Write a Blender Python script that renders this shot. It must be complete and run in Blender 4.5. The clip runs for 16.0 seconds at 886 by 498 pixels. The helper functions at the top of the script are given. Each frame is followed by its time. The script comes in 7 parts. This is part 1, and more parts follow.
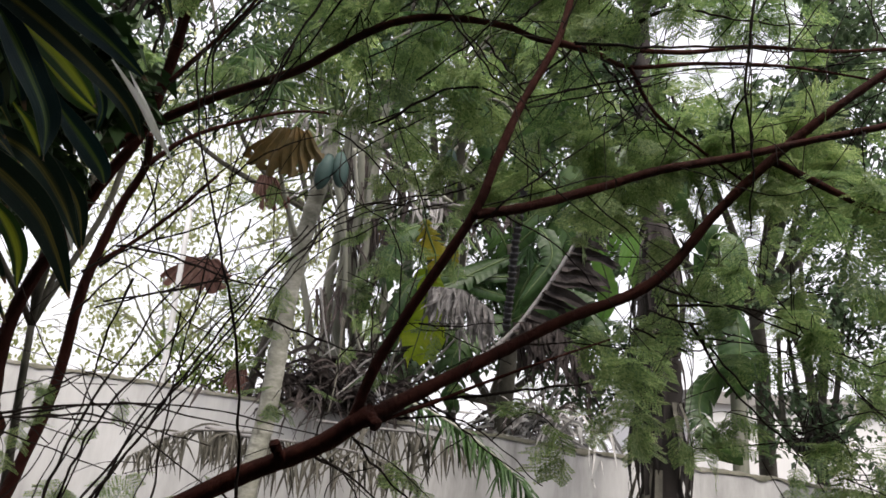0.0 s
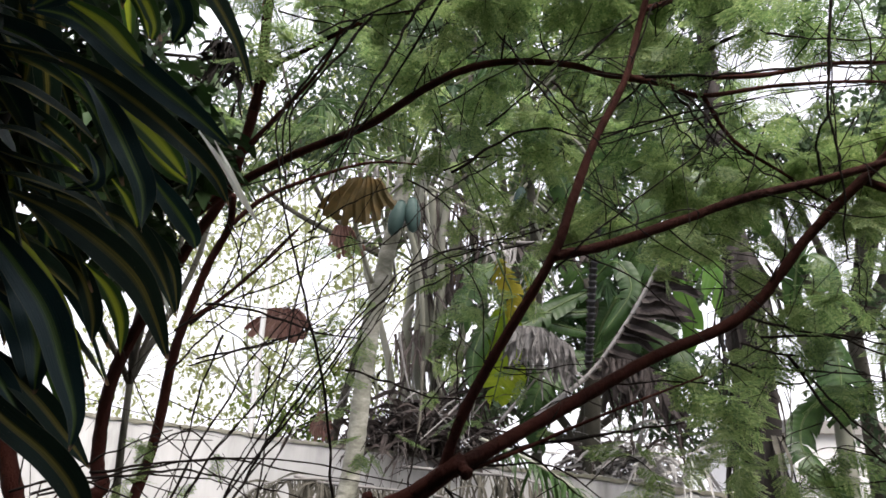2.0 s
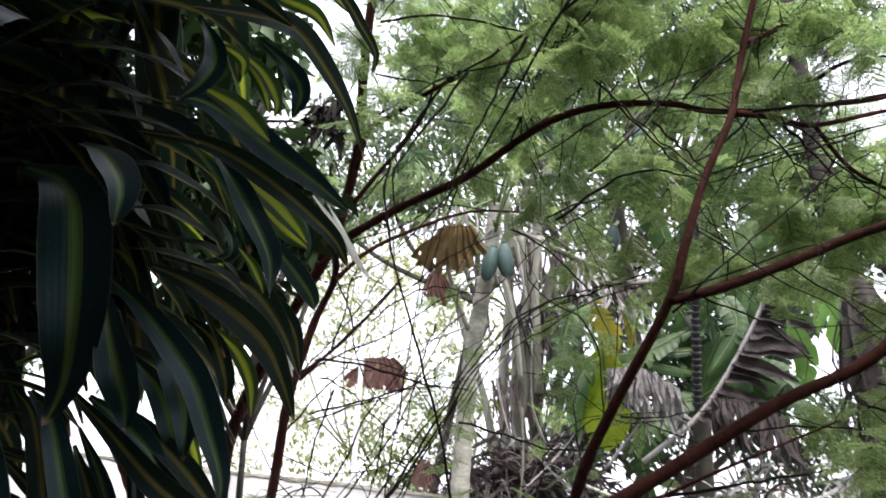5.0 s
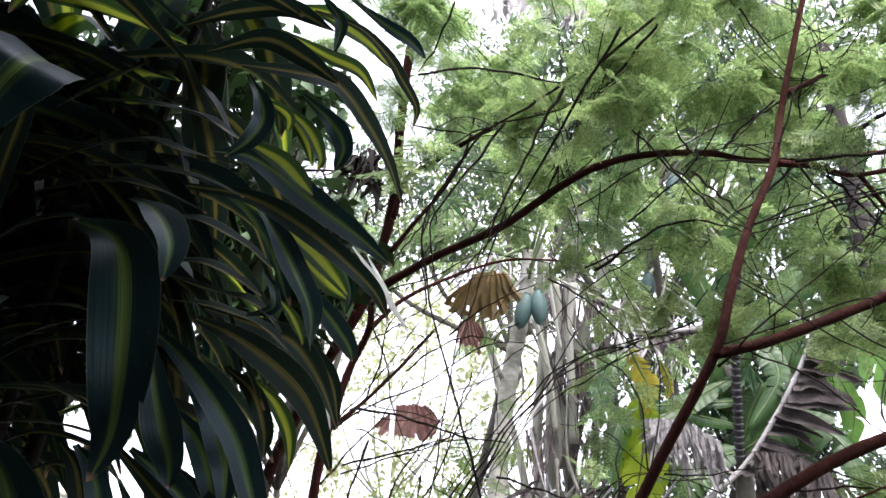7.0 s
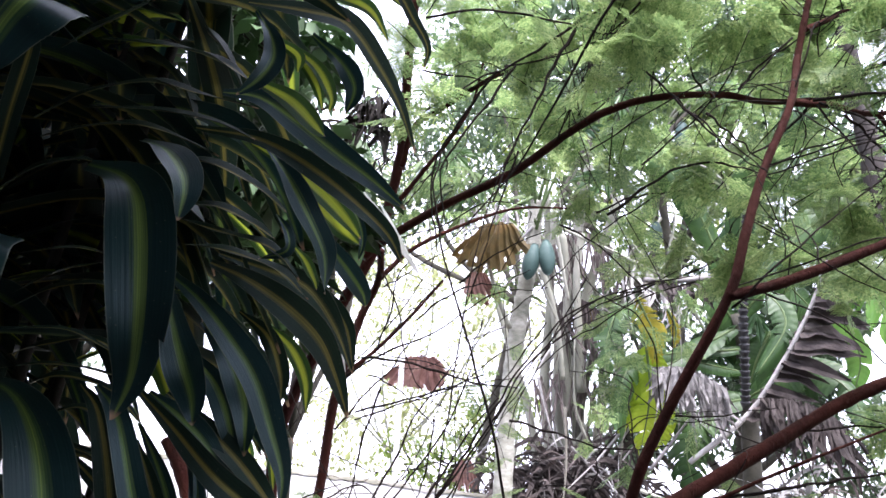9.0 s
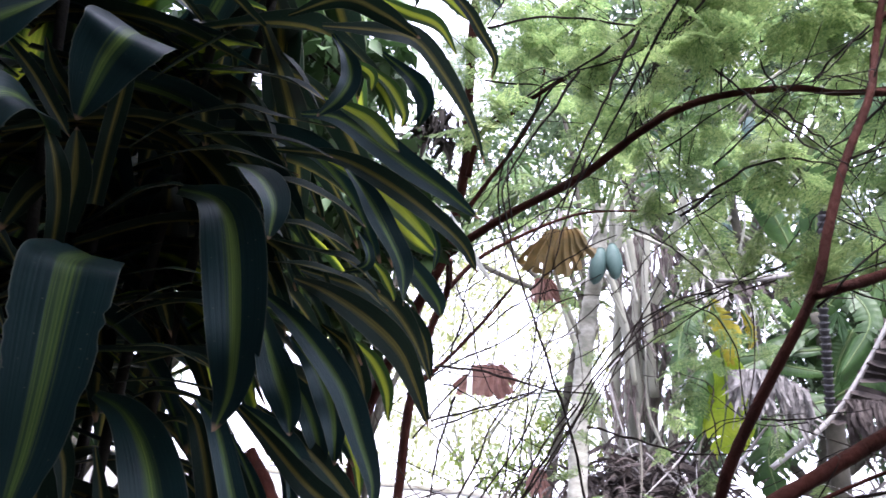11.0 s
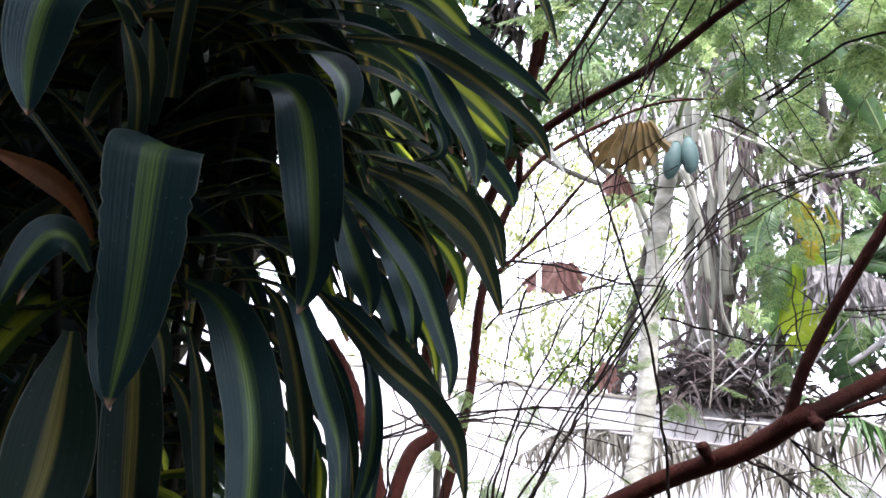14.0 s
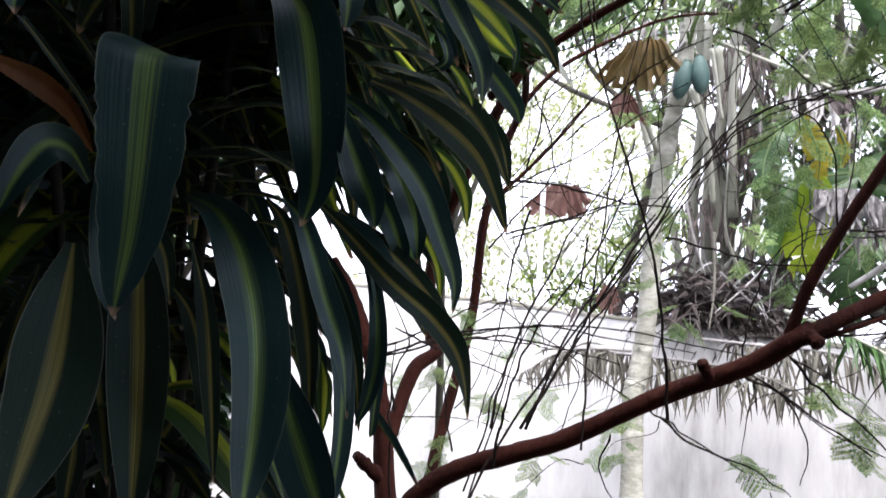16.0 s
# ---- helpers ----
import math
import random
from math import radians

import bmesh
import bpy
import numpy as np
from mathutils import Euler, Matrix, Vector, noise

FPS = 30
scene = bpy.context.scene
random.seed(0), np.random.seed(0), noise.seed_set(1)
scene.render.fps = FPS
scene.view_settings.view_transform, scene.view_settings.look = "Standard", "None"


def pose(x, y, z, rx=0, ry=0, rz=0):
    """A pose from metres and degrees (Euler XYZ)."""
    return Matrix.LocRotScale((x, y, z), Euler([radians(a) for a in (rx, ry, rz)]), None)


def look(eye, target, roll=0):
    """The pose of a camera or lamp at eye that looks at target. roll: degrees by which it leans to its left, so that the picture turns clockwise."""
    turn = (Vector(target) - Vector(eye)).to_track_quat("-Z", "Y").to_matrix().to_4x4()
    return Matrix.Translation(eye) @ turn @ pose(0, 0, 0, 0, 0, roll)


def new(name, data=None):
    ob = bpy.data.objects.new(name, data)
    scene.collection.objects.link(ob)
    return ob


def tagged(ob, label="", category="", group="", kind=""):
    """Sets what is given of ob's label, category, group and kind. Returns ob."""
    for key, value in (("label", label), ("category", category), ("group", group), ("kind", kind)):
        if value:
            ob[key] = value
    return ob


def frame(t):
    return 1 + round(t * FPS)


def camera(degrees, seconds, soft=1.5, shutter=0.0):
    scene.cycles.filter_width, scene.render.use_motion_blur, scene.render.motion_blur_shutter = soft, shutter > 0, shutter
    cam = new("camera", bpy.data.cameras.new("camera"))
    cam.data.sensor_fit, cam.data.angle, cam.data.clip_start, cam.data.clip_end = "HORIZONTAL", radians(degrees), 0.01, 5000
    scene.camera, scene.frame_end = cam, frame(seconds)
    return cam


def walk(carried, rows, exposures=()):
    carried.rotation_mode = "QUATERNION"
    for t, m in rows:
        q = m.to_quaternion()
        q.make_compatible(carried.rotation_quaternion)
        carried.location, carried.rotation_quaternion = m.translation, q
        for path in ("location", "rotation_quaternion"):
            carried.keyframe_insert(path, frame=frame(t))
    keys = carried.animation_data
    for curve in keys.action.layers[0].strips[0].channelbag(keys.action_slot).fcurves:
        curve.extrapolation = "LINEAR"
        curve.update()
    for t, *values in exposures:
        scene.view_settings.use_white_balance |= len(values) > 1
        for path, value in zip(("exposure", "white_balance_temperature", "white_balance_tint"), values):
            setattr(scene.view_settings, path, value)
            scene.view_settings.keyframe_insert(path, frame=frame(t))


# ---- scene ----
# ---- camera ----
cam = camera(63.3, 16.0, soft=1.57, shutter=0.5)
ROWS = [
    (0.0, -0.0000, -0.0009, 1.6010, 105.00, -4.00, 0.00),
    (0.5, -0.0009, -0.0033, 1.6042, 106.20, -3.24, 0.76),
    (1.0, -0.0044, -0.0046, 1.6083, 106.92, -2.75, 2.74),
    (1.5, -0.0095, -0.0068, 1.6119, 107.40, -2.15, 5.25),
    (2.0, -0.0149, -0.0066, 1.6145, 107.65, -2.42, 6.45),
    (2.5, -0.0219, -0.0064, 1.6161, 108.02, -2.20, 7.84),
    (3.0, -0.0286, -0.0038, 1.6183, 108.35, -1.99, 8.78),
    (3.5, -0.0371, -0.0074, 1.6201, 108.84, -1.71, 9.81),
    (4.0, -0.0474, -0.0136, 1.6221, 109.32, -1.74, 10.96),
    (4.5, -0.0563, -0.0189, 1.6246, 109.80, -1.57, 12.35),
    (5.0, -0.0620, -0.0240, 1.6282, 110.77, -1.92, 13.74),
    (5.2, -0.0631, -0.0250, 1.6289, 111.74, -1.94, 14.64),
    (7.3, -0.0798, -0.0282, 1.6409, 114.25, -2.97, 15.96),
    (7.5, -0.0816, -0.0276, 1.6386, 113.79, -2.60, 15.81),
    (8.0, -0.0878, -0.0231, 1.6300, 111.72, -2.48, 16.21),
    (8.5, -0.0913, -0.0168, 1.6267, 111.03, -2.40, 16.23),
    (8.7, -0.0922, -0.0156, 1.6262, 110.71, -2.44, 16.31),
    (10.8, -0.1100, -0.0356, 1.6220, 111.03, -2.38, 20.90),
    (11.0, -0.1104, -0.0361, 1.6219, 111.05, -2.33, 21.81),
    (11.5, -0.1137, -0.0383, 1.6218, 110.88, -2.01, 23.57),
    (12.0, -0.1166, -0.0399, 1.6199, 109.83, -2.02, 24.98),
    (12.5, -0.1186, -0.0393, 1.6160, 107.55, -1.83, 27.01),
    (13.0, -0.1205, -0.0363, 1.6125, 105.87, -2.70, 27.18),
    (13.5, -0.1215, -0.0323, 1.6085, 104.44, -2.69, 27.11),
    (14.0, -0.1225, -0.0295, 1.6052, 102.98, -3.14, 27.16),
    (14.5, -0.1255, -0.0251, 1.6041, 101.61, -3.28, 27.27),
    (15.0, -0.1260, -0.0233, 1.6012, 100.51, -3.26, 27.35),
    (15.5, -0.1265, -0.0217, 1.5987, 99.51, -3.47, 27.18),
    (16.0, -0.1292, -0.0184, 1.5964, 96.85, -3.54, 27.36),
]
EXPOSURES = [(0.0, 0.80, 7000, 12), (2.5, 1.27, 6850, 12), (5.0, 1.68, 6650, 13), (8.0, 2.36, 6280, 18), (11.0, 2.52, 6050, 23), (13.5, 2.65, 6150, 20), (16.0, 2.12, 6300, 15)]
walk(cam, [(t, pose(x, y, z, rx, ry, rz)) for t, x, y, z, rx, ry, rz in ROWS], EXPOSURES)

# ---- light ----
SUN_ELEVATION, SUN_AZIMUTH = 60.0, 145.0
world = bpy.data.worlds.new("world")
scene.world = world
world.use_nodes = True
wn = world.node_tree.nodes
sky = wn.new("ShaderNodeTexSky")
sky.sky_type = "NISHITA"
sky.sun_disc = False
sky.sun_elevation, sky.sun_rotation = radians(SUN_ELEVATION), radians(SUN_AZIMUTH)
sky.dust_density, sky.air_density, sky.ozone_density = 6.0, 1.0, 0.6
wn["Background"].inputs["Strength"].default_value = 0.15
cloud = wn.new("ShaderNodeMix")  # the even white of an overcast sky over the clear one
cloud.data_type = "RGBA"
cloud.inputs[0].default_value, cloud.inputs[7].default_value = 0.75, (5.85, 6.0, 6.8, 1)
world.node_tree.links.new(sky.outputs[0], cloud.inputs[6])
world.node_tree.links.new(cloud.outputs[2], wn["Background"].inputs["Color"])
sun = new("sun", bpy.data.lights.new("sun", "SUN"))
sun.data.energy, sun.data.angle, sun.data.color = 2.5, radians(40), (1.0, 0.99, 0.98)
az, el = radians(SUN_AZIMUTH), radians(SUN_ELEVATION)
sun.matrix_world = look((5 * math.sin(az) * math.cos(el), 5 * math.cos(az) * math.cos(el), 5 * math.sin(el)), (0, 0, 0))


# ---- materials ----
def material(name, ramp, scale=20.0, rough=0.6, bump=0.2, through_light=0.0, stretch=(1, 1, 1), spec=0.4, island=0.0, stain=None, object_random=0.0):
    """Two scales of noise through a colour ramp, with relief; through_light: the share that shines through a leaf."""
    m = bpy.data.materials.new(name)
    m.use_nodes = True
    n, l = m.node_tree.nodes, m.node_tree.links
    bsdf = n["Principled BSDF"]
    co = n.new("ShaderNodeTexCoord")
    mp = n.new("ShaderNodeMapping")
    mp.inputs["Scale"].default_value = stretch
    l.new(co.outputs["Object"], mp.inputs["Vector"])
    fine = n.new("ShaderNodeTexNoise")
    fine.inputs["Scale"].default_value, fine.inputs["Detail"].default_value, fine.inputs["Roughness"].default_value = scale, 6.0, 0.65
    l.new(mp.outputs[0], fine.inputs["Vector"])
    big = n.new("ShaderNodeTexNoise")
    big.inputs["Scale"].default_value, big.inputs["Detail"].default_value = scale * 0.17, 3.0
    l.new(mp.outputs[0], big.inputs["Vector"])
    mix = n.new("ShaderNodeMath")
    mix.operation = "MULTIPLY_ADD"
    l.new(big.outputs["Fac"], mix.inputs[0])
    mix.inputs[1].default_value = 0.6
    half = n.new("ShaderNodeMath")
    half.operation = "MULTIPLY"
    half.inputs[1].default_value = 0.4
    l.new(fine.outputs["Fac"], half.inputs[0])
    l.new(half.outputs[0], mix.inputs[2])
    fac = mix.outputs[0]
    for amount, node, out in ((island, "ShaderNodeNewGeometry", "Random Per Island"), (object_random, "ShaderNodeObjectInfo", "Random")):
        if amount:
            src = n.new(node)
            add = n.new("ShaderNodeMath")
            add.operation = "MULTIPLY_ADD"
            l.new(src.outputs[out], add.inputs[0])
            add.inputs[1].default_value = amount
            sub = n.new("ShaderNodeMath")
            sub.operation = "SUBTRACT"
            l.new(fac, sub.inputs[0])
            sub.inputs[1].default_value = amount * 0.5
            l.new(sub.outputs[0], add.inputs[2])
            fac = add.outputs[0]
    cr = n.new("ShaderNodeValToRGB")
    els = cr.color_ramp.elements
    for i, c in enumerate(ramp):
        p = 0.25 + 0.5 * i / (len(ramp) - 1)
        e = els[i] if i < 2 else els.new(p)
        e.position, e.color = p, (*c, 1)
    l.new(fac, cr.inputs[0])
    l.new(cr.outputs[0], bsdf.inputs["Base Color"])
    bsdf.inputs["Roughness"].default_value = rough
    bsdf.inputs["Specular IOR Level"].default_value = spec
    if bump:
        bp = n.new("ShaderNodeBump")
        bp.inputs["Strength"].default_value, bp.inputs["Distance"].default_value = bump, 0.01
        l.new(fine.outputs["Fac"], bp.inputs["Height"])
        l.new(bp.outputs[0], bsdf.inputs["Normal"])
    if through_light:
        tr = n.new("ShaderNodeBsdfTranslucent")
        l.new(cr.outputs[0], tr.inputs["Color"])
        ms = n.new("ShaderNodeMixShader")
        ms.inputs[0].default_value = through_light
        l.new(bsdf.outputs[0], ms.inputs[1])
        l.new(tr.outputs[0], ms.inputs[2])
        l.new(ms.outputs[0], n["Material Output"].inputs["Surface"])
    return m


def striped_leaf(name, edge, edge2, stripe, stripe2, width=0.17, through_light=0.22, rough=0.4, spec=0.26):
    """A strap leaf with a pale band along its middle, streaked lengthwise; u runs across the blade, v along it."""
    m = bpy.data.materials.new(name)
    m.use_nodes = True
    n, l = m.node_tree.nodes, m.node_tree.links
    bsdf = n["Principled BSDF"]
    uv = n.new("ShaderNodeUVMap")
    mp = n.new("ShaderNodeMapping")
    mp.inputs["Scale"].default_value = (26, 1.3, 1)
    l.new(uv.outputs[0], mp.inputs["Vector"])
    info = n.new("ShaderNodeObjectInfo")
    com = n.new("ShaderNodeCombineXYZ")
    l.new(info.outputs["Random"], com.inputs[2])
    sc = n.new("ShaderNodeVectorMath")
    sc.operation = "MULTIPLY_ADD"
    l.new(com.outputs[0], sc.inputs[0])
    sc.inputs[1].default_value = (0, 0, 40)
    l.new(mp.outputs[0], sc.inputs[2])
    streak = n.new("ShaderNodeTexNoise")
    streak.inputs["Scale"].default_value, streak.inputs["Detail"].default_value = 1.0, 4.0
    l.new(sc.outputs[0], streak.inputs["Vector"])
    sep = n.new("ShaderNodeSeparateXYZ")
    l.new(uv.outputs[0], sep.inputs[0])
    off = n.new("ShaderNodeMath")
    off.operation = "SUBTRACT"
    l.new(sep.outputs[0], off.inputs[0])
    off.inputs[1].default_value = 0.5
    ab = n.new("ShaderNodeMath")
    ab.operation = "ABSOLUTE"
    l.new(off.outputs[0], ab.inputs[0])
    wob = n.new("ShaderNodeMath")
    wob.operation = "MULTIPLY_ADD"
    l.new(streak.outputs["Fac"], wob.inputs[0])
    wob.inputs[1].default_value = 0.26
    l.new(ab.outputs[0], wob.inputs[2])
    band = n.new("ShaderNodeMapRange")
    band.inputs["From Min"].default_value, band.inputs["From Max"].default_value = width - 0.045, width + 0.085
    band.inputs["To Min"].default_value, band.inputs["To Max"].default_value = 1.0, 0.0
    l.new(wob.outputs[0], band.inputs["Value"])

    lines = n.new("ShaderNodeTexNoise")
    lines.inputs["Scale"].default_value, lines.inputs["Detail"].default_value = 1.0, 2.0
    lm = n.new("ShaderNodeMapping")
    l.new(sc.outputs[0], lm.inputs["Vector"])
    lm.inputs["Scale"].default_value = (1.9, 0.35, 1)
    l.new(lm.outputs[0], lines.inputs["Vector"])
    crisp = n.new("ShaderNodeMapRange")
    crisp.inputs["From Min"].default_value, crisp.inputs["From Max"].default_value = 0.28, 0.72
    l.new(lines.outputs["Fac"], crisp.inputs["Value"])

    def pair(a, b, by=streak.outputs["Fac"]):
        mx = n.new("ShaderNodeMix")
        mx.data_type = "RGBA"
        mx.inputs[6].default_value, mx.inputs[7].default_value = (*a, 1), (*b, 1)
        l.new(by, mx.inputs[0])
        return mx.outputs[2]
    out = n.new("ShaderNodeMix")
    out.data_type = "RGBA"
    l.new(band.outputs[0], out.inputs[0])
    l.new(pair(edge, edge2), out.inputs[6])
    l.new(pair(stripe, stripe2, crisp.outputs[0]), out.inputs[7])
    # pale rim along the edges, and a few pale specks
    rim = n.new("ShaderNodeMapRange")
    rim.inputs["From Min"].default_value, rim.inputs["From Max"].default_value = 0.480, 0.494
    l.new(ab.outputs[0], rim.inputs["Value"])
    dots = n.new("ShaderNodeTexVoronoi")
    dots.inputs["Scale"].default_value = 1.0
    dm = n.new("ShaderNodeMapping")
    l.new(sc.outputs[0], dm.inputs["Vector"])
    dm.inputs["Scale"].default_value = (0.28, 32, 1)
    l.new(dm.outputs[0], dots.inputs["Vector"])
    speck = n.new("ShaderNodeMapRange")
    speck.inputs["From Min"].default_value, speck.inputs["From Max"].default_value = 0.05, 0.085
    speck.inputs["To Min"].default_value, speck.inputs["To Max"].default_value = 0.8, 0.0
    l.new(dots.outputs["Distance"], speck.inputs["Value"])
    pale = n.new("ShaderNodeMath")
    pale.operation = "MAXIMUM"
    l.new(rim.outputs[0], pale.inputs[0])
    l.new(speck.outputs[0], pale.inputs[1])
    rimmed = n.new("ShaderNodeMix")
    rimmed.data_type = "RGBA"
    l.new(pale.outputs[0], rimmed.inputs[0])
    l.new(out.outputs[2], rimmed.inputs[6])
    rimmed.inputs[7].default_value = (0.11, 0.12, 0.09, 1)
    # dead brown tip
    tipm = n.new("ShaderNodeMapRange")
    tipm.inputs["From Min"].default_value, tipm.inputs["From Max"].default_value = 0.965, 0.985
    l.new(sep.outputs[1], tipm.inputs["Value"])
    tip = n.new("ShaderNodeMix")
    tip.data_type = "RGBA"
    l.new(tipm.outputs[0], tip.inputs[0])
    l.new(rimmed.outputs[2], tip.inputs[6])
    tip.inputs[7].default_value = (0.30, 0.19, 0.12, 1)
    l.new(tip.outputs[2], bsdf.inputs["Base Color"])
    bsdf.inputs["Roughness"].default_value = rough
    bsdf.inputs["Specular IOR Level"].default_value = spec
    bsdf.inputs["Specular Tint"].default_value = (0.72, 0.90, 0.96, 1)
    bp = n.new("ShaderNodeBump")
    bp.inputs["Strength"].default_value, bp.inputs["Distance"].default_value = 0.25, 0.002
    l.new(streak.outputs["Fac"], bp.inputs["Height"])
    l.new(bp.outputs[0], bsdf.inputs["Normal"])
    tr = n.new("ShaderNodeBsdfTranslucent")
    l.new(tip.outputs[2], tr.inputs["Color"])
    ms = n.new("ShaderNodeMixShader")
    ms.inputs[0].default_value = through_light
    l.new(bsdf.outputs[0], ms.inputs[1])
    l.new(tr.outputs[0], ms.inputs[2])
    l.new(ms.outputs[0], n["Material Output"].inputs["Surface"])
    return m


BARK_RED = material("red_brown_bark", [(0.012, 0.0032, 0.0022), (0.038, 0.0095, 0.0062), (0.080, 0.024, 0.016)], 45, 0.85, 1.0, stretch=(1, 1, 0.5), spec=0.15)
TWIG = material("twig_bark", [(0.009, 0.007, 0.006), (0.028, 0.0195, 0.0165)], 60, 0.85, 0.4, spec=0.15)
FEATHER = material("feathery_leaflets", [(0.073, 0.140, 0.048), (0.20, 0.305, 0.110), (0.41, 0.495, 0.21)], 14, 0.5, 0, 0.56, island=0.36)
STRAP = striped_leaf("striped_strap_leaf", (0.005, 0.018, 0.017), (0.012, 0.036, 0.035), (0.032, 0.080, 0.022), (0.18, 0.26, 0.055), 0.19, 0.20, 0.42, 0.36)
# olive leaf backs, with the shade they hang in put into the colour
STRAP_SHADED = striped_leaf("shaded_olive_strap_leaf", (0.007, 0.015, 0.010), (0.016, 0.031, 0.020), (0.10, 0.095, 0.022), (0.25, 0.21, 0.055), 0.18, 0.34, 0.5, 0.2)
# lit copy of the strap leaf: backlight glow is part of its colour
STRAP_LIT = striped_leaf("lit_yellow_strap_leaf", (0.022, 0.055, 0.016), (0.05, 0.10, 0.025), (0.28, 0.37, 0.03), (0.50, 0.54, 0.06), 0.27, 0.68)
# sky glint on glossy leaf tips, painted as a white base colour
STRAP_GLINT = striped_leaf("glint_white_strap_leaf", (0.66, 0.68, 0.62), (0.82, 0.83, 0.79), (0.82, 0.83, 0.79), (0.92, 0.92, 0.90), 0.3, 0.8, 0.25)
ORANGE = material("withered_orange_leaf", [(0.02, 0.009, 0.004), (0.11, 0.038, 0.009), (0.30, 0.13, 0.025)], 16, 0.6, 0.2, 0.25)
CANE = material("cane_bark", [(0.006, 0.006, 0.005), (0.018, 0.016, 0.012)], 40, 0.85, 0.5, stretch=(1, 1, 3))
PLASTER = material("weathered_plaster", [(0.04, 0.04, 0.036), (0.37, 0.37, 0.365), (0.57, 0.57, 0.57)], 5, 0.9, 0.15, stretch=(1.6, 1, 0.35))
CAPSTONE = material("mossy_wall_top", [(0.04, 0.045, 0.025), (0.13, 0.125, 0.10), (0.30, 0.29, 0.28)], 22, 0.95, 0.4)
PAPAYA_BARK = material("ringed_grey_bark", [(0.05, 0.055, 0.038), (0.24, 0.24, 0.20), (0.52, 0.51, 0.46)], 28, 0.85, 0.5, stretch=(1, 1, 2.2))
FRUIT = material("green_papaya_skin", [(0.020, 0.044, 0.042), (0.038, 0.070, 0.064), (0.075, 0.115, 0.10)], 30, 0.6, 0.12, spec=0.25)
BANANA = material("banana_leaf", [(0.012, 0.032, 0.012), (0.038, 0.085, 0.024), (0.085, 0.16, 0.04)], 14, 0.4, 0.2, 0.34, stretch=(1, 6, 1))
# banana leaf copy with its backlit yellow glow put into the colour
BANANA_LIT = material("backlit_yellow_green_leaf", [(0.12, 0.22, 0.02), (0.34, 0.48, 0.04), (0.60, 0.66, 0.08)], 11, 0.45, 0.1, 0.72)
DARK_LOBED = material("dark_lobed_leaf", [(0.02, 0.05, 0.025), (0.045, 0.10, 0.04), (0.07, 0.15, 0.05)], 14, 0.4, 0.1, 0.3)
YELLOW = material("yellowing_leaf", [(0.07, 0.11, 0.025), (0.30, 0.27, 0.03), (0.55, 0.44, 0.05)], 22, 0.5, 0.1, 0.5)
OLIVE = material("olive_brown_leaf", [(0.034, 0.028, 0.012), (0.09, 0.066, 0.026), (0.20, 0.115, 0.035)], 18, 0.6, 0.2, 0.55)
DEAD = material("dead_red_brown_leaf", [(0.07, 0.034, 0.03), (0.18, 0.095, 0.08), (0.32, 0.21, 0.18)], 26, 0.85, 0.4, 0.5)
DRY = material("dry_grey_fibre", [(0.07, 0.064, 0.061), (0.24, 0.23, 0.225), (0.50, 0.485, 0.475)], 25, 0.9, 0.4, 0.12, object_random=0.25)
BLEACHED = material("bleached_dry_stalk", [(0.14, 0.135, 0.13), (0.45, 0.44, 0.43), (0.68, 0.67, 0.66)], 20, 0.85, 0.3, 0.1, object_random=0.2)
DRY_DARK = material("dry_purple_brown_leaf", [(0.020, 0.016, 0.015), (0.065, 0.053, 0.050), (0.18, 0.15, 0.14)], 25, 0.9, 0.4, 0.15, object_random=0.2)
STEM_GREY = material("grey_green_stem", [(0.12, 0.128, 0.10), (0.25, 0.255, 0.205), (0.39, 0.385, 0.34)], 16, 0.7, 0.3, stretch=(1, 1, 0.2))
BARK_DARK = material("dark_grey_bark", [(0.03, 0.03, 0.024), (0.08, 0.075, 0.06), (0.14, 0.13, 0.11)], 30, 0.85, 0.4)
RIB_GREEN = material("green_midrib", [(0.05, 0.085, 0.03), (0.11, 0.16, 0.055)], 16, 0.6, 0.1)
STALK = material("dark_ringed_stalk", [(0.012, 0.012, 0.014), (0.04, 0.04, 0.045)], 30, 0.6, 0.2)
STALK_PALE = material("grey_stalk", [(0.03, 0.03, 0.033), (0.075, 0.075, 0.08)], 30, 0.7, 0.1)
PALM_BARK = material("fibrous_palm_bark", [(0.006, 0.005, 0.004), (0.02, 0.016, 0.014), (0.085, 0.075, 0.07)], 18, 0.9, 0.8, stretch=(1, 1, 0.25))
LEAFY = material("dark_tree_leaves", [(0.038, 0.068, 0.036), (0.09, 0.145, 0.075), (0.19, 0.26, 0.145)], 4, 0.5, 0, 0.45, island=0.3)
# near-black leaves of the added backing, in place of the dracaena's inner shade
DARK_BACKING = material("dark_backing_leaves", [(0.015, 0.035, 0.012), (0.03, 0.07, 0.02), (0.05, 0.10, 0.03)], 4, 0.5, 0, 0.15, island=0.3)
LEAFY_PALE = material("pale_tree_leaves", [(0.09, 0.15, 0.03), (0.20, 0.28, 0.06), (0.34, 0.38, 0.10)], 4, 0.5, 0, 0.45, island=0.3)
# brighter banana leaf copy, the light from behind put into its colour
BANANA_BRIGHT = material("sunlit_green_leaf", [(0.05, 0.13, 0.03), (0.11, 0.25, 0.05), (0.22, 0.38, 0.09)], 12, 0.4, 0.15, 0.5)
LACY = material("pale_lacy_leaves", [(0.20, 0.24, 0.09), (0.38, 0.42, 0.18), (0.58, 0.60, 0.36)], 4, 0.6, 0, 0.55, island=0.3)
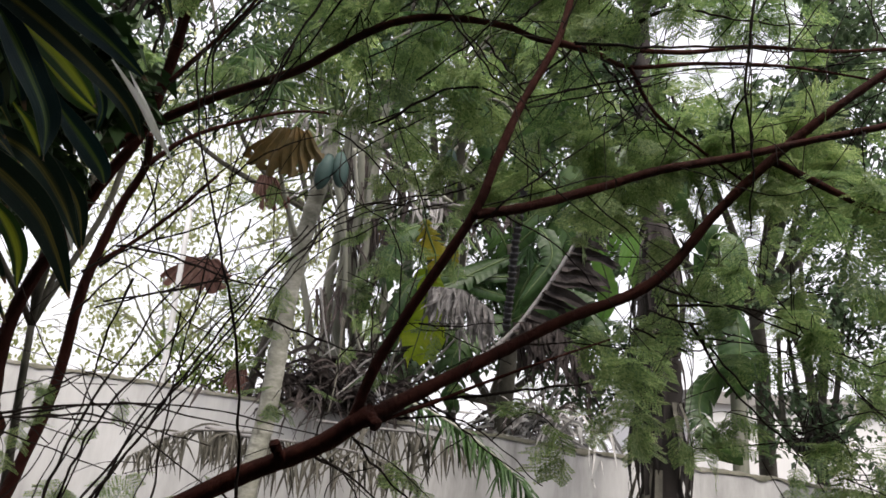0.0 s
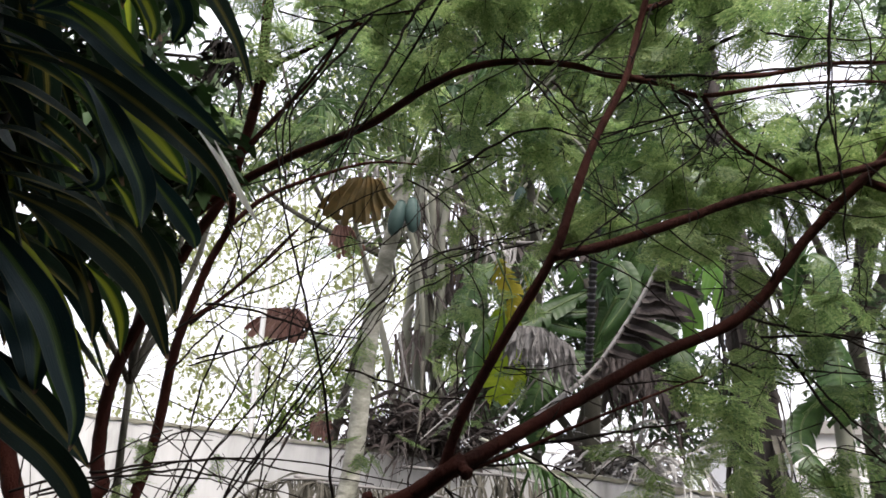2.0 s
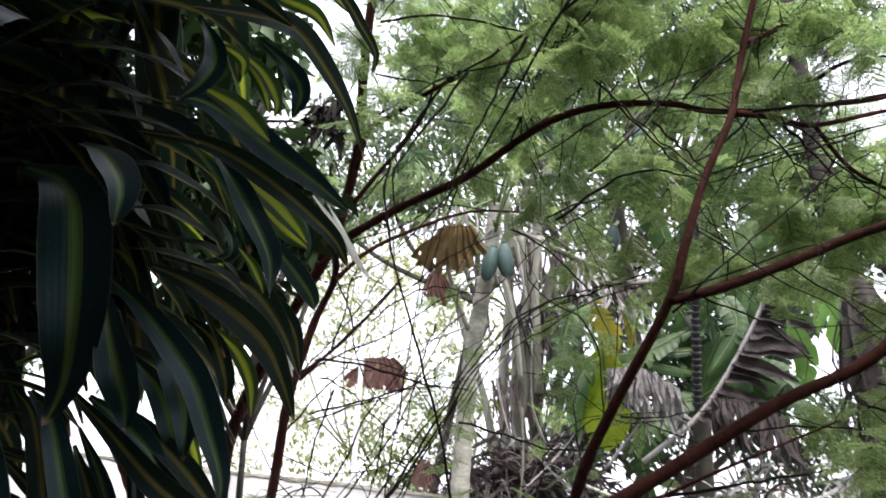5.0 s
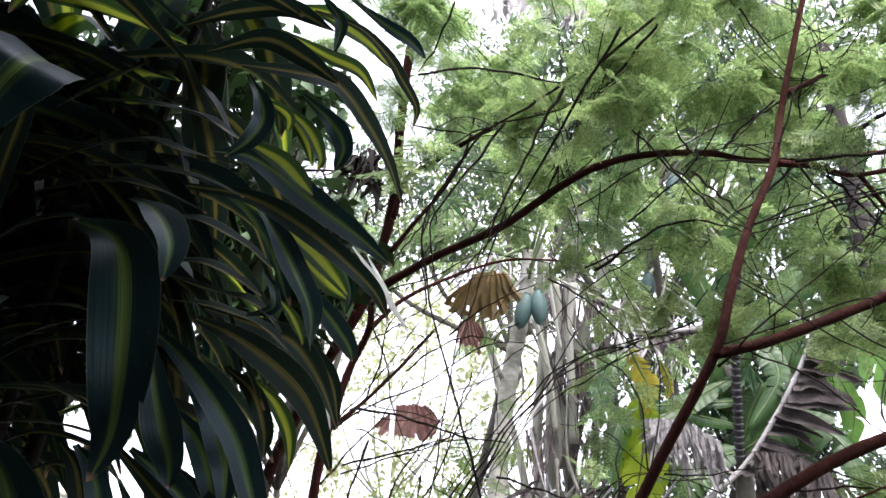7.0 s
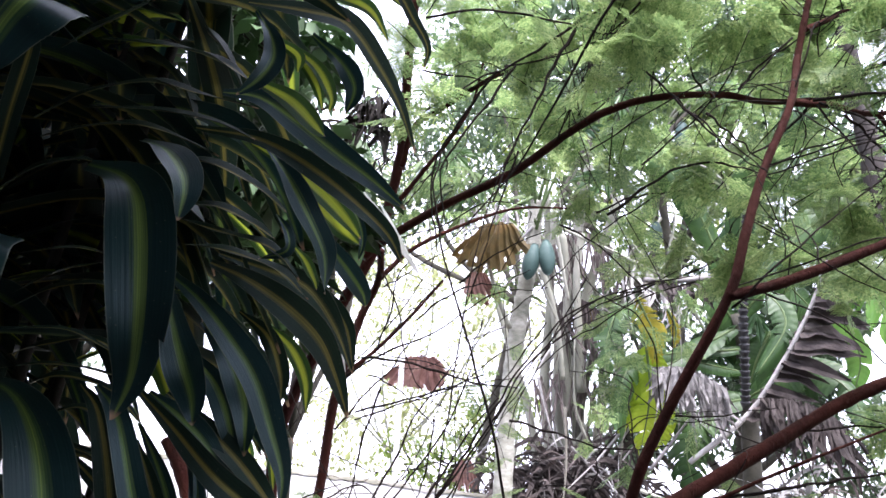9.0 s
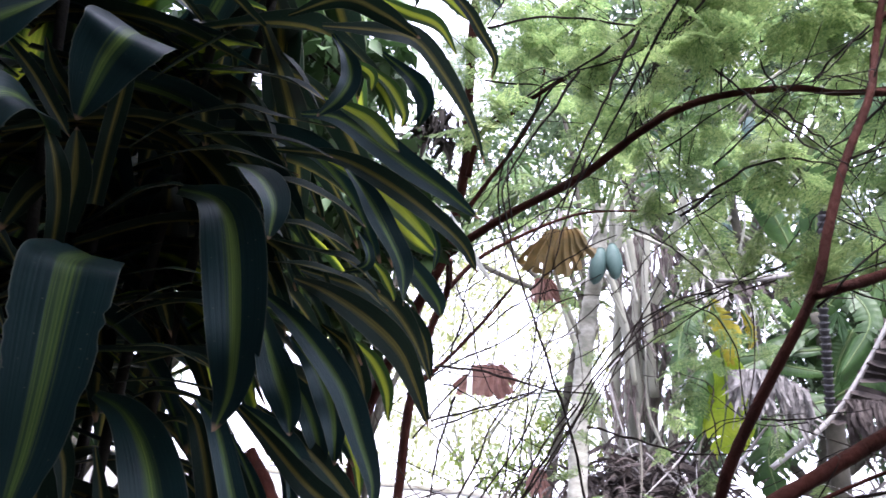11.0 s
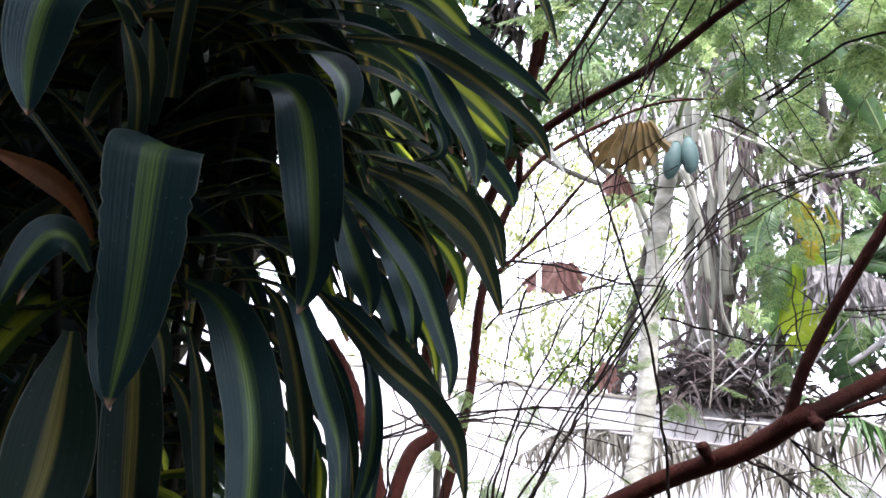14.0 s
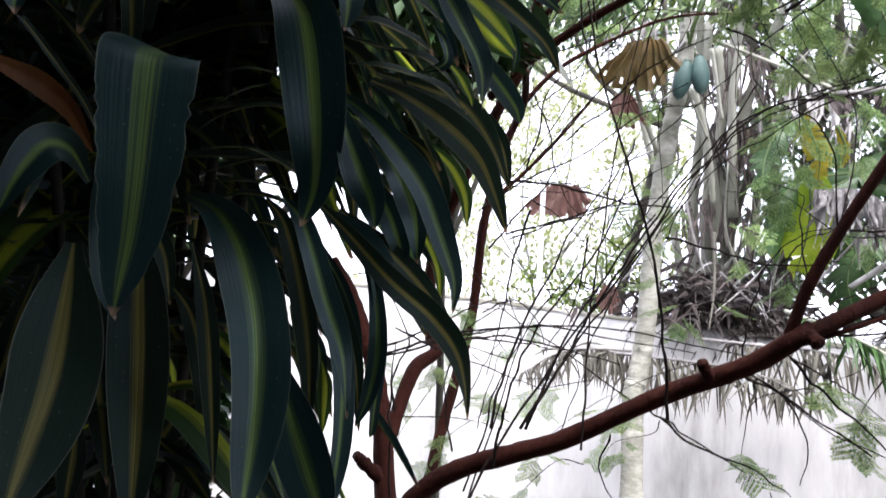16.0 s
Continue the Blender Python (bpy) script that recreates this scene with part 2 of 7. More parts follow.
FROND = material("green_palm_frond", [(0.05, 0.085, 0.03), (0.10, 0.15, 0.05), (0.18, 0.23, 0.085)], 5, 0.45, 0, 0.4, island=0.2)
SOIL = material("garden_soil", [(0.028, 0.022, 0.016), (0.07, 0.055, 0.038), (0.12, 0.10, 0.07)], 5, 0.95, 0.6)
POLE = material("white_painted_pole", [(0.62, 0.62, 0.62), (0.80, 0.80, 0.80)], 10, 0.5, 0.05)
HOUSE = material("house_render", [(0.70, 0.70, 0.70), (0.84, 0.84, 0.84)], 3, 0.9, 0.1)
# dark paint of the unseen walls, so that they throw back little light
SHADE_WALL = material("unseen_blue_grey_render", [(0.14, 0.17, 0.20), (0.20, 0.23, 0.27)], 3, 0.9, 0.1)
CONCRETE = material("grey_concrete", [(0.22, 0.21, 0.20), (0.38, 0.37, 0.35)], 8, 0.9, 0.3)


# ---- mesh helpers ----
def spline(nodes, n):
    """Points along a smooth curve through the nodes (rows of any width)."""
    p = np.array(nodes, float)
    k = len(p)
    if k == 2:
        return p[0] + np.linspace(0, 1, n)[:, None] * (p[1] - p[0])
    q = np.vstack([2 * p[0] - p[1], p, 2 * p[-1] - p[-2]])
    u = np.linspace(0, k - 1 - 1e-9, n)
    i = u.astype(int)
    s = (u - i)[:, None]
    a, b, c, d = q[i], q[i + 1], q[i + 2], q[i + 3]
    return 0.5 * (2 * b + (c - a) * s + (2 * a - 5 * b + 4 * c - d) * s**2 + (3 * b - a - 3 * c + d) * s**3)


def link_mesh(name, verts, faces, mat, parent=None, label="", smooth=True, uv=None):
    """Links one mesh object; faces: a list of tuples, or an array of quads."""
    me = bpy.data.meshes.new(name)
    if isinstance(faces, np.ndarray):
        v = np.asarray(verts, np.float32)
        me.vertices.add(len(v))
        me.vertices.foreach_set("co", v.ravel())
        w = faces.shape[1]
        me.loops.add(faces.size)
        me.loops.foreach_set("vertex_index", faces.astype(np.int32).ravel())
        me.polygons.add(len(faces))
        me.polygons.foreach_set("loop_start", np.arange(0, faces.size, w, dtype=np.int32))
        me.update(calc_edges=True)
    else:
        me.from_pydata([tuple(map(float, q)) for q in verts], [], faces)
    if uv is not None:
        layer = me.uv_layers.new(name="UVMap")
        idx = np.zeros(len(me.loops), np.int32)
        me.loops.foreach_get("vertex_index", idx)
        layer.data.foreach_set("uv", np.asarray(uv, np.float32)[idx].ravel())
    if smooth:
        me.polygons.foreach_set("use_smooth", np.ones(len(me.polygons), bool))
    me.materials.append(mat)
    ob = new(name, me)
    if parent is not None:
        ob.parent = parent
    if label:
        tagged(ob, label)
    return ob


def thing(name, at, label, category, group="", kind=""):
    """An empty at the base of a thing, to carry its parts."""
    ob = new(name)
    ob.location = at
    ob.empty_display_size = 0.05
    return tagged(ob, label, category, group, kind)


def on_ground(p):
    return (p[0], p[1], 0.0)


def part(name, geo, mat, parent, label="", smooth=True):
    """A part of a thing, its geometry given in the world's place."""
    v = np.asarray(geo[0], float) - np.array(parent.matrix_basis.translation)
    if parent.parent is not None:
        v = v - np.array(parent.parent.matrix_basis.translation)
    return link_mesh(name, v, geo[1], mat, parent, label, smooth, geo[2] if len(geo) > 2 else None)


def frames_along(p):
    """Tangents and two normals along a line of points."""
    t = np.gradient(p, axis=0)
    t /= np.linalg.norm(t, axis=1)[:, None] + 1e-12
    ref = np.array([0.31, 0.17, 0.93]) if abs(t[len(t) // 2][2]) < 0.85 else np.array([0.9, 0.4, 0.1])
    a = np.cross(t, ref)
    a /= np.linalg.norm(a, axis=1)[:, None] + 1e-12
    return t, a, np.cross(a, t)


def tube(nodes, r0, r1, sides=8, per=6, rough=0.0, rings=None, seed=0, closed=True):
    """A tapering, slightly uneven round limb through the nodes."""
    rng = np.random.default_rng(seed)
    n = rings or max(3, (len(nodes) - 1) * per + 1)
    p = spline(nodes, n)
    t, a, b = frames_along(p)
    r = np.linspace(r0, r1, n)
    th = np.linspace(0, 2 * math.pi, sides, endpoint=False)
    wob = 1 + rough * rng.uniform(-1, 1, (n, sides)) + rough * 1.2 * rng.uniform(-1, 1, (n, 1))
    v = p[:, None] + (r[:, None] * wob)[:, :, None] * (np.cos(th)[None, :, None] * a[:, None] + np.sin(th)[None, :, None] * b[:, None])
    v = v.reshape(-1, 3)
    f = []
    for i in range(n - 1):
        for j in range(sides):
            k = (j + 1) % sides
            f.append((i * sides + j, i * sides + k, (i + 1) * sides + k, (i + 1) * sides + j))
    if closed:
        f.append(tuple(range(sides))[::-1])
        f.append(tuple((n - 1) * sides + j for j in range(sides)))
    return v, f


def merge(geos):
    v, f, o = [], [], 0
    for g in geos:
        v.append(np.asarray(g[0]))
        f += [tuple(i + o for i in q) for q in g[1]]
        o += len(g[0])
    return np.vstack(v), f


def strap(nodes, width, out=None, fold=0.25, n=18, across=6, twist=0.0, wave=0.0, seed=0, base=0.35, belly=0.5, ragged=0.0):
    """A strap-shaped leaf along the nodes: narrow at its base, broadest past the middle, pointed at its tip, folded along its midrib."""
    rng = np.random.default_rng(seed)
    p = spline(nodes, n)
    t = np.gradient(p, axis=0)
    t /= np.linalg.norm(t, axis=1)[:, None] + 1e-12
    o = np.array(out if out is not None else (0, 0, 1), float)
    side = np.cross(t, o)
    side /= np.linalg.norm(side, axis=1)[:, None] + 1e-9
    for i in range(1, n):
        if side[i] @ side[i - 1] < 0:
            side[i] = -side[i]
    up = np.cross(side, t)
    ang = twist * np.linspace(0, 1, n)
    s2 = np.cos(ang)[:, None] * side + np.sin(ang)[:, None] * up
    up = np.cross(s2, t)
    u = np.linspace(0, 1, n)
    prof = np.where(u < belly, base + (1 - base) * np.sin(np.clip(u / belly, 0, 1) * math.pi / 2) ** 1.3, np.cos(np.clip((u - belly) / (1 - belly), 0, 1) * math.pi / 2) ** 0.75)
    prof = np.maximum(prof, 0.03)
    ph = rng.uniform(0, 6.28, 3)
    v, uv = [], []
    for i in range(n):
        for j in range(across + 1):
            c = 2 * j / across - 1
            w = width * 0.5 * prof[i]
            if ragged and abs(c) > 0.9 and u[i] > 0.35:
                w *= 1 - ragged * max(0, rng.uniform(-1, 1))
            lift = fold * abs(c) * w + wave * width * abs(c) * math.sin(u[i] * 14 + ph[0] + (c > 0) * 1.7) * 0.5
            v.append(p[i] + s2[i] * c * w + up[i] * lift)
            uv.append((0.5 + 0.5 * c, u[i]))
    f = []
    m = across + 1
    for i in range(n - 1):
        for j in range(across):
            f.append((i * m + j, i * m + j + 1, (i + 1) * m + j + 1, (i + 1) * m + j))
    return np.array(v), f, np.array(uv)


def box(x0, x1, y0, y1, z0, z1):
    v = [(x, y, z) for x in (x0, x1) for y in (y0, y1) for z in (z0, z1)]
    return np.array(v, float), [(0, 1, 3, 2), (4, 6, 7, 5), (0, 4, 5, 1), (2, 3, 7, 6), (0, 2, 6, 4), (1, 5, 7, 3)]


def rotation(rng, n, droop=0.4):
    """Turns for n leaves: forward axes spread round the compass with some droop."""
    yaw = rng.uniform(0, 2 * math.pi, n)
    pit = rng.normal(-droop, 0.45, n)
    fx = np.stack([np.cos(yaw) * np.cos(pit), np.sin(yaw) * np.cos(pit), np.sin(pit)], 1)
    upv = np.array([0, 0, 1.0]) + rng.normal(0, 0.35, (n, 3))
    sy = np.cross(upv, fx)
    sy /= np.linalg.norm(sy, axis=1)[:, None]
    return np.stack([fx, sy, np.cross(fx, sy)], 2)


def scatter(template, places, turns, sizes):
    """Many copies of one leaf template in one sheet of quads."""
    tv, tf = template
    v = np.einsum("nij,kj->nki", turns, tv) * sizes[:, None, None] + places[:, None]
    f = tf[None] + (np.arange(len(places)) * len(tv))[:, None, None]
    return v.reshape(-1, 3), f.reshape(-1, 4)


def leaf_quads(outline):
    """A small pointed leaf of two quads, creased on its midrib."""
    l, w = outline
    v = np.array([(0, 0, 0), (l * 0.45, w / 2, 0.12 * w), (l, 0, -0.1 * l), (l * 0.45, -w / 2, 0.12 * w), (l * 0.5, 0, 0)])
    f = np.array([(0, 4, 2, 1), (0, 3, 2, 4)])
    return v, f


def bipinnate(pairs=5, leaflets=8, length=0.075, pinna=0.046, leaflet=(0.0098, 0.0058)):
    """A twice-feathered leaf: a stalk, pairs of pinnae, and rows of tiny leaflets on them."""
    rng = np.random.default_rng(5)
    v, f = [], []

    def quad(a, b, c, d):
        f.append((len(v), len(v) + 1, len(v) + 2, len(v) + 3))
        v.extend((a, b, c, d))
    w = 0.0005
    quad((0, -w, 0), (length, -w, -0.012), (length, w, -0.012), (0, w, 0))
    for i in range(pairs):
        x = length * (0.25 + 0.75 * i / (pairs - 1))
        for s in (-1, 1):
            ang = math.radians(rng.uniform(48, 62))
            ln = pinna * rng.uniform(0.85, 1.1) * (0.75 + 0.25 * math.sin(math.pi * (i + 1) / (pairs + 1)))
            dx, dy = math.cos(ang), s * math.sin(ang)
            z0, dz = -0.012 * x / length, rng.uniform(-0.35, -0.05)
            quad((x - w, 0, z0), (x + w, 0, z0), (x + ln * dx + w, ln * dy, z0 + ln * dz), (x + ln * dx - w, ln * dy, z0 + ln * dz))
            for k in range(leaflets):
                q = (k + 0.8) / leaflets
                c = np.array((x + ln * q * dx, ln * q * dy, z0 + ln * q * dz))
                for g in (-1, 1):
                    d = np.array((dx * 0.25 - dy * g, dy * 0.25 + dx * g, rng.uniform(-0.25, 0.1)))
                    d /= np.linalg.norm(d)
                    e = np.array((dx, dy, dz)) * leaflet[1] * 0.5
                    ll = leaflet[0] * rng.uniform(0.85, 1.1) * (1 - 0.35 * q)
                    quad(c - e * 0.6, c + d * ll * 0.6 - e, c + d * ll, c + d * ll * 0.6 + e)
    return np.array(v), np.array(f)


# ---- ground, boundary wall, unseen shading walls and slab round the camera ----
def ground():
    n = 40
    g = np.concatenate([-np.geomspace(400, 1.5, n // 2), np.geomspace(1.5, 400, n // 2)])
    v = [(x, y + 3, 0.03 * noise.noise((x * 0.7, y * 0.7, 0)) - 0.02) for y in g for x in g]
    f = [(j * n + i, j * n + i + 1, (j + 1) * n + i + 1, (j + 1) * n + i) for j in range(n - 1) for i in range(n - 1)]
    tagged(link_mesh("ground", v, f, SOIL), "bare brown garden soil under the trees", "ground", kind="structure")


ground()


def wall_boundary():
    """Rendered garden wall, its top sloped to fit the camera's view, with a rough crust on top."""
    rng = np.random.default_rng(3)
    xs = np.linspace(-14, 12, 1041)
    top = 1.68 - 0.08 * np.clip(xs, -5, 4) + 0.012 * np.array([noise.noise((x * 1.7, 0, 0)) + 0.4 * noise.noise((x * 9, 5, 0)) for x in xs])
    v, f = [], []
    for x, z in zip(xs, top):
        v += [(x, 4.6, -0.1), (x, 4.6, z - 0.02), (x, 4.615, z), (x, 4.745, z), (x, 4.76, z - 0.02), (x, 4.76, -0.1)]
    for i in range(len(xs) - 1):
        for j in range(5):
            f.append((i * 6 + j, i * 6 + j + 1, i * 6 + j + 7, i * 6 + j + 6))
    wall = tagged(link_mesh("wall_boundary", v, f, PLASTER), "off-white rendered garden wall with weather stains", "wall", kind="structure")
    v, f = [], []
    for i, (x, z) in enumerate(zip(xs, top)):
        h = 0.004 + 0.007 * noise.noise((x * 6, 3, 1)) + 0.009 * noise.noise((x * 23, 8, 1)) + 0.006 * noise.noise((x * 41, 2, 1))
        v += [(x, 4.594, z - 0.012 - 0.022 * noise.noise((x * 11, 1, 7))), (x, 4.60, z + h), (x, 4.68, z + h + 0.01), (x, 4.76, z + h), (x, 4.766, z - 0.02)]
    for i in range(len(xs) - 1):
        for j in range(4):
            f.append((i * 5 + j, i * 5 + j + 1, i * 5 + j + 6, i * 5 + j + 5))
    link_mesh("coping", v, f, CAPSTONE, wall, "rough mossy crust on the wall top")


wall_boundary()
# unseen slab and walls, added to keep light off the near plants
g = box(-9, 9, -1.3, -1.05, 0, 3.0)
tagged(link_mesh("shade_slab", *box(-9, 9, -1.6, 0.66, 3.0, 3.15), CONCRETE, smooth=False), "unseen grey concrete slab added to shade the plants", "roof", kind="structure")
tagged(link_mesh("wall_shade_left", *box(-1.95, -1.75, -1.04, 1.2, 0, 2.99), SHADE_WALL, smooth=False), "unseen dark blue-grey wall added to block light from the left", "wall", kind="structure")
tagged(link_mesh("wall_shade_right", *box(2.0, 2.2, -1.04, 0.75, 0, 2.99), SHADE_WALL, smooth=False), "unseen dark blue-grey wall added to block light from the right", "wall", kind="structure")
tagged(link_mesh("wall_shade_back", g[0], g[1], SHADE_WALL, smooth=False), "unseen dark blue-grey wall added to cut light from behind", "wall", kind="structure")


# ---- the feathery tree in front ----
tree = thing("tree", on_ground((-0.976, 1.471, 0.771)), "feathery-leaved tree with red-brown forking limbs", "tree")
BRANCHES = []


def limb(nodes, r0, r1, name="branch", rough=0.05, mat=BARK_RED, leafy=True, sides=9, per=8):
    part(name, tube(nodes, r0, r1, sides, per, rough, seed=len(BRANCHES)), mat, tree)
    BRANCHES.append((spline(nodes, 40), leafy))


# trunk and the great forking limbs
limb([(-0.911, 1.420, 0.533), (-1.029, 1.545, 0.852), (-1.111, 1.614, 1.174), (-1.171, 1.647, 1.426), (-1.227, 1.655, 1.558), (-1.299, 1.664, 1.696), (-1.372, 1.665, 1.792)], 0.034, 0.016, "trunk", 0.06, leafy=False, sides=12)
limb([(-1.048, 1.561, 0.971), (-1.031, 1.551, 1.121), (-0.985, 1.542, 1.209), (-0.879, 1.546, 1.287), (-0.726, 1.545, 1.347), (-0.619, 1.534, 1.389), (-0.411, 1.504, 1.502), (-0.249, 1.458, 1.574), (-0.165, 1.422, 1.629), (-0.140, 1.432, 1.648)], 0.0250, 0.0172, "main_limb", 0.04, leafy=False, sides=14)
limb([(-0.175, 1.429, 1.622), (-0.057, 1.476, 1.692), (0.102, 1.535, 1.790), (0.251, 1.576, 1.880), (0.405, 1.592, 1.952), (0.491, 1.583, 2.021), (0.583, 1.546, 2.144), (0.700, 1.482, 2.269), (0.809, 1.440, 2.365), (0.943, 1.401, 2.470), (1.097, 1.340, 2.601)], 0.0155, 0.0085, "limb")
limb([(-0.179, 1.429, 1.626), (-0.139, 1.397, 1.735), (-0.076, 1.365, 1.850), (0.029, 1.313, 2.025), (0.068, 1.311, 2.141), (0.115, 1.334, 2.277), (0.183, 1.356, 2.430), (0.214, 1.390, 2.552), (0.237, 1.376, 2.641), (0.265, 1.360, 2.738), (0.295, 1.341, 2.842), (0.341, 1.312, 2.978)], 0.0110, 0.0055, "limb")
limb([(0.027, 1.313, 2.023), (0.130, 1.339, 2.055), (0.281, 1.379, 2.120), (0.411, 1.391, 2.173), (0.570, 1.408, 2.219), (0.736, 1.404, 2.268), (0.889, 1.396, 2.308), (1.120, 1.394, 2.378)], 0.0105, 0.007, "limb")
# the left-hand limbs
limb([(-1.142, 1.644, 1.283), (-1.141, 1.763, 1.486), (-1.110, 1.840, 1.552), (-1.156, 1.872, 1.625), (-1.162, 1.898, 1.877), (-1.008, 1.895, 2.222), (-0.906, 1.876, 2.394), (-0.810, 1.785, 2.653), (-0.752, 1.647, 2.896), (-0.698, 1.549, 3.117), (-0.607, 1.414, 3.347)], 0.021, 0.013, "limb", leafy=False)
limb([(-1.063, 1.708, 0.998), (-1.092, 1.800, 1.165), (-1.115, 1.937, 1.369), (-1.108, 2.063, 1.662), (-1.086, 2.063, 1.939), (-1.065, 2.079, 2.084), (-1.026, 2.083, 2.233), (-0.962, 2.053, 2.346), (-0.920, 1.954, 2.413)], 0.019, 0.011, "limb", leafy=False)
limb([(-0.960, 2.053, 2.350), (-0.869, 2.077, 2.451), (-0.730, 2.097, 2.527), (-0.531, 2.123, 2.595), (-0.329, 2.161, 2.597)], 0.009, 0.003, leafy=False)
limb([(-1.082, 2.083, 2.031), (-0.984, 2.129, 2.133), (-0.871, 2.145, 2.251), (-0.768, 2.146, 2.367)], 0.008, 0.003, leafy=False)
limb([(-0.993, 1.853, 2.302), (-0.852, 1.826, 2.393), (-0.654, 1.753, 2.455), (-0.447, 1.678, 2.498), (-0.282, 1.573, 2.541), (-0.177, 1.517, 2.559), (-0.068, 1.513, 2.577), (0.082, 1.559, 2.593), (0.215, 1.609, 2.586), (0.533, 1.646, 2.603), (0.730, 1.668, 2.646), (0.978, 1.668, 2.650), (1.340, 1.658, 2.702)], 0.0135, 0.004, "limb")
limb([(0.188, 1.371, 2.442), (0.273, 1.421, 2.453), (0.369, 1.481, 2.457), (0.545, 1.521, 2.501), (0.766, 1.540, 2.518), (1.052, 1.574, 2.508)], 0.008, 0.0025)
limb([(0.369, 1.481, 2.457), (0.436, 1.514, 2.362), (0.555, 1.563, 2.300), (0.685, 1.599, 2.231)], 0.005, 0.003)
limb([(0.696, 1.501, 2.256), (0.781, 1.501, 2.215), (0.934, 1.502, 2.141)], 0.010, 0.007)
limb([(-0.160, 1.441, 1.618), (-0.032, 1.478, 1.672), (0.068, 1.494, 1.719), (0.194, 1.497, 1.774), (0.344, 1.544, 1.838)], 0.005, 0.002)
limb([(-0.730, 1.599, 2.506), (-0.694, 1.579, 2.614), (-0.622, 1.586, 2.664), (-0.452, 1.593, 2.764), (-0.328, 1.613, 2.804), (-0.199, 1.631, 2.850)], 0.0085, 0.0040, leafy=False)
limb([(-0.741, 1.627, 2.421), (-0.677, 1.634, 2.512), (-0.607, 1.641, 2.606), (-0.551, 1.642, 2.709), (-0.523, 1.633, 2.828)], 0.0070, 0.0030, leafy=False)
limb([(0.231, 1.386, 2.620), (0.309, 1.428, 2.675), (0.396, 1.464, 2.747), (0.495, 1.503, 2.822), (0.605, 1.542, 2.902)], 0.0065, 0.004)
# cut stubs
limb([(-0.310, 1.471, 1.544), (-0.322, 1.450, 1.564), (-0.326, 1.440, 1.577)], 0.013, 0.010, "stub", 0.12, leafy=False)
limb([(-0.147, 1.422, 1.640), (-0.127, 1.403, 1.620)], 0.016, 0.012, "stub", 0.12, leafy=False)
limb([(-1.121, 1.619, 1.217), (-1.155, 1.572, 1.261), (-1.165, 1.546, 1.284)], 0.020, 0.013, "stub", 0.1, leafy=False)

# thin bare twigs that arch before the wall and the sky
def twig(r, *nodes, leafy=False):
    """A thin dark twig that wavers a little between its nodes."""
    rng = np.random.default_rng(len(BRANCHES) + 400)
    p = spline(nodes, 3 * len(nodes) + 1)
    p[1:-1] += rng.normal(0, 0.0018, (len(p) - 2, 3))
    limb(p, r, max(0.0009, r * 0.42), "twig", 0.12, TWIG, leafy, 5, per=3)


twig(0.0025, (-0.633, 1.441, 2.692), (-0.460, 1.503, 2.674), (-0.274, 1.537, 2.668))
twig(0.0025, (-0.110, 1.389, 2.340), (0.043, 1.321, 2.445), (0.108, 1.249, 2.540))
twig(0.0020, (-0.213, 1.367, 2.376), (-0.003, 1.314, 2.465), (0.157, 1.267, 2.501))
twig(0.0036, (-0.186, 1.429, 2.250), (-0.050, 1.394, 2.325), (0.049, 1.386, 2.326), (0.136, 1.392, 2.288))
twig(0.0025, (-0.039, 1.238, 2.401), (0.042, 1.281, 2.313), (0.121, 1.300, 2.250))
twig(0.0036, (-0.096, 1.177, 2.685), (-0.239, 1.292, 2.525), (-0.386, 1.418, 2.373), (-0.562, 1.493, 2.233))
twig(0.0034, (-0.391, 1.465, 1.452), (-0.393, 1.450, 1.526), (-0.392, 1.401, 1.642), (-0.414, 1.330, 1.815), (-0.448, 1.294, 1.950), (-0.485, 1.265, 2.079), (-0.510, 1.227, 2.229), (-0.497, 1.232, 2.336), (-0.495, 1.253, 2.302))
twig(0.0036, (-0.879, 1.465, 1.078), (-0.826, 1.504, 1.237), (-0.760, 1.538, 1.383), (-0.631, 1.547, 1.587), (-0.455, 1.527, 1.821), (-0.366, 1.518, 1.957), (-0.227, 1.548, 2.096), (-0.121, 1.594, 2.125))
twig(0.0025, (-0.571, 1.496, 1.375), (-0.571, 1.506, 1.463), (-0.571, 1.513, 1.625), (-0.547, 1.505, 1.819), (-0.502, 1.460, 2.070), (-0.449, 1.437, 2.300), (-0.367, 1.412, 2.482))
twig(0.0035, (-1.229, 1.761, 1.529), (-0.966, 1.791, 1.610), (-0.763, 1.766, 1.637), (-0.562, 1.774, 1.636), (-0.269, 1.770, 1.592))
twig(0.0036, (-1.043, 1.865, 1.588), (-0.919, 1.921, 1.604), (-0.724, 1.884, 1.576), (-0.597, 1.919, 1.548))
twig(0.0025, (-0.919, 1.624, 1.091), (-0.868, 1.709, 1.365), (-0.803, 1.751, 1.621), (-0.725, 1.824, 1.774), (-0.649, 1.870, 1.978))
twig(0.0020, (-0.177, 1.435, 1.598), (-0.108, 1.475, 1.559), (-0.007, 1.516, 1.480))
twig(0.0036, (-0.301, 1.516, 1.569), (-0.221, 1.522, 1.538), (-0.147, 1.552, 1.492), (-0.041, 1.563, 1.423))
twig(0.0025, (-0.446, 1.538, 1.474), (-0.378, 1.596, 1.421), (-0.266, 1.651, 1.351))
twig(0.0023, (-1.178, 1.660, 1.366), (-1.048, 1.848, 1.368), (-0.940, 2.002, 1.333))
twig(0.0038, (-1.130, 1.685, 1.338), (-1.158, 1.684, 1.467), (-1.127, 1.707, 1.573), (-1.173, 1.678, 1.691))
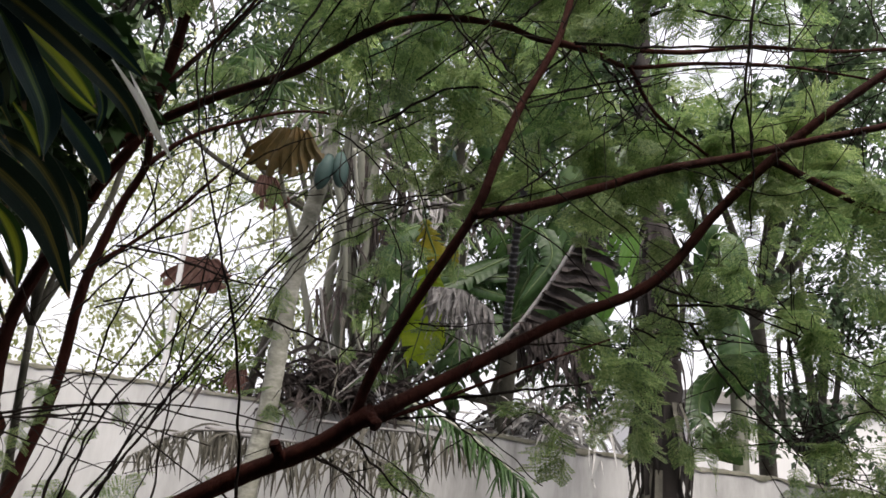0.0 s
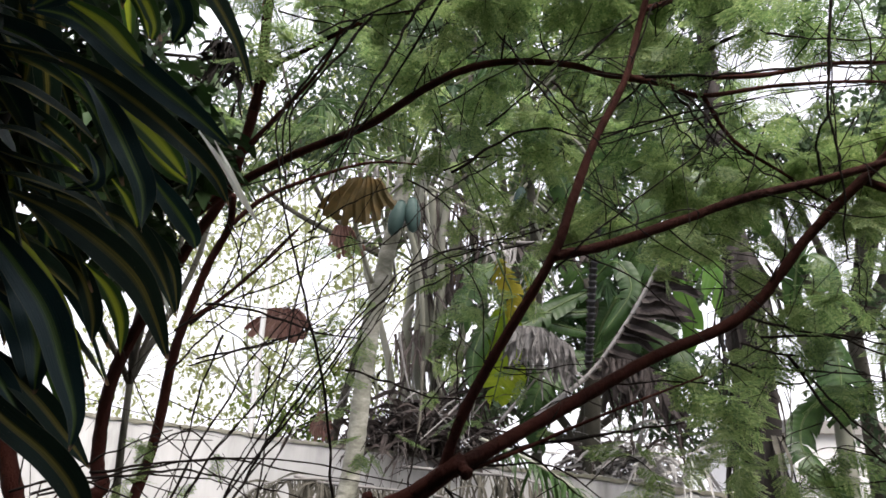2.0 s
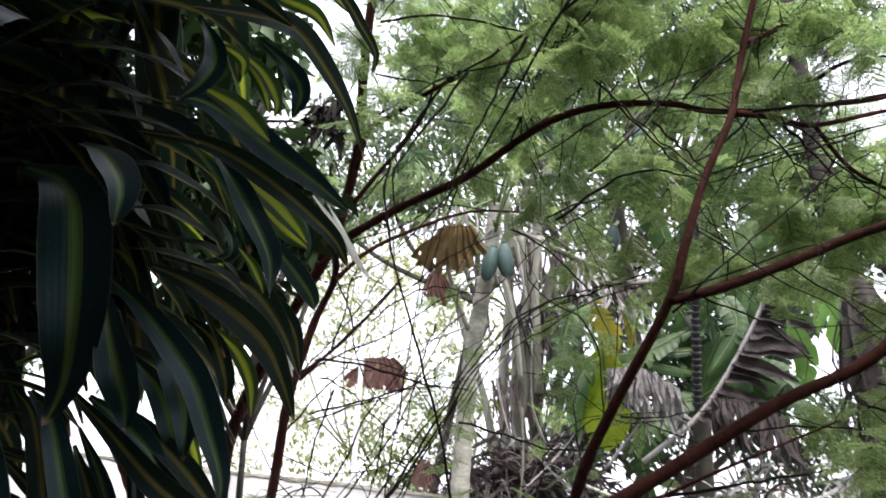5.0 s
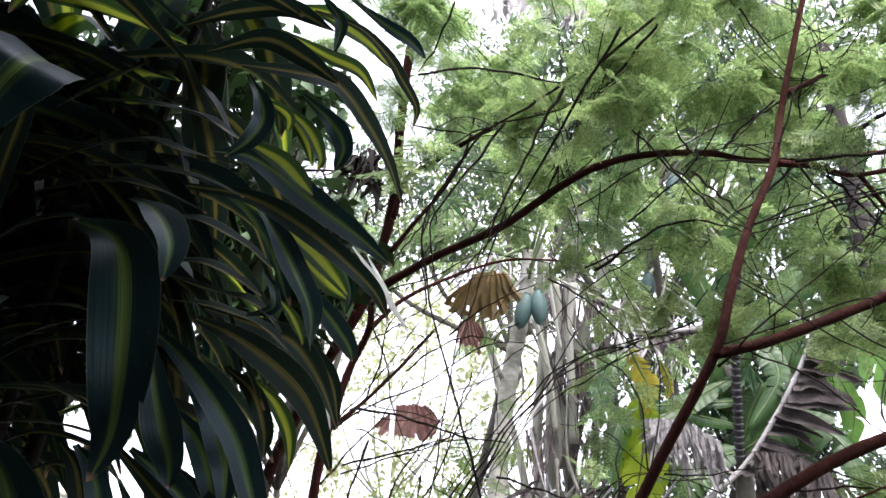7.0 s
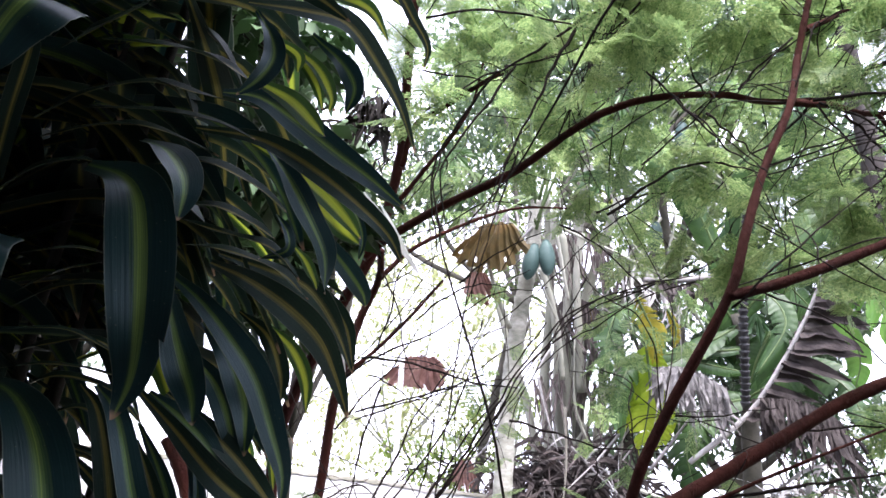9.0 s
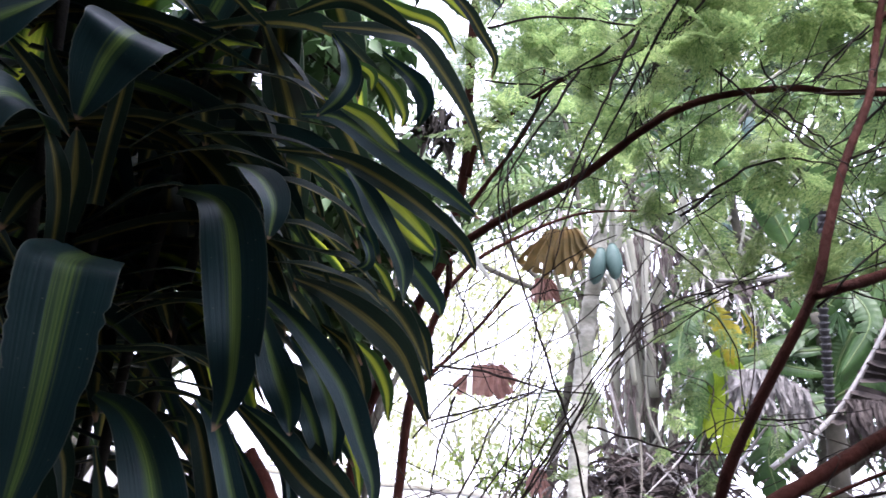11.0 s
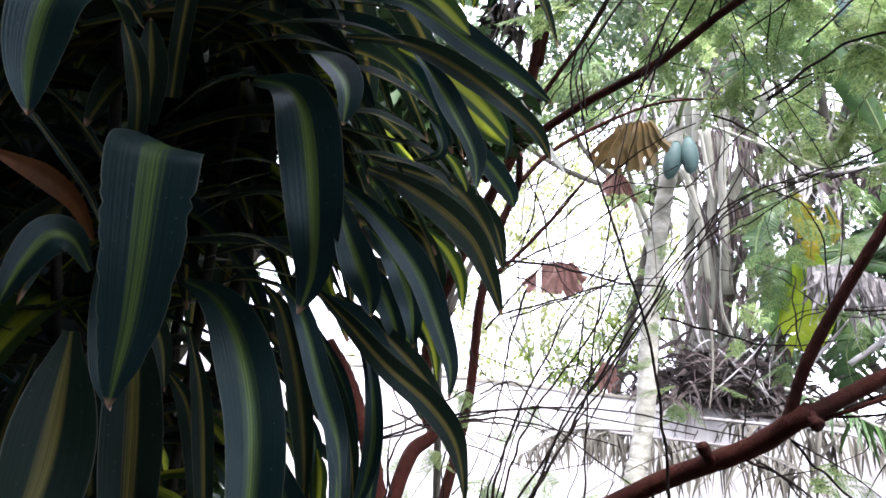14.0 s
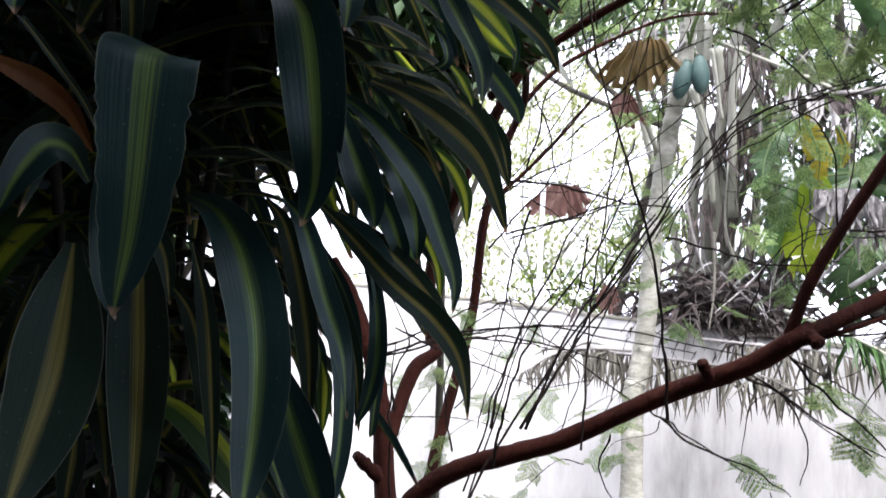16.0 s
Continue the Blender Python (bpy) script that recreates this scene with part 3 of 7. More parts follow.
twig(0.0048, (-1.084, 2.133, 2.042), (-0.957, 2.154, 2.175), (-0.845, 2.157, 2.302), (-0.672, 2.062, 2.405))
twig(0.0020, (-1.030, 2.144, 2.099), (-0.857, 2.211, 2.087), (-0.697, 2.240, 2.161))
twig(0.0036, (-1.067, 2.005, 1.998), (-0.944, 2.044, 2.095), (-0.738, 2.001, 2.156), (-0.577, 2.019, 2.267), (-0.409, 2.049, 2.294))
twig(0.0025, (-1.032, 2.016, 2.035), (-0.899, 2.036, 2.201), (-0.753, 1.940, 2.332), (-0.701, 1.892, 2.494))
twig(0.0020, (-0.595, 1.592, 1.573), (-0.538, 1.609, 1.720), (-0.435, 1.570, 1.869), (-0.328, 1.518, 1.987), (-0.154, 1.518, 2.078), (-0.104, 1.510, 2.115))
twig(0.0036, (-1.065, 1.698, 1.591), (-0.920, 1.779, 1.618), (-0.746, 1.749, 1.637), (-0.616, 1.797, 1.616), (-0.398, 1.854, 1.591))
twig(0.0025, (-0.863, 1.769, 2.355), (-0.671, 1.818, 2.424), (-0.546, 1.829, 2.488), (-0.387, 1.872, 2.477), (-0.242, 1.912, 2.438))
twig(0.0020, (-0.748, 1.562, 2.620), (-0.620, 1.575, 2.682), (-0.473, 1.583, 2.741), (-0.323, 1.585, 2.786), (-0.188, 1.568, 2.835))
twig(0.0025, (-0.310, 1.576, 2.528), (-0.249, 1.519, 2.635), (-0.177, 1.466, 2.723), leafy=True)
twig(0.0020, (0.639, 1.484, 2.272), (0.628, 1.442, 2.367), (0.615, 1.420, 2.479), (0.610, 1.367, 2.599), leafy=True)
twig(0.0036, (0.585, 1.445, 2.226), (0.572, 1.417, 2.298), (0.582, 1.389, 2.344), (0.606, 1.394, 2.362), leafy=True)
twig(0.0025, (0.033, 1.320, 2.003), (0.125, 1.307, 2.085), (0.223, 1.316, 2.166), (0.332, 1.310, 2.250), (0.447, 1.350, 2.334), leafy=True)
twig(0.0020, (0.488, 1.594, 2.023), (0.523, 1.541, 2.091), (0.543, 1.501, 2.185), (0.602, 1.456, 2.238), leafy=True)
twig(0.0036, (0.482, 1.596, 1.932), (0.605, 1.555, 1.926), (0.740, 1.561, 1.881), (0.897, 1.545, 1.817), leafy=True)
twig(0.0025, (0.461, 1.614, 1.869), (0.575, 1.579, 1.859), (0.721, 1.576, 1.844), (0.860, 1.572, 1.768), leafy=True)
twig(0.0020, (0.651, 1.567, 2.028), (0.761, 1.599, 1.926), (0.855, 1.625, 1.822), (0.964, 1.632, 1.730), leafy=True)
twig(0.0036, (0.529, 1.588, 1.895), (0.609, 1.579, 1.763), (0.720, 1.594, 1.664), (0.816, 1.604, 1.578), leafy=True)
twig(0.0025, (-0.099, 1.496, 1.640), (0.015, 1.499, 1.648), (0.097, 1.497, 1.609), (0.201, 1.485, 1.530), leafy=True)
twig(0.0042, (-0.455, 1.516, 2.712), (-0.530, 1.537, 2.628), (-0.598, 1.559, 2.543), (-0.631, 1.576, 2.480), (-0.642, 1.606, 2.378), (-0.631, 1.640, 2.270))
twig(0.0047, (-0.950, 1.944, 2.066), (-0.822, 1.918, 2.048), (-0.681, 1.899, 2.008), (-0.584, 1.876, 1.976), (-0.460, 1.850, 1.957))
twig(0.0037, (-0.953, 1.940, 1.906), (-0.786, 1.874, 1.929), (-0.643, 1.806, 1.951), (-0.522, 1.738, 1.971))
twig(0.0031, (-0.424, 1.575, 1.836), (-0.322, 1.589, 1.811), (-0.208, 1.606, 1.780), (-0.090, 1.610, 1.792))
twig(0.0038, (-0.855, 1.876, 1.965), (-0.909, 1.913, 1.831), (-0.960, 1.960, 1.667), (-1.023, 2.011, 1.485))
twig(0.0050, (0.469, 1.405, 2.578), (0.380, 1.403, 2.531), (0.304, 1.402, 2.487), (0.230, 1.398, 2.448), (0.157, 1.404, 2.380), (0.108, 1.400, 2.350))
twig(0.0031, (0.457, 1.405, 2.577), (0.532, 1.414, 2.563), (0.658, 1.424, 2.554), (0.784, 1.430, 2.563))
twig(0.0037, (0.219, 1.333, 2.419), (0.341, 1.358, 2.433), (0.466, 1.380, 2.455), (0.570, 1.401, 2.477), (0.702, 1.426, 2.490), (0.810, 1.444, 2.522))
twig(0.0030, (0.239, 1.380, 2.440), (0.323, 1.389, 2.396), (0.371, 1.401, 2.330), (0.442, 1.417, 2.260), (0.512, 1.425, 2.214), (0.569, 1.435, 2.156))
twig(0.0035, (0.591, 1.309, 2.575), (0.585, 1.334, 2.456), (0.581, 1.359, 2.339), (0.595, 1.381, 2.236), (0.601, 1.409, 2.111), (0.603, 1.416, 2.053))
twig(0.0024, (0.412, 1.456, 2.400), (0.257, 1.427, 2.347), (0.156, 1.399, 2.304), (0.082, 1.367, 2.280))
twig(0.0024, (0.191, 1.294, 2.542), (0.128, 1.308, 2.485), (0.082, 1.317, 2.443))
twig(0.0024, (0.225, 1.336, 2.411), (0.268, 1.359, 2.345), (0.317, 1.378, 2.291), (0.366, 1.391, 2.259))
twig(0.0023, (0.463, 1.374, 2.334), (0.429, 1.375, 2.241), (0.399, 1.371, 2.161))
twig(0.0024, (-0.096, 1.373, 2.568), (-0.031, 1.376, 2.485), (0.033, 1.378, 2.405), (0.094, 1.377, 2.337), (0.142, 1.377, 2.260))
twig(0.0048, (-0.086, 1.546, 1.656), (0.008, 1.555, 1.690), (0.127, 1.569, 1.713), (0.224, 1.583, 1.730), (0.311, 1.596, 1.747))
twig(0.0025, (-0.072, 1.593, 1.851), (0.016, 1.598, 1.851), (0.128, 1.600, 1.869))
twig(0.0038, (0.458, 1.588, 1.975), (0.557, 1.614, 1.952), (0.664, 1.636, 1.948), (0.773, 1.661, 1.930), (0.910, 1.695, 1.890))
twig(0.0032, (0.441, 1.604, 1.920), (0.522, 1.632, 1.903), (0.618, 1.657, 1.898), (0.742, 1.690, 1.869))
twig(0.0032, (0.417, 1.616, 1.877), (0.511, 1.648, 1.847), (0.581, 1.670, 1.847), (0.664, 1.683, 1.878))
twig(0.0031, (0.568, 1.628, 1.866), (0.646, 1.654, 1.797), (0.711, 1.675, 1.740), (0.814, 1.706, 1.661))
twig(0.0031, (0.161, 1.616, 1.822), (0.255, 1.619, 1.833), (0.406, 1.629, 1.832))
twig(0.0030, (-0.063, 1.535, 1.697), (0.021, 1.591, 1.645), (0.098, 1.648, 1.591), (0.190, 1.705, 1.535))
twig(0.0029, (-0.604, 1.760, 2.224), (-0.536, 1.719, 2.259), (-0.442, 1.680, 2.292), (-0.350, 1.645, 2.311))
twig(0.0031, (-0.758, 1.875, 2.159), (-0.654, 1.830, 2.215), (-0.553, 1.796, 2.231), (-0.454, 1.776, 2.203))
twig(0.0031, (-0.881, 1.892, 2.080), (-0.823, 1.830, 2.177), (-0.782, 1.770, 2.271), (-0.667, 1.727, 2.322))
twig(0.0026, (-0.304, 1.551, 2.286), (-0.218, 1.539, 2.227), (-0.134, 1.538, 2.132), (-0.101, 1.516, 2.099))
twig(0.0026, (-0.218, 1.549, 2.309), (-0.143, 1.514, 2.324), (-0.051, 1.486, 2.320), (0.038, 1.458, 2.316))
twig(0.0023, (-0.569, 1.888, 2.155), (-0.607, 1.902, 2.044), (-0.645, 1.920, 1.920), (-0.650, 1.948, 1.770))
twig(0.0028, (-0.391, 1.398, 1.468), (-0.342, 1.488, 1.413), (-0.249, 1.600, 1.368), (-0.180, 1.702, 1.307))
twig(0.0031, (-0.173, 1.439, 1.594), (-0.128, 1.489, 1.540), (-0.053, 1.556, 1.472), (0.014, 1.620, 1.401))
twig(0.0021, (-0.227, 1.416, 1.554), (-0.173, 1.469, 1.511), (-0.148, 1.513, 1.424), (-0.160, 1.534, 1.358))
twig(0.0037, (-0.774, 1.502, 1.309), (-0.751, 1.483, 1.399), (-0.728, 1.466, 1.476), (-0.689, 1.454, 1.576), (-0.629, 1.453, 1.675), (-0.539, 1.465, 1.798), (-0.483, 1.458, 1.928))
twig(0.0037, (-0.707, 1.525, 1.401), (-0.665, 1.506, 1.492), (-0.613, 1.490, 1.605), (-0.510, 1.493, 1.778), (-0.430, 1.493, 1.874))
twig(0.0036, (-1.186, 1.595, 1.542), (-1.077, 1.610, 1.582), (-0.957, 1.626, 1.646), (-0.842, 1.642, 1.694))
twig(0.0033, (-1.028, 1.496, 1.210), (-1.028, 1.474, 1.368), (-1.025, 1.461, 1.475), (-1.016, 1.454, 1.568))
twig(0.0025, (-0.852, 1.457, 1.341), (-0.863, 1.441, 1.415), (-0.863, 1.427, 1.514), (-0.819, 1.434, 1.642))
twig(0.0029, (-1.120, 1.621, 1.609), (-1.024, 1.638, 1.571), (-0.919, 1.661, 1.534), (-0.742, 1.724, 1.477))
twig(0.0023, (-0.488, 1.409, 1.424), (-0.522, 1.459, 1.349), (-0.504, 1.537, 1.261))
twig(0.0026, (-0.874, 1.574, 1.234), (-0.816, 1.555, 1.386), (-0.794, 1.527, 1.467), (-0.727, 1.516, 1.599), (-0.740, 1.467, 1.697))
twig(0.0034, (-0.583, 1.310, 2.744), (-0.467, 1.327, 2.758), (-0.361, 1.353, 2.748), (-0.244, 1.389, 2.723), (-0.167, 1.410, 2.702), (0.014, 1.452, 2.706))
twig(0.0047, (0.028, 1.368, 2.899), (-0.122, 1.382, 2.788), (-0.230, 1.387, 2.727), (-0.313, 1.393, 2.679), (-0.396, 1.397, 2.637), (-0.479, 1.395, 2.607), (-0.619, 1.397, 2.530))
twig(0.0040, (-0.014, 1.378, 2.849), (-0.097, 1.394, 2.759), (-0.154, 1.411, 2.684), (-0.213, 1.439, 2.584), (-0.246, 1.459, 2.519))
twig(0.0046, (-0.229, 1.373, 2.717), (-0.285, 1.386, 2.621), (-0.342, 1.403, 2.516), (-0.397, 1.420, 2.411), (-0.440, 1.440, 2.309))
twig(0.0040, (-0.377, 1.373, 2.618), (-0.434, 1.388, 2.549), (-0.503, 1.402, 2.472), (-0.561, 1.425, 2.385), (-0.562, 1.469, 2.287))
twig(0.0031, (0.102, 1.445, 2.531), (0.145, 1.422, 2.569), (0.217, 1.407, 2.608), (0.307, 1.391, 2.660))
twig(0.0037, (0.252, 1.455, 2.486), (0.345, 1.479, 2.557), (0.463, 1.505, 2.640))
twig(0.0025, (0.160, 1.330, 2.820), (0.205, 1.354, 2.736), (0.246, 1.367, 2.671))
twig(0.0025, (-0.081, 1.400, 2.509), (-0.067, 1.371, 2.580), (-0.026, 1.359, 2.634))
twig(0.0025, (0.029, 1.426, 2.525), (0.005, 1.398, 2.570), (-0.005, 1.367, 2.629))
twig(0.0031, (0.032, 1.446, 2.482), (0.097, 1.468, 2.415), (0.151, 1.484, 2.356))
twig(0.0025, (0.137, 1.482, 2.350), (0.237, 1.508, 2.401), (0.363, 1.541, 2.455), (0.452, 1.571, 2.490))
twig(0.0037, (0.309, 1.482, 2.463), (0.382, 1.554, 2.418), (0.469, 1.633, 2.365))
twig(0.0034, (-0.484, 1.263, 2.912), (-0.531, 1.290, 2.822), (-0.582, 1.307, 2.751))
twig(0.0027, (-0.412, 1.407, 2.646), (-0.289, 1.412, 2.656), (-0.180, 1.404, 2.682))
twig(0.0024, (-0.353, 1.292, 2.350), (-0.394, 1.323, 2.260), (-0.430, 1.353, 2.177), (-0.471, 1.394, 2.059))
twig(0.0026, (0.064, 1.671, 2.229), (-0.017, 1.653, 2.186), (-0.101, 1.630, 2.151), (-0.185, 1.607, 2.116), (-0.264, 1.590, 2.073), (-0.329, 1.586, 2.011), (-0.388, 1.592, 1.932), (-0.449, 1.600, 1.844))
twig(0.0021, (0.001, 1.713, 2.185), (-0.120, 1.678, 2.140), (-0.246, 1.653, 2.059), (-0.319, 1.643, 2.014), (-0.398, 1.646, 1.924), (-0.470, 1.652, 1.833))
twig(0.0017, (0.052, 1.596, 2.258), (0.008, 1.611, 2.206), (-0.083, 1.600, 2.158), (-0.201, 1.578, 2.105))
twig(0.0019, (0.003, 1.630, 2.422), (-0.094, 1.609, 2.360), (-0.184, 1.591, 2.298), (-0.258, 1.582, 2.235), (-0.335, 1.578, 2.155), (-0.410, 1.569, 2.092), (-0.497, 1.560, 2.010), (-0.576, 1.559, 1.918), (-0.651, 1.569, 1.800))
twig(0.0029, (-0.824, 1.535, 1.808), (-0.759, 1.557, 1.897), (-0.704, 1.580, 1.969), (-0.644, 1.595, 2.071))
twig(0.0020, (-0.667, 1.592, 1.879), (-0.608, 1.631, 1.912), (-0.493, 1.698, 1.948), (-0.415, 1.753, 1.964))
twig(0.0020, (-0.708, 1.481, 2.129), (-0.657, 1.512, 2.174), (-0.584, 1.546, 2.239), (-0.519, 1.577, 2.306))
twig(0.0019, (-0.190, 1.747, 1.810), (-0.166, 1.762, 1.847), (-0.134, 1.784, 1.872), (-0.074, 1.824, 1.888), (0.034, 1.890, 1.905))
twig(0.0019, (-0.553, 1.359, 2.367), (-0.606, 1.371, 2.311), (-0.646, 1.384, 2.272), (-0.699, 1.378, 2.268))
twig(0.0019, (-0.247, 1.590, 2.167), (-0.311, 1.609, 2.063), (-0.364, 1.627, 1.976), (-0.419, 1.645, 1.887), (-0.447, 1.673, 1.807))
twig(0.0020, (-0.705, 1.473, 2.158), (-0.683, 1.525, 2.077), (-0.675, 1.573, 1.986), (-0.647, 1.626, 1.913), (-0.585, 1.689, 1.860), (-0.548, 1.736, 1.816))
twig(0.0021, (-0.342, 1.579, 2.058), (-0.423, 1.594, 1.954), (-0.495, 1.605, 1.874), (-0.549, 1.621, 1.803))
twig(0.0034, (-0.748, 1.424, 1.406), (-0.722, 1.421, 1.529), (-0.676, 1.428, 1.655), (-0.630, 1.440, 1.758), (-0.584, 1.453, 1.856), (-0.515, 1.476, 1.963))
twig(0.0041, (-0.693, 1.452, 1.409), (-0.636, 1.477, 1.516), (-0.587, 1.502, 1.606), (-0.526, 1.530, 1.704))
twig(0.0032, (-1.073, 1.508, 1.543), (-0.981, 1.564, 1.578), (-0.869, 1.634, 1.592), (-0.776, 1.699, 1.588), (-0.728, 1.742, 1.576))
twig(0.0018, (-0.816, 1.507, 1.391), (-0.805, 1.522, 1.475), (-0.781, 1.542, 1.569))
twig(0.0019, (-0.868, 1.542, 1.618), (-0.813, 1.588, 1.672), (-0.743, 1.641, 1.728))
twig(0.0019, (-0.908, 1.567, 1.423), (-0.875, 1.592, 1.472), (-0.847, 1.609, 1.544), (-0.799, 1.635, 1.625))
twig(0.0032, (-0.627, 1.526, 1.560), (-0.572, 1.509, 1.652), (-0.515, 1.496, 1.734), (-0.459, 1.482, 1.816), (-0.390, 1.466, 1.911), (-0.332, 1.456, 1.984), (-0.262, 1.450, 2.046), (-0.142, 1.454, 2.092), (-0.022, 1.466, 2.116))
twig(0.0024, (-0.818, 1.628, 1.842), (-0.691, 1.640, 1.887), (-0.588, 1.654, 1.919), (-0.484, 1.655, 1.991), (-0.378, 1.661, 2.050))
twig(0.0021, (-0.263, 1.556, 1.585), (-0.254, 1.545, 1.664), (-0.222, 1.528, 1.769), (-0.164, 1.528, 1.830), (-0.104, 1.543, 1.846))
twig(0.0023, (-0.851, 1.577, 1.657), (-0.778, 1.592, 1.691), (-0.734, 1.626, 1.651), (-0.715, 1.673, 1.566))
twig(0.0023, (-0.589, 1.548, 1.835), (-0.614, 1.593, 1.740), (-0.657, 1.633, 1.654), (-0.728, 1.672, 1.566))
twig(0.0021, (-0.779, 1.599, 1.945), (-0.706, 1.635, 1.913), (-0.631, 1.683, 1.841), (-0.540, 1.724, 1.795))


# thin twigs that cross before the leaves
def cross_twigs():
    rng = np.random.default_rng(91)
    for i in range(14):
        p = BRANCHES[(2, 3, 4, 9, 10, 3, 9, 3)[i % 8]][0]
        a = p[rng.integers(3, 38)]
        d = np.array((rng.normal(0.3, 0.6), rng.normal(0.05, 0.12), rng.choice((1, 1, -0.6)) * rng.uniform(0.3, 1.0)))
        d *= rng.uniform(0.3, 0.75) / np.linalg.norm(d)
        sag = np.array((0, 0, -rng.uniform(0.0, 0.12)))
        twig(rng.uniform(0.0013, 0.0024), a, a + d * 0.35 + rng.normal(0, 0.025, 3), a + d * 0.7 + rng.normal(0, 0.04, 3) + sag * 0.4, a + d + sag)


cross_twigs()

# crown: side twigs reach from the limbs to places within the leaf clouds, and carry feathery leaves
CLOUDS = []


def cloud(middle, radius, twigs, leaves):
    CLOUDS.append((middle, radius, twigs, leaves))


cloud((-0.104, 1.617, 2.592), 0.32, 26, 11)
cloud((0.230, 1.532, 2.414), 0.28, 26, 11)
cloud((0.480, 1.577, 2.322), 0.26, 20, 11)
cloud((0.695, 1.635, 2.117), 0.26, 24, 12)
cloud((0.867, 1.568, 2.232), 0.26, 24, 12)
cloud((0.860, 1.557, 1.876), 0.28, 20, 11)
cloud((0.637, 1.612, 1.843), 0.20, 5, 11)
cloud((0.392, 1.643, 1.791), 0.20, 7, 11)
cloud((0.814, 1.548, 1.637), 0.26, 15, 11)
cloud((-0.501, 1.568, 2.934), 0.28, 16, 10)
cloud((-0.261, 1.540, 3.019), 0.30, 20, 10)
cloud((-0.009, 1.564, 2.842), 0.30, 16, 10)
cloud((0.214, 1.566, 2.804), 0.30, 16, 10)
cloud((0.365, 1.556, 2.581), 0.24, 16, 11)
cloud((0.377, 1.571, 2.916), 0.28, 16, 11)
cloud((0.131, 1.587, 3.114), 0.28, 14, 11)
cloud((0.004, 1.949, 2.597), 0.28, 14, 10)
cloud((-0.777, 2.049, 1.205), 0.22, 7, 6)
cloud((-0.251, 1.956, 1.294), 0.25, 7, 5)
cloud((-0.073, 1.876, 1.443), 0.2, 2, 5)
cloud((-1.113, 1.824, 1.466), 0.16, 8, 5)
cloud((-0.961, 1.902, 1.554), 0.16, 8, 5)
cloud((-0.562, 2.107, 1.935), 0.22, 8, 6)
cloud((-0.213, 1.833, 1.998), 0.16, 6, 7)
cloud((-0.272, 1.863, 1.771), 0.12, 4, 6)
cloud((-0.091, 1.762, 1.826), 0.14, 2, 7)
cloud((0.877, 1.682, 1.714), 0.22, 10, 10)
cloud((0.956, 1.642, 1.574), 0.22, 12, 10)
cloud((0.870, 1.598, 2.649), 0.30, 14, 10)
cloud((0.496, 1.617, 2.667), 0.25, 12, 10)
cloud((-0.443, 1.878, 2.656), 0.28, 11, 10)
cloud((-0.717, 1.970, 2.768), 0.30, 14, 9)
cloud((-1.011, 2.095, 2.762), 0.28, 10, 8)
cloud((0.089, 2.003, 2.727), 0.35, 16, 11)
cloud((0.132, 1.542, 1.680), 0.16, 4, 9)
cloud((0.021, 1.600, 1.580), 0.16, 4, 9)
cloud((-0.201, 2.313, 2.209), 0.25, 7, 7)
cloud((0.129, 1.402, 3.018), 0.40, 16, 10)
cloud((-0.385, 1.530, 3.151), 0.35, 14, 10)
cloud((1.115, 1.449, 2.118), 0.35, 24, 12)
cloud((0.522, 1.624, 2.465), 0.18, 14, 11)
cloud((0.660, 1.686, 2.312), 0.20, 18, 11)
cloud((0.796, 1.657, 2.449), 0.20, 18, 11)
cloud((0.468, 1.715, 2.324), 0.18, 14, 11)
cloud((0.798, 1.736, 2.199), 0.20, 8, 8)
cloud((0.595, 1.800, 1.929), 0.20, 14, 11)
cloud((0.767, 1.584, 2.671), 0.20, 12, 11)
cloud((0.253, 1.606, 2.233), 0.20, 8, 9)
cloud((0.397, 1.639, 2.369), 0.20, 8, 9)
cloud((-0.109, 1.658, 2.357), 0.20, 6, 9)
cloud((-0.023, 1.540, 2.432), 0.20, 6, 9)
cloud((0.456, 1.728, 2.143), 0.20, 5, 9)
cloud((0.484, 2.055, 1.724), 0.14, 4, 10)
cloud((0.468, 2.057, 1.871), 0.12, 3, 10)
cloud((0.707, 1.939, 2.824), 0.20, 7, 7)
cloud((0.549, 1.805, 2.837), 0.15, 6, 8)
cloud((0.854, 1.965, 2.814), 0.16, 6, 7)
cloud((0.755, 1.835, 2.515), 0.15, 8, 9)
cloud((-0.696, 1.423, 3.044), 0.18, 14, 11)
cloud((-0.495, 1.411, 2.954), 0.18, 14, 11)
cloud((-0.326, 1.478, 2.921), 0.18, 14, 11)
cloud((-0.150, 1.474, 2.922), 0.18, 14, 11)
cloud((0.017, 1.468, 2.921), 0.18, 14, 11)
cloud((0.157, 1.484, 2.855), 0.18, 14, 11)
cloud((0.294, 1.471, 2.851), 0.18, 14, 11)
cloud((0.420, 1.518, 2.833), 0.18, 14, 11)


# leaf-free cones from the camera, aimed at sky in its view: point, half width
VIEW_EYE = np.array((-0.1, 0.0, 1.62))
GAPS, CLEAR_SIGHT, CROWN_GAPS = [], [], []


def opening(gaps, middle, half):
    """A cone from the camera's place kept thin or free of leaves."""
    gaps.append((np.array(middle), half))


opening(GAPS, (-0.976, 0.813, 1.735), 0.014)
opening(GAPS, (-0.904, 0.875, 1.767), 0.024)
opening(GAPS, (-0.938, 0.845, 1.770), 0.010)
opening(GAPS, (-0.833, 0.940, 1.710), 0.022)
opening(GAPS, (-1.052, 0.614, 2.026), 0.006)
opening(GAPS, (-1.008, 0.788, 1.670), 0.012)
opening(GAPS, (-0.813, 0.929, 1.710), 0.012)
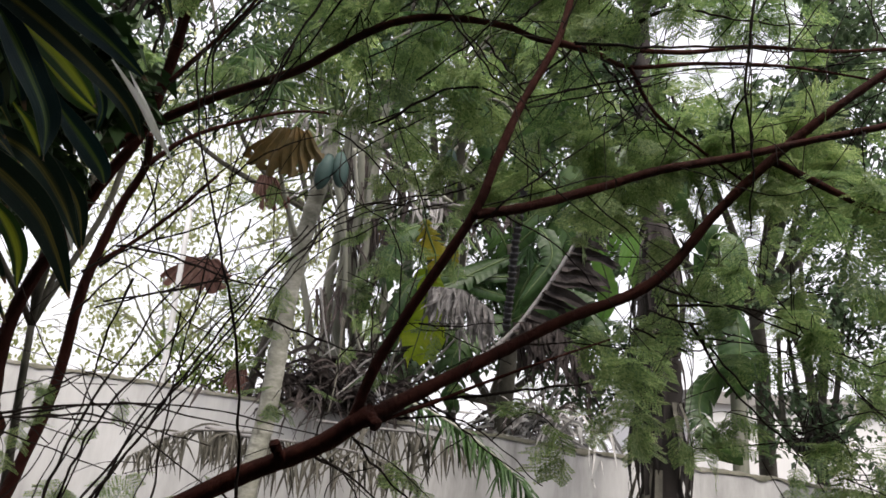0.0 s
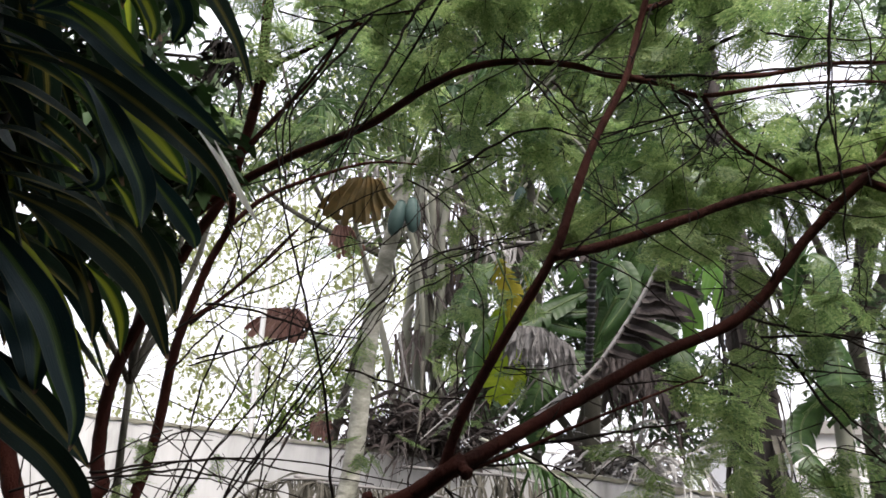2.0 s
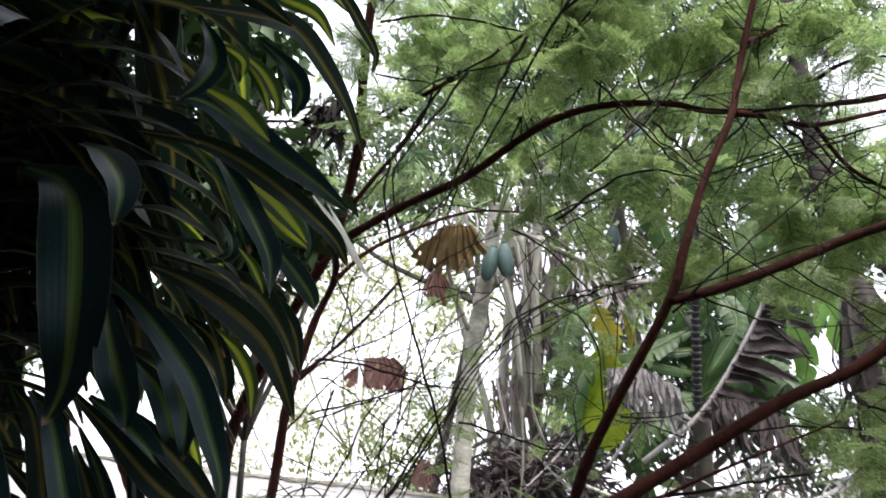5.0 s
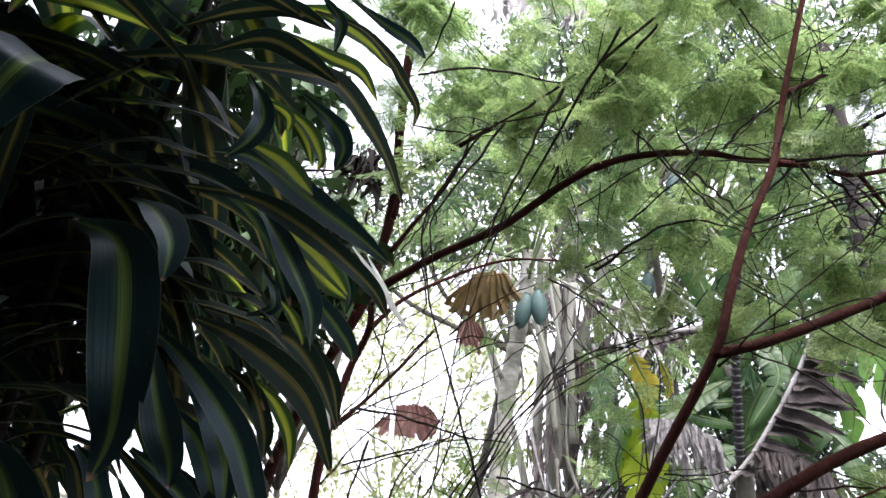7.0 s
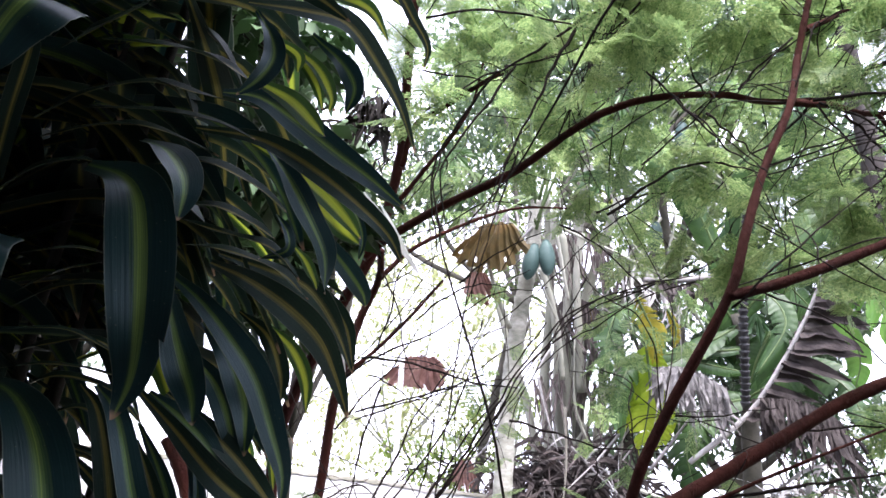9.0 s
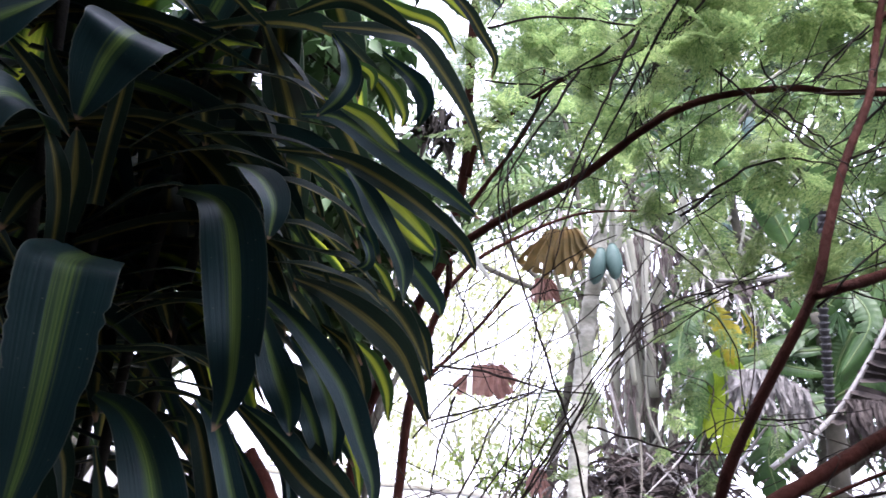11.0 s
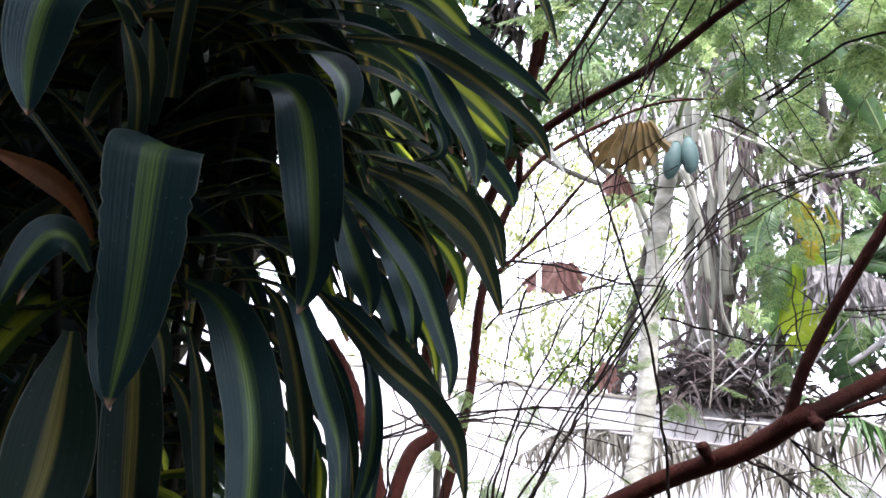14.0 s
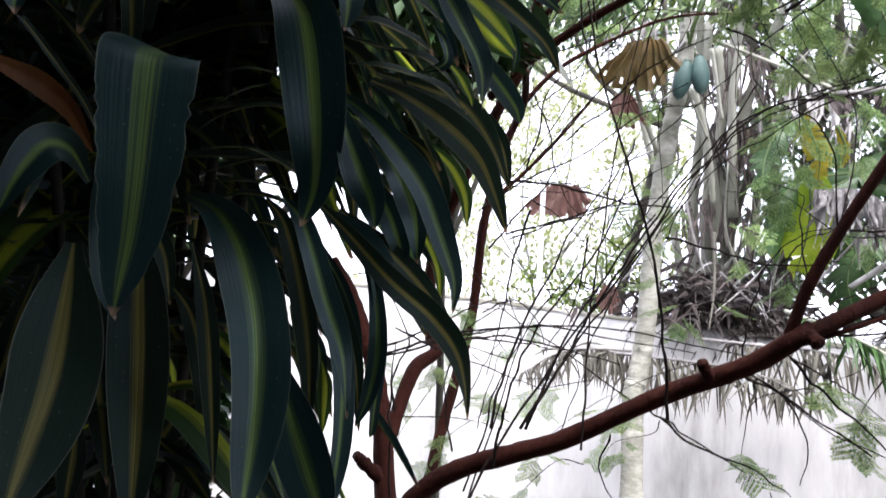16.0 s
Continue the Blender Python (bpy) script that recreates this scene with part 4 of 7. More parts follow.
opening(GAPS, (-0.773, 0.956, 1.734), 0.010)
opening(GAPS, (-0.496, 0.866, 2.323), 0.034)
opening(GAPS, (-0.739, 0.772, 2.248), 0.008)
opening(GAPS, (-0.891, 0.855, 1.782), 0.014)
opening(GAPS, (-0.697, 0.984, 1.861), 0.012)
opening(GAPS, (-0.119, 1.024, 2.175), 0.026)
opening(GAPS, (-0.137, 1.059, 2.101), 0.010)
opening(GAPS, (-0.200, 0.926, 2.327), 0.012)
opening(GAPS, (0.226, 0.969, 2.249), 0.030)
opening(GAPS, (0.289, 0.965, 2.219), 0.042)
opening(GAPS, (0.346, 0.946, 2.208), 0.030)
opening(GAPS, (0.367, 0.913, 2.243), 0.018)
opening(GAPS, (0.256, 0.999, 2.181), 0.030)
opening(GAPS, (-0.114, 1.073, 2.156), 0.030)
opening(GAPS, (-0.070, 1.096, 2.107), 0.015)
opening(GAPS, (0.347, 1.071, 1.926), 0.020)
opening(GAPS, (0.389, 1.078, 1.817), 0.020)
opening(GAPS, (0.427, 1.066, 1.780), 0.025)
opening(GAPS, (0.466, 1.051, 1.744), 0.025)
opening(GAPS, (0.339, 1.116, 1.639), 0.040)
opening(GAPS, (-0.471, 0.937, 2.272), 0.035)
opening(GAPS, (0.184, 1.140, 1.864), 0.025)
opening(GAPS, (0.026, 1.047, 2.192), 0.012)
opening(GAPS, (0.131, 0.979, 2.274), 0.012)
opening(GAPS, (0.414, 1.202, 2.020), 0.008)
opening(GAPS, (0.497, 1.231, 1.970), 0.010)
opening(GAPS, (0.366, 1.234, 1.902), 0.008)
opening(GAPS, (0.260, 1.199, 1.959), 0.008)
opening(GAPS, (0.339, 1.098, 2.304), 0.010)
opening(GAPS, (0.529, 1.189, 2.114), 0.010)
opening(GAPS, (0.459, 1.179, 2.112), 0.006)
opening(GAPS, (0.455, 1.205, 2.101), 0.016)
opening(GAPS, (0.431, 1.266, 1.913), 0.014)
opening(GAPS, (0.393, 1.275, 1.867), 0.010)
opening(GAPS, (0.263, 1.244, 1.888), 0.014)
opening(GAPS, (0.342, 1.201, 2.053), 0.010)
opening(GAPS, (0.229, 1.185, 2.040), 0.010)
opening(GAPS, (0.474, 1.242, 2.003), 0.012)
opening(GAPS, (0.137, 1.159, 2.064), 0.008)
opening(GAPS, (0.296, 1.168, 2.123), 0.008)
opening(GAPS, (0.238, 1.182, 1.887), 0.024)
opening(GAPS, (0.263, 1.190, 1.866), 0.014)
opening(GAPS, (0.219, 1.177, 1.900), 0.012)
opening(GAPS, (0.400, 1.161, 1.990), 0.010)
opening(GAPS, (0.486, 1.176, 1.958), 0.010)
opening(GAPS, (-0.105, 1.063, 2.208), 0.014)
opening(GAPS, (-0.114, 1.075, 2.172), 0.010)
opening(GAPS, (-0.089, 1.059, 2.230), 0.008)


# camera's sight lines kept clear to the fruit, the dead leaves and the ringed stalk
opening(CLEAR_SIGHT, (-0.374, 1.080, 2.065), 0.045)
opening(CLEAR_SIGHT, (-0.342, 1.096, 2.046), 0.045)
opening(CLEAR_SIGHT, (-0.497, 1.110, 1.845), 0.04)
opening(CLEAR_SIGHT, (-0.236, 1.103, 2.017), 0.08)
opening(CLEAR_SIGHT, (-0.325, 1.098, 1.971), 0.03)
opening(CLEAR_SIGHT, (-0.407, 1.107, 1.839), 0.04)
opening(CLEAR_SIGHT, (0.062, 1.170, 1.829), 0.04)
opening(CLEAR_SIGHT, (0.068, 1.154, 1.900), 0.045)
opening(CLEAR_SIGHT, (0.069, 1.135, 1.971), 0.045)
opening(CLEAR_SIGHT, (0.073, 1.112, 2.036), 0.03)
opening(CLEAR_SIGHT, (0.098, 1.486, 2.045), 0.018)
opening(CLEAR_SIGHT, (0.101, 1.503, 1.987), 0.018)
opening(CLEAR_SIGHT, (0.102, 1.520, 1.928), 0.018)
opening(CLEAR_SIGHT, (0.103, 1.537, 1.870), 0.018)
opening(CLEAR_SIGHT, (0.258, 1.499, 2.019), 0.024)
opening(CLEAR_SIGHT, (0.235, 1.519, 1.948), 0.024)
opening(CLEAR_SIGHT, (0.202, 1.535, 1.887), 0.024)
opening(CLEAR_SIGHT, (0.156, 1.548, 1.838), 0.024)
opening(CLEAR_SIGHT, (0.311, 1.516, 2.010), 0.045)
opening(CLEAR_SIGHT, (0.367, 1.506, 2.053), 0.035)
opening(CLEAR_SIGHT, (0.273, 1.528, 1.961), 0.030)
opening(CLEAR_SIGHT, (0.352, 1.532, 1.965), 0.030)
opening(CLEAR_SIGHT, (-0.118, 1.383, 2.371), 0.018)
opening(CLEAR_SIGHT, (-0.130, 1.398, 2.325), 0.014)


# cones from the camera where the crown is thinned to fit its view
opening(CROWN_GAPS, (0.272, 0.963, 2.231), 0.040)
opening(CROWN_GAPS, (0.333, 0.957, 2.200), 0.050)
opening(CROWN_GAPS, (0.387, 0.933, 2.196), 0.024)
opening(CROWN_GAPS, (0.414, 0.901, 2.223), 0.018)
opening(CROWN_GAPS, (-0.061, 1.075, 2.152), 0.028)
opening(CROWN_GAPS, (0.232, 1.129, 1.856), 0.030)
opening(CROWN_GAPS, (0.388, 1.055, 1.916), 0.018)
opening(CROWN_GAPS, (0.428, 1.061, 1.808), 0.022)
opening(CROWN_GAPS, (0.380, 1.100, 1.633), 0.030)
opening(CROWN_GAPS, (0.354, 1.086, 1.852), 0.020)
opening(CROWN_GAPS, (0.475, 1.320, 1.691), 0.035)
opening(CROWN_GAPS, (0.513, 1.316, 1.719), 0.030)
opening(CROWN_GAPS, (0.521, 1.341, 1.648), 0.030)
opening(CROWN_GAPS, (0.428, 1.322, 1.662), 0.018)
opening(CROWN_GAPS, (0.264, 1.199, 1.961), 0.028)
opening(CROWN_GAPS, (0.217, 1.205, 1.923), 0.028)
opening(CROWN_GAPS, (0.234, 1.186, 1.987), 0.028)
opening(CROWN_GAPS, (0.414, 1.202, 2.020), 0.020)
opening(CROWN_GAPS, (0.497, 1.231, 1.970), 0.020)
opening(CROWN_GAPS, (0.366, 1.234, 1.902), 0.020)
opening(CROWN_GAPS, (0.318, 1.210, 1.954), 0.020)
opening(CROWN_GAPS, (0.178, 1.173, 2.002), 0.020)
opening(CROWN_GAPS, (0.103, 1.174, 1.964), 0.028)
opening(CROWN_GAPS, (0.084, 1.195, 1.891), 0.030)
opening(CROWN_GAPS, (0.037, 1.200, 1.853), 0.030)
opening(CROWN_GAPS, (-0.055, 1.135, 2.011), 0.030)
opening(CROWN_GAPS, (0.011, 1.117, 2.094), 0.020)
opening(CROWN_GAPS, (0.455, 1.205, 2.101), 0.028)
opening(CROWN_GAPS, (0.431, 1.266, 1.913), 0.025)
opening(CROWN_GAPS, (0.393, 1.275, 1.867), 0.020)
opening(CROWN_GAPS, (0.263, 1.244, 1.888), 0.024)
opening(CROWN_GAPS, (0.342, 1.201, 2.053), 0.020)
opening(CROWN_GAPS, (0.229, 1.185, 2.040), 0.020)
opening(CROWN_GAPS, (0.474, 1.242, 2.003), 0.022)
opening(CROWN_GAPS, (0.366, 1.233, 1.973), 0.030)
opening(CROWN_GAPS, (0.202, 1.162, 2.093), 0.020)
opening(CROWN_GAPS, (0.154, 1.606, 1.638), 0.032)
opening(CROWN_GAPS, (0.250, 1.597, 1.679), 0.032)
opening(CROWN_GAPS, (0.337, 1.612, 1.637), 0.032)
opening(CROWN_GAPS, (0.595, 1.615, 1.651), 0.024)
opening(CROWN_GAPS, (0.644, 1.633, 1.596), 0.024)
opening(CROWN_GAPS, (0.462, 1.630, 1.585), 0.024)
opening(CROWN_GAPS, (0.365, 1.633, 1.568), 0.024)
opening(CROWN_GAPS, (0.004, 1.512, 1.946), 0.032)
opening(CROWN_GAPS, (-0.064, 1.539, 1.849), 0.032)
opening(CROWN_GAPS, (-0.131, 1.572, 1.728), 0.032)
opening(CROWN_GAPS, (0.302, 1.550, 1.846), 0.032)
opening(CROWN_GAPS, (0.445, 1.502, 2.012), 0.026)
opening(CROWN_GAPS, (0.450, 1.521, 1.941), 0.026)
opening(CROWN_GAPS, (0.455, 1.540, 1.871), 0.026)
opening(CROWN_GAPS, (0.460, 1.559, 1.800), 0.026)
opening(CROWN_GAPS, (0.465, 1.578, 1.730), 0.026)
opening(CROWN_GAPS, (0.470, 1.597, 1.660), 0.026)
opening(CROWN_GAPS, (0.475, 1.616, 1.589), 0.026)
opening(CROWN_GAPS, (0.479, 1.632, 1.530), 0.026)


def in_view_gap(points, margin=0.0, gaps=GAPS):
    """For each point: whether it stands in one of the cones from the camera's place."""
    d = np.atleast_2d(points) - VIEW_EYE
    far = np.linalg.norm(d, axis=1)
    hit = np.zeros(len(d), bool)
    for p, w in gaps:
        a = (p - VIEW_EYE) / np.linalg.norm(p - VIEW_EYE)
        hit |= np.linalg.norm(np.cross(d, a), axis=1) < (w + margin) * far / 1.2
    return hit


def crown():
    rng = np.random.default_rng(11)
    anchors = np.vstack([p for p, leafy in BRANCHES if leafy])
    template = bipinnate()
    places, twig_geo = [], []
    for c, r, twigs, leaves in CLOUDS:
        for _ in range(round(twigs * 0.5)):
            q = rng.normal(0, 1, 3)
            goal = np.array(c) + q / np.linalg.norm(q) * r * (1.65 if r > 0.23 else 1.3) * rng.uniform(0.1, 1.0) ** 0.5
            d = np.linalg.norm(anchors - goal, axis=1)
            a = anchors[np.argsort(d)[rng.integers(0, 25)]]
            a = goal + (a - goal) * min(1.0, 0.28 / max(0.01, np.linalg.norm(a - goal)))
            mid = (a + goal) / 2 + rng.normal(0, 0.04, 3) + np.array((0, 0, 0.03))
            end = goal + (goal - mid) * 0.35 - np.array((0, 0, 0.04))
            nodes = [a, mid, goal, end]
            twig_geo.append(tube(nodes, 0.0014, 0.0007, 4, 5, 0.15, closed=False))
            p = spline(nodes, 40)
            for i in rng.integers(20, 40, max(3, round(leaves * 0.8))):
                places.append(p[i] + rng.normal(0, 0.006, 3))
    # long bare twigs
    for k, (p, leafy) in enumerate(BRANCHES[:11]):
        for _ in range(6 if k in (6, 7, 8) else 3 if k in (5, 9) else 4):
            a = p[rng.integers(4, 38)]
            d = rng.normal(0, 1, 3) * np.array((0.8, 0.3, 0.9)) + np.array((0.25, 0.05, 0.5))
            d /= np.linalg.norm(d)
            ln = rng.uniform(0.35, 1.2)
            ln *= 0.7
            q = spline([a, a + d * ln * 0.5 + rng.normal(0, 0.05, 3), a + d * ln + np.array((0, 0, rng.uniform(-0.15, 0.08)))], 9)
            q[1:-1] += rng.normal(0, 0.003, (7, 3))
            twig_geo.append(tube(q, rng.uniform(0.0010, 0.0022), 0.0006, 4, 2, 0.15, closed=False))
    places = np.array(places)
    places = places[~in_view_gap(places, 0.0, CLEAR_SIGHT)]
    # leaves that would hide the thick limbs from the camera are dropped
    for k in (1, 2, 3, 4, 9):
        for q in BRANCHES[k][0]:
            far = np.linalg.norm(q - VIEW_EYE)
            a = (q - VIEW_EYE) / far
            d = places - VIEW_EYE
            near = (np.linalg.norm(np.cross(d, a), axis=1) < 0.07) & (d @ a < far + 0.03)
            places = places[~near]
    places = places[~in_view_gap(places, 0.0, CROWN_GAPS) | (rng.uniform(0, 1, len(places)) < 0.42)]
    n = len(places)
    v, f = scatter(template, places, rotation(rng, n, 0.45), rng.uniform(0.5, 1.15, n))
    part("twig_spray", merge(twig_geo), TWIG, tree, "thin dark side twigs")["kind"] = "stuff"
    part("crown", (v, f), FEATHER, tree, "feathery yellow-green leaflets", smooth=False)["kind"] = "stuff"


crown()


# ---- striped dracaena ----
dracaena = thing("dracaena", on_ground((-1.390, 1.126, 1.227)), "dark green dracaena with yellow-green striped drooping leaves", "plant")
HEART = (-0.946, 0.661, 1.943)


LEAVES = []


def strap_leaf(mat, width, *nodes, ragged=0.0, base=0.2, belly=0.5, arch=False, label=""):
    """One drooping leaf of the dracaena from its foot to its tip."""
    k = len(LEAVES)
    p = np.array(nodes, float)
    face = np.array((-0.12, 0.0, 1.68)) - p[len(p) // 2]
    face /= np.linalg.norm(face)
    away = p[len(p) // 2] - np.array(HEART)
    away /= np.linalg.norm(away)
    out = face + np.array((0, 0, 0.6)) if base > 0.4 else 0.8 * face + 0.35 * away
    if arch:
        out = 0.45 * face + np.array((0, 0, 0.7))
    twist = 0.0 if ragged or arch or base > 0.4 else 0.45 * math.sin(k * 2.7)
    wave = 0.02 if ragged else 0.05 + 0.10 * (math.sin(k * 3.3) > -0.2)
    geo = strap(nodes, width, out, 0.12 if ragged else 0.33, 44 if ragged else 26, 8, twist, wave, k + 5, base, belly, ragged)
    LEAVES.append(part("leaf", geo, mat, dracaena, label))


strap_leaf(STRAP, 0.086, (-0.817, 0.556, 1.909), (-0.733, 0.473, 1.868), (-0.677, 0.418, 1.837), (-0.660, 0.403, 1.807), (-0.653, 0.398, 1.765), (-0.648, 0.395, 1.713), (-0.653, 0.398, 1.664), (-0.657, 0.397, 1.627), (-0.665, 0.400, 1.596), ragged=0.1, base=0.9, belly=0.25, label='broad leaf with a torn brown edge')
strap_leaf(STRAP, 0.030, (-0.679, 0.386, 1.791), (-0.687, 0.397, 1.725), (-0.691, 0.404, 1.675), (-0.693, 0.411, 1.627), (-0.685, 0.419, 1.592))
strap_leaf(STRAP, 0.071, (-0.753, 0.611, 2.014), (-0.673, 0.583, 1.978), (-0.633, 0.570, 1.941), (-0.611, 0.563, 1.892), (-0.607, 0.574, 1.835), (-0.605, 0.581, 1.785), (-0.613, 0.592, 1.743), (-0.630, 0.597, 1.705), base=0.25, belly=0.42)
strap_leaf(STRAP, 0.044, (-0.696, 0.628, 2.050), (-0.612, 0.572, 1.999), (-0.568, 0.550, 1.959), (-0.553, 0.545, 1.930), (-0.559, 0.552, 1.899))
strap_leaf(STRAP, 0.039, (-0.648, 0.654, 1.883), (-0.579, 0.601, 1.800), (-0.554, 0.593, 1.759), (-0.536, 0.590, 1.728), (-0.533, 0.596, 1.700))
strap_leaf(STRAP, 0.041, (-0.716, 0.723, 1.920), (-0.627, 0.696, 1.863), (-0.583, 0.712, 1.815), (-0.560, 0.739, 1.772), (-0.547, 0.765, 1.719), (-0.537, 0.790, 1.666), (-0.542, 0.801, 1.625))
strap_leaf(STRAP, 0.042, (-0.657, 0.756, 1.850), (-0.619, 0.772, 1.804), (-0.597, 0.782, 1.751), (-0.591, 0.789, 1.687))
strap_leaf(STRAP_SHADED, 0.052, (-0.686, 0.789, 1.945), (-0.664, 0.850, 1.939), (-0.633, 0.922, 1.915), (-0.612, 0.992, 1.883), (-0.609, 1.057, 1.839), (-0.609, 1.125, 1.779))
strap_leaf(STRAP_SHADED, 0.043, (-0.731, 0.868, 1.990), (-0.676, 0.939, 1.981), (-0.643, 0.998, 1.970), (-0.620, 1.066, 1.920), (-0.611, 1.134, 1.853))
strap_leaf(STRAP_GLINT, 0.014, (-0.658, 1.055, 1.972), (-0.645, 1.082, 1.947), (-0.635, 1.112, 1.911), (-0.630, 1.146, 1.856))
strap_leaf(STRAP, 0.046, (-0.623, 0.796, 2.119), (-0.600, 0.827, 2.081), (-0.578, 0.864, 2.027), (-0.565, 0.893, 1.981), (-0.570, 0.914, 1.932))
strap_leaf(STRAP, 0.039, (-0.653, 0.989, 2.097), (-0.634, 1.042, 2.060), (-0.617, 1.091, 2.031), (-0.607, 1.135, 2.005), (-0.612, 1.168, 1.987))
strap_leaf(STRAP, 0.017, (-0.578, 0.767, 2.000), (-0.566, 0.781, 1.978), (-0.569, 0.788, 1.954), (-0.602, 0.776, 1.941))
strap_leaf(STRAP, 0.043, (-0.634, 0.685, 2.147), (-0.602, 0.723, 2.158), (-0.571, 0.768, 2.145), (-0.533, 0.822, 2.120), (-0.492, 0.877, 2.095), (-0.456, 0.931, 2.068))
strap_leaf(STRAP_SHADED, 0.037, (-0.679, 0.700, 2.107), (-0.620, 0.756, 2.115), (-0.574, 0.813, 2.101), (-0.528, 0.876, 2.072), (-0.488, 0.939, 2.034), (-0.476, 0.986, 2.000))
strap_leaf(STRAP_LIT, 0.039, (-0.655, 0.797, 2.134), (-0.611, 0.845, 2.113), (-0.575, 0.893, 2.084), (-0.553, 0.932, 2.057), (-0.541, 0.962, 2.037), label='leaf with backlit yellow-green in its colour')
strap_leaf(STRAP_LIT, 0.037, (-0.650, 0.917, 2.138), (-0.620, 0.965, 2.101), (-0.600, 1.004, 2.078), (-0.577, 1.042, 2.060))
strap_leaf(STRAP_GLINT, 0.017, (-0.602, 1.091, 2.185), (-0.568, 1.150, 2.134), (-0.551, 1.196, 2.096), (-0.534, 1.239, 2.067), label='leaf painted white for its sky glint')
strap_leaf(STRAP_GLINT, 0.012, (-0.586, 1.124, 2.182), (-0.565, 1.177, 2.129), (-0.546, 1.228, 2.082))
strap_leaf(STRAP_LIT, 0.021, (-0.656, 0.952, 2.032), (-0.640, 0.968, 2.010), (-0.629, 0.983, 1.984), (-0.624, 0.992, 1.966))
strap_leaf(STRAP, 0.016, (-0.601, 1.002, 2.136), (-0.582, 1.022, 2.109), (-0.573, 1.040, 2.072), (-0.581, 1.049, 2.034))
strap_leaf(STRAP, 0.027, (-0.530, 0.585, 2.183), (-0.513, 0.594, 2.152), (-0.507, 0.598, 2.121), (-0.519, 0.593, 2.090), (-0.537, 0.582, 2.065))
strap_leaf(STRAP_LIT, 0.033, (-0.579, 0.656, 2.144), (-0.545, 0.704, 2.135), (-0.531, 0.744, 2.123), (-0.525, 0.777, 2.118), label='leaf with backlit yellow-green in its colour')
strap_leaf(STRAP_LIT, 0.021, (-0.624, 0.781, 2.292), (-0.599, 0.810, 2.278), (-0.584, 0.840, 2.251), (-0.582, 0.864, 2.221))
strap_leaf(STRAP_SHADED, 0.042, (-0.601, 0.662, 2.270), (-0.553, 0.731, 2.301), (-0.522, 0.798, 2.325), (-0.505, 0.880, 2.309), (-0.494, 0.966, 2.279), (-0.494, 1.056, 2.235))
strap_leaf(STRAP, 0.033, (-0.565, 0.776, 2.295), (-0.526, 0.805, 2.259), (-0.511, 0.825, 2.225), (-0.527, 0.837, 2.190))
strap_leaf(STRAP_LIT, 0.027, (-0.568, 0.692, 2.350), (-0.514, 0.737, 2.330), (-0.473, 0.773, 2.320), (-0.456, 0.812, 2.289))
strap_leaf(STRAP_SHADED, 0.019, (-0.506, 0.673, 2.357), (-0.459, 0.726, 2.363), (-0.434, 0.781, 2.351), (-0.427, 0.829, 2.342), (-0.419, 0.881, 2.325), (-0.438, 0.922, 2.314))
strap_leaf(STRAP, 0.023, (-0.488, 0.733, 2.436), (-0.439, 0.781, 2.409), (-0.411, 0.812, 2.400), (-0.394, 0.843, 2.387))
strap_leaf(STRAP, 0.017, (-0.446, 0.585, 2.292), (-0.426, 0.605, 2.262), (-0.436, 0.619, 2.225))
strap_leaf(STRAP_LIT, 0.019, (-0.581, 0.686, 2.230), (-0.545, 0.708, 2.209), (-0.545, 0.718, 2.187))
strap_leaf(STRAP_LIT, 0.025, (-0.591, 0.728, 2.259), (-0.546, 0.756, 2.227), (-0.526, 0.780, 2.189), (-0.530, 0.790, 2.167))
strap_leaf(STRAP_SHADED, 0.033, (-0.645, 0.641, 2.284), (-0.568, 0.656, 2.304), (-0.517, 0.681, 2.284), (-0.471, 0.711, 2.252))
strap_leaf(STRAP_LIT, 0.035, (-0.563, 0.701, 2.406), (-0.517, 0.741, 2.409), (-0.477, 0.788, 2.392), (-0.445, 0.836, 2.369))
strap_leaf(STRAP_SHADED, 0.035, (-0.692, 0.593, 2.354), (-0.631, 0.604, 2.372), (-0.564, 0.630, 2.361), (-0.513, 0.658, 2.335))
strap_leaf(STRAP_SHADED, 0.033, (-0.702, 0.650, 2.350), (-0.622, 0.664, 2.373), (-0.550, 0.684, 2.377), (-0.489, 0.716, 2.350))
strap_leaf(STRAP, 0.053, (-0.772, 0.429, 2.001), (-0.716, 0.369, 1.983), (-0.688, 0.320, 1.964), (-0.677, 0.291, 1.927), (-0.675, 0.284, 1.885), (-0.675, 0.285, 1.850), (-0.679, 0.293, 1.822), base=0.55)
strap_leaf(STRAP_SHADED, 0.026, (-0.815, 0.500, 1.904), (-0.794, 0.477, 1.944), (-0.781, 0.451, 1.980), (-0.773, 0.427, 2.005), base=0.8)
strap_leaf(STRAP_SHADED, 0.038, (-0.829, 0.519, 1.928), (-0.800, 0.494, 1.977), (-0.776, 0.464, 2.027), base=0.7)
strap_leaf(STRAP, 0.094, (-0.762, 0.511, 2.183), (-0.701, 0.445, 2.125), (-0.678, 0.416, 2.090), (-0.688, 0.410, 2.061), (-0.699, 0.410, 2.027), (-0.717, 0.417, 1.998), ragged=0.03, base=0.95, belly=0.15)
strap_leaf(STRAP, 0.047, (-0.674, 0.333, 2.080), (-0.697, 0.299, 2.031), (-0.706, 0.270, 1.990), (-0.720, 0.240, 1.942))
strap_leaf(ORANGE, 0.024, (-0.784, 0.321, 1.819), (-0.792, 0.359, 1.818), (-0.799, 0.398, 1.814), (-0.811, 0.439, 1.800), (-0.830, 0.481, 1.770), label='withered orange leaf')
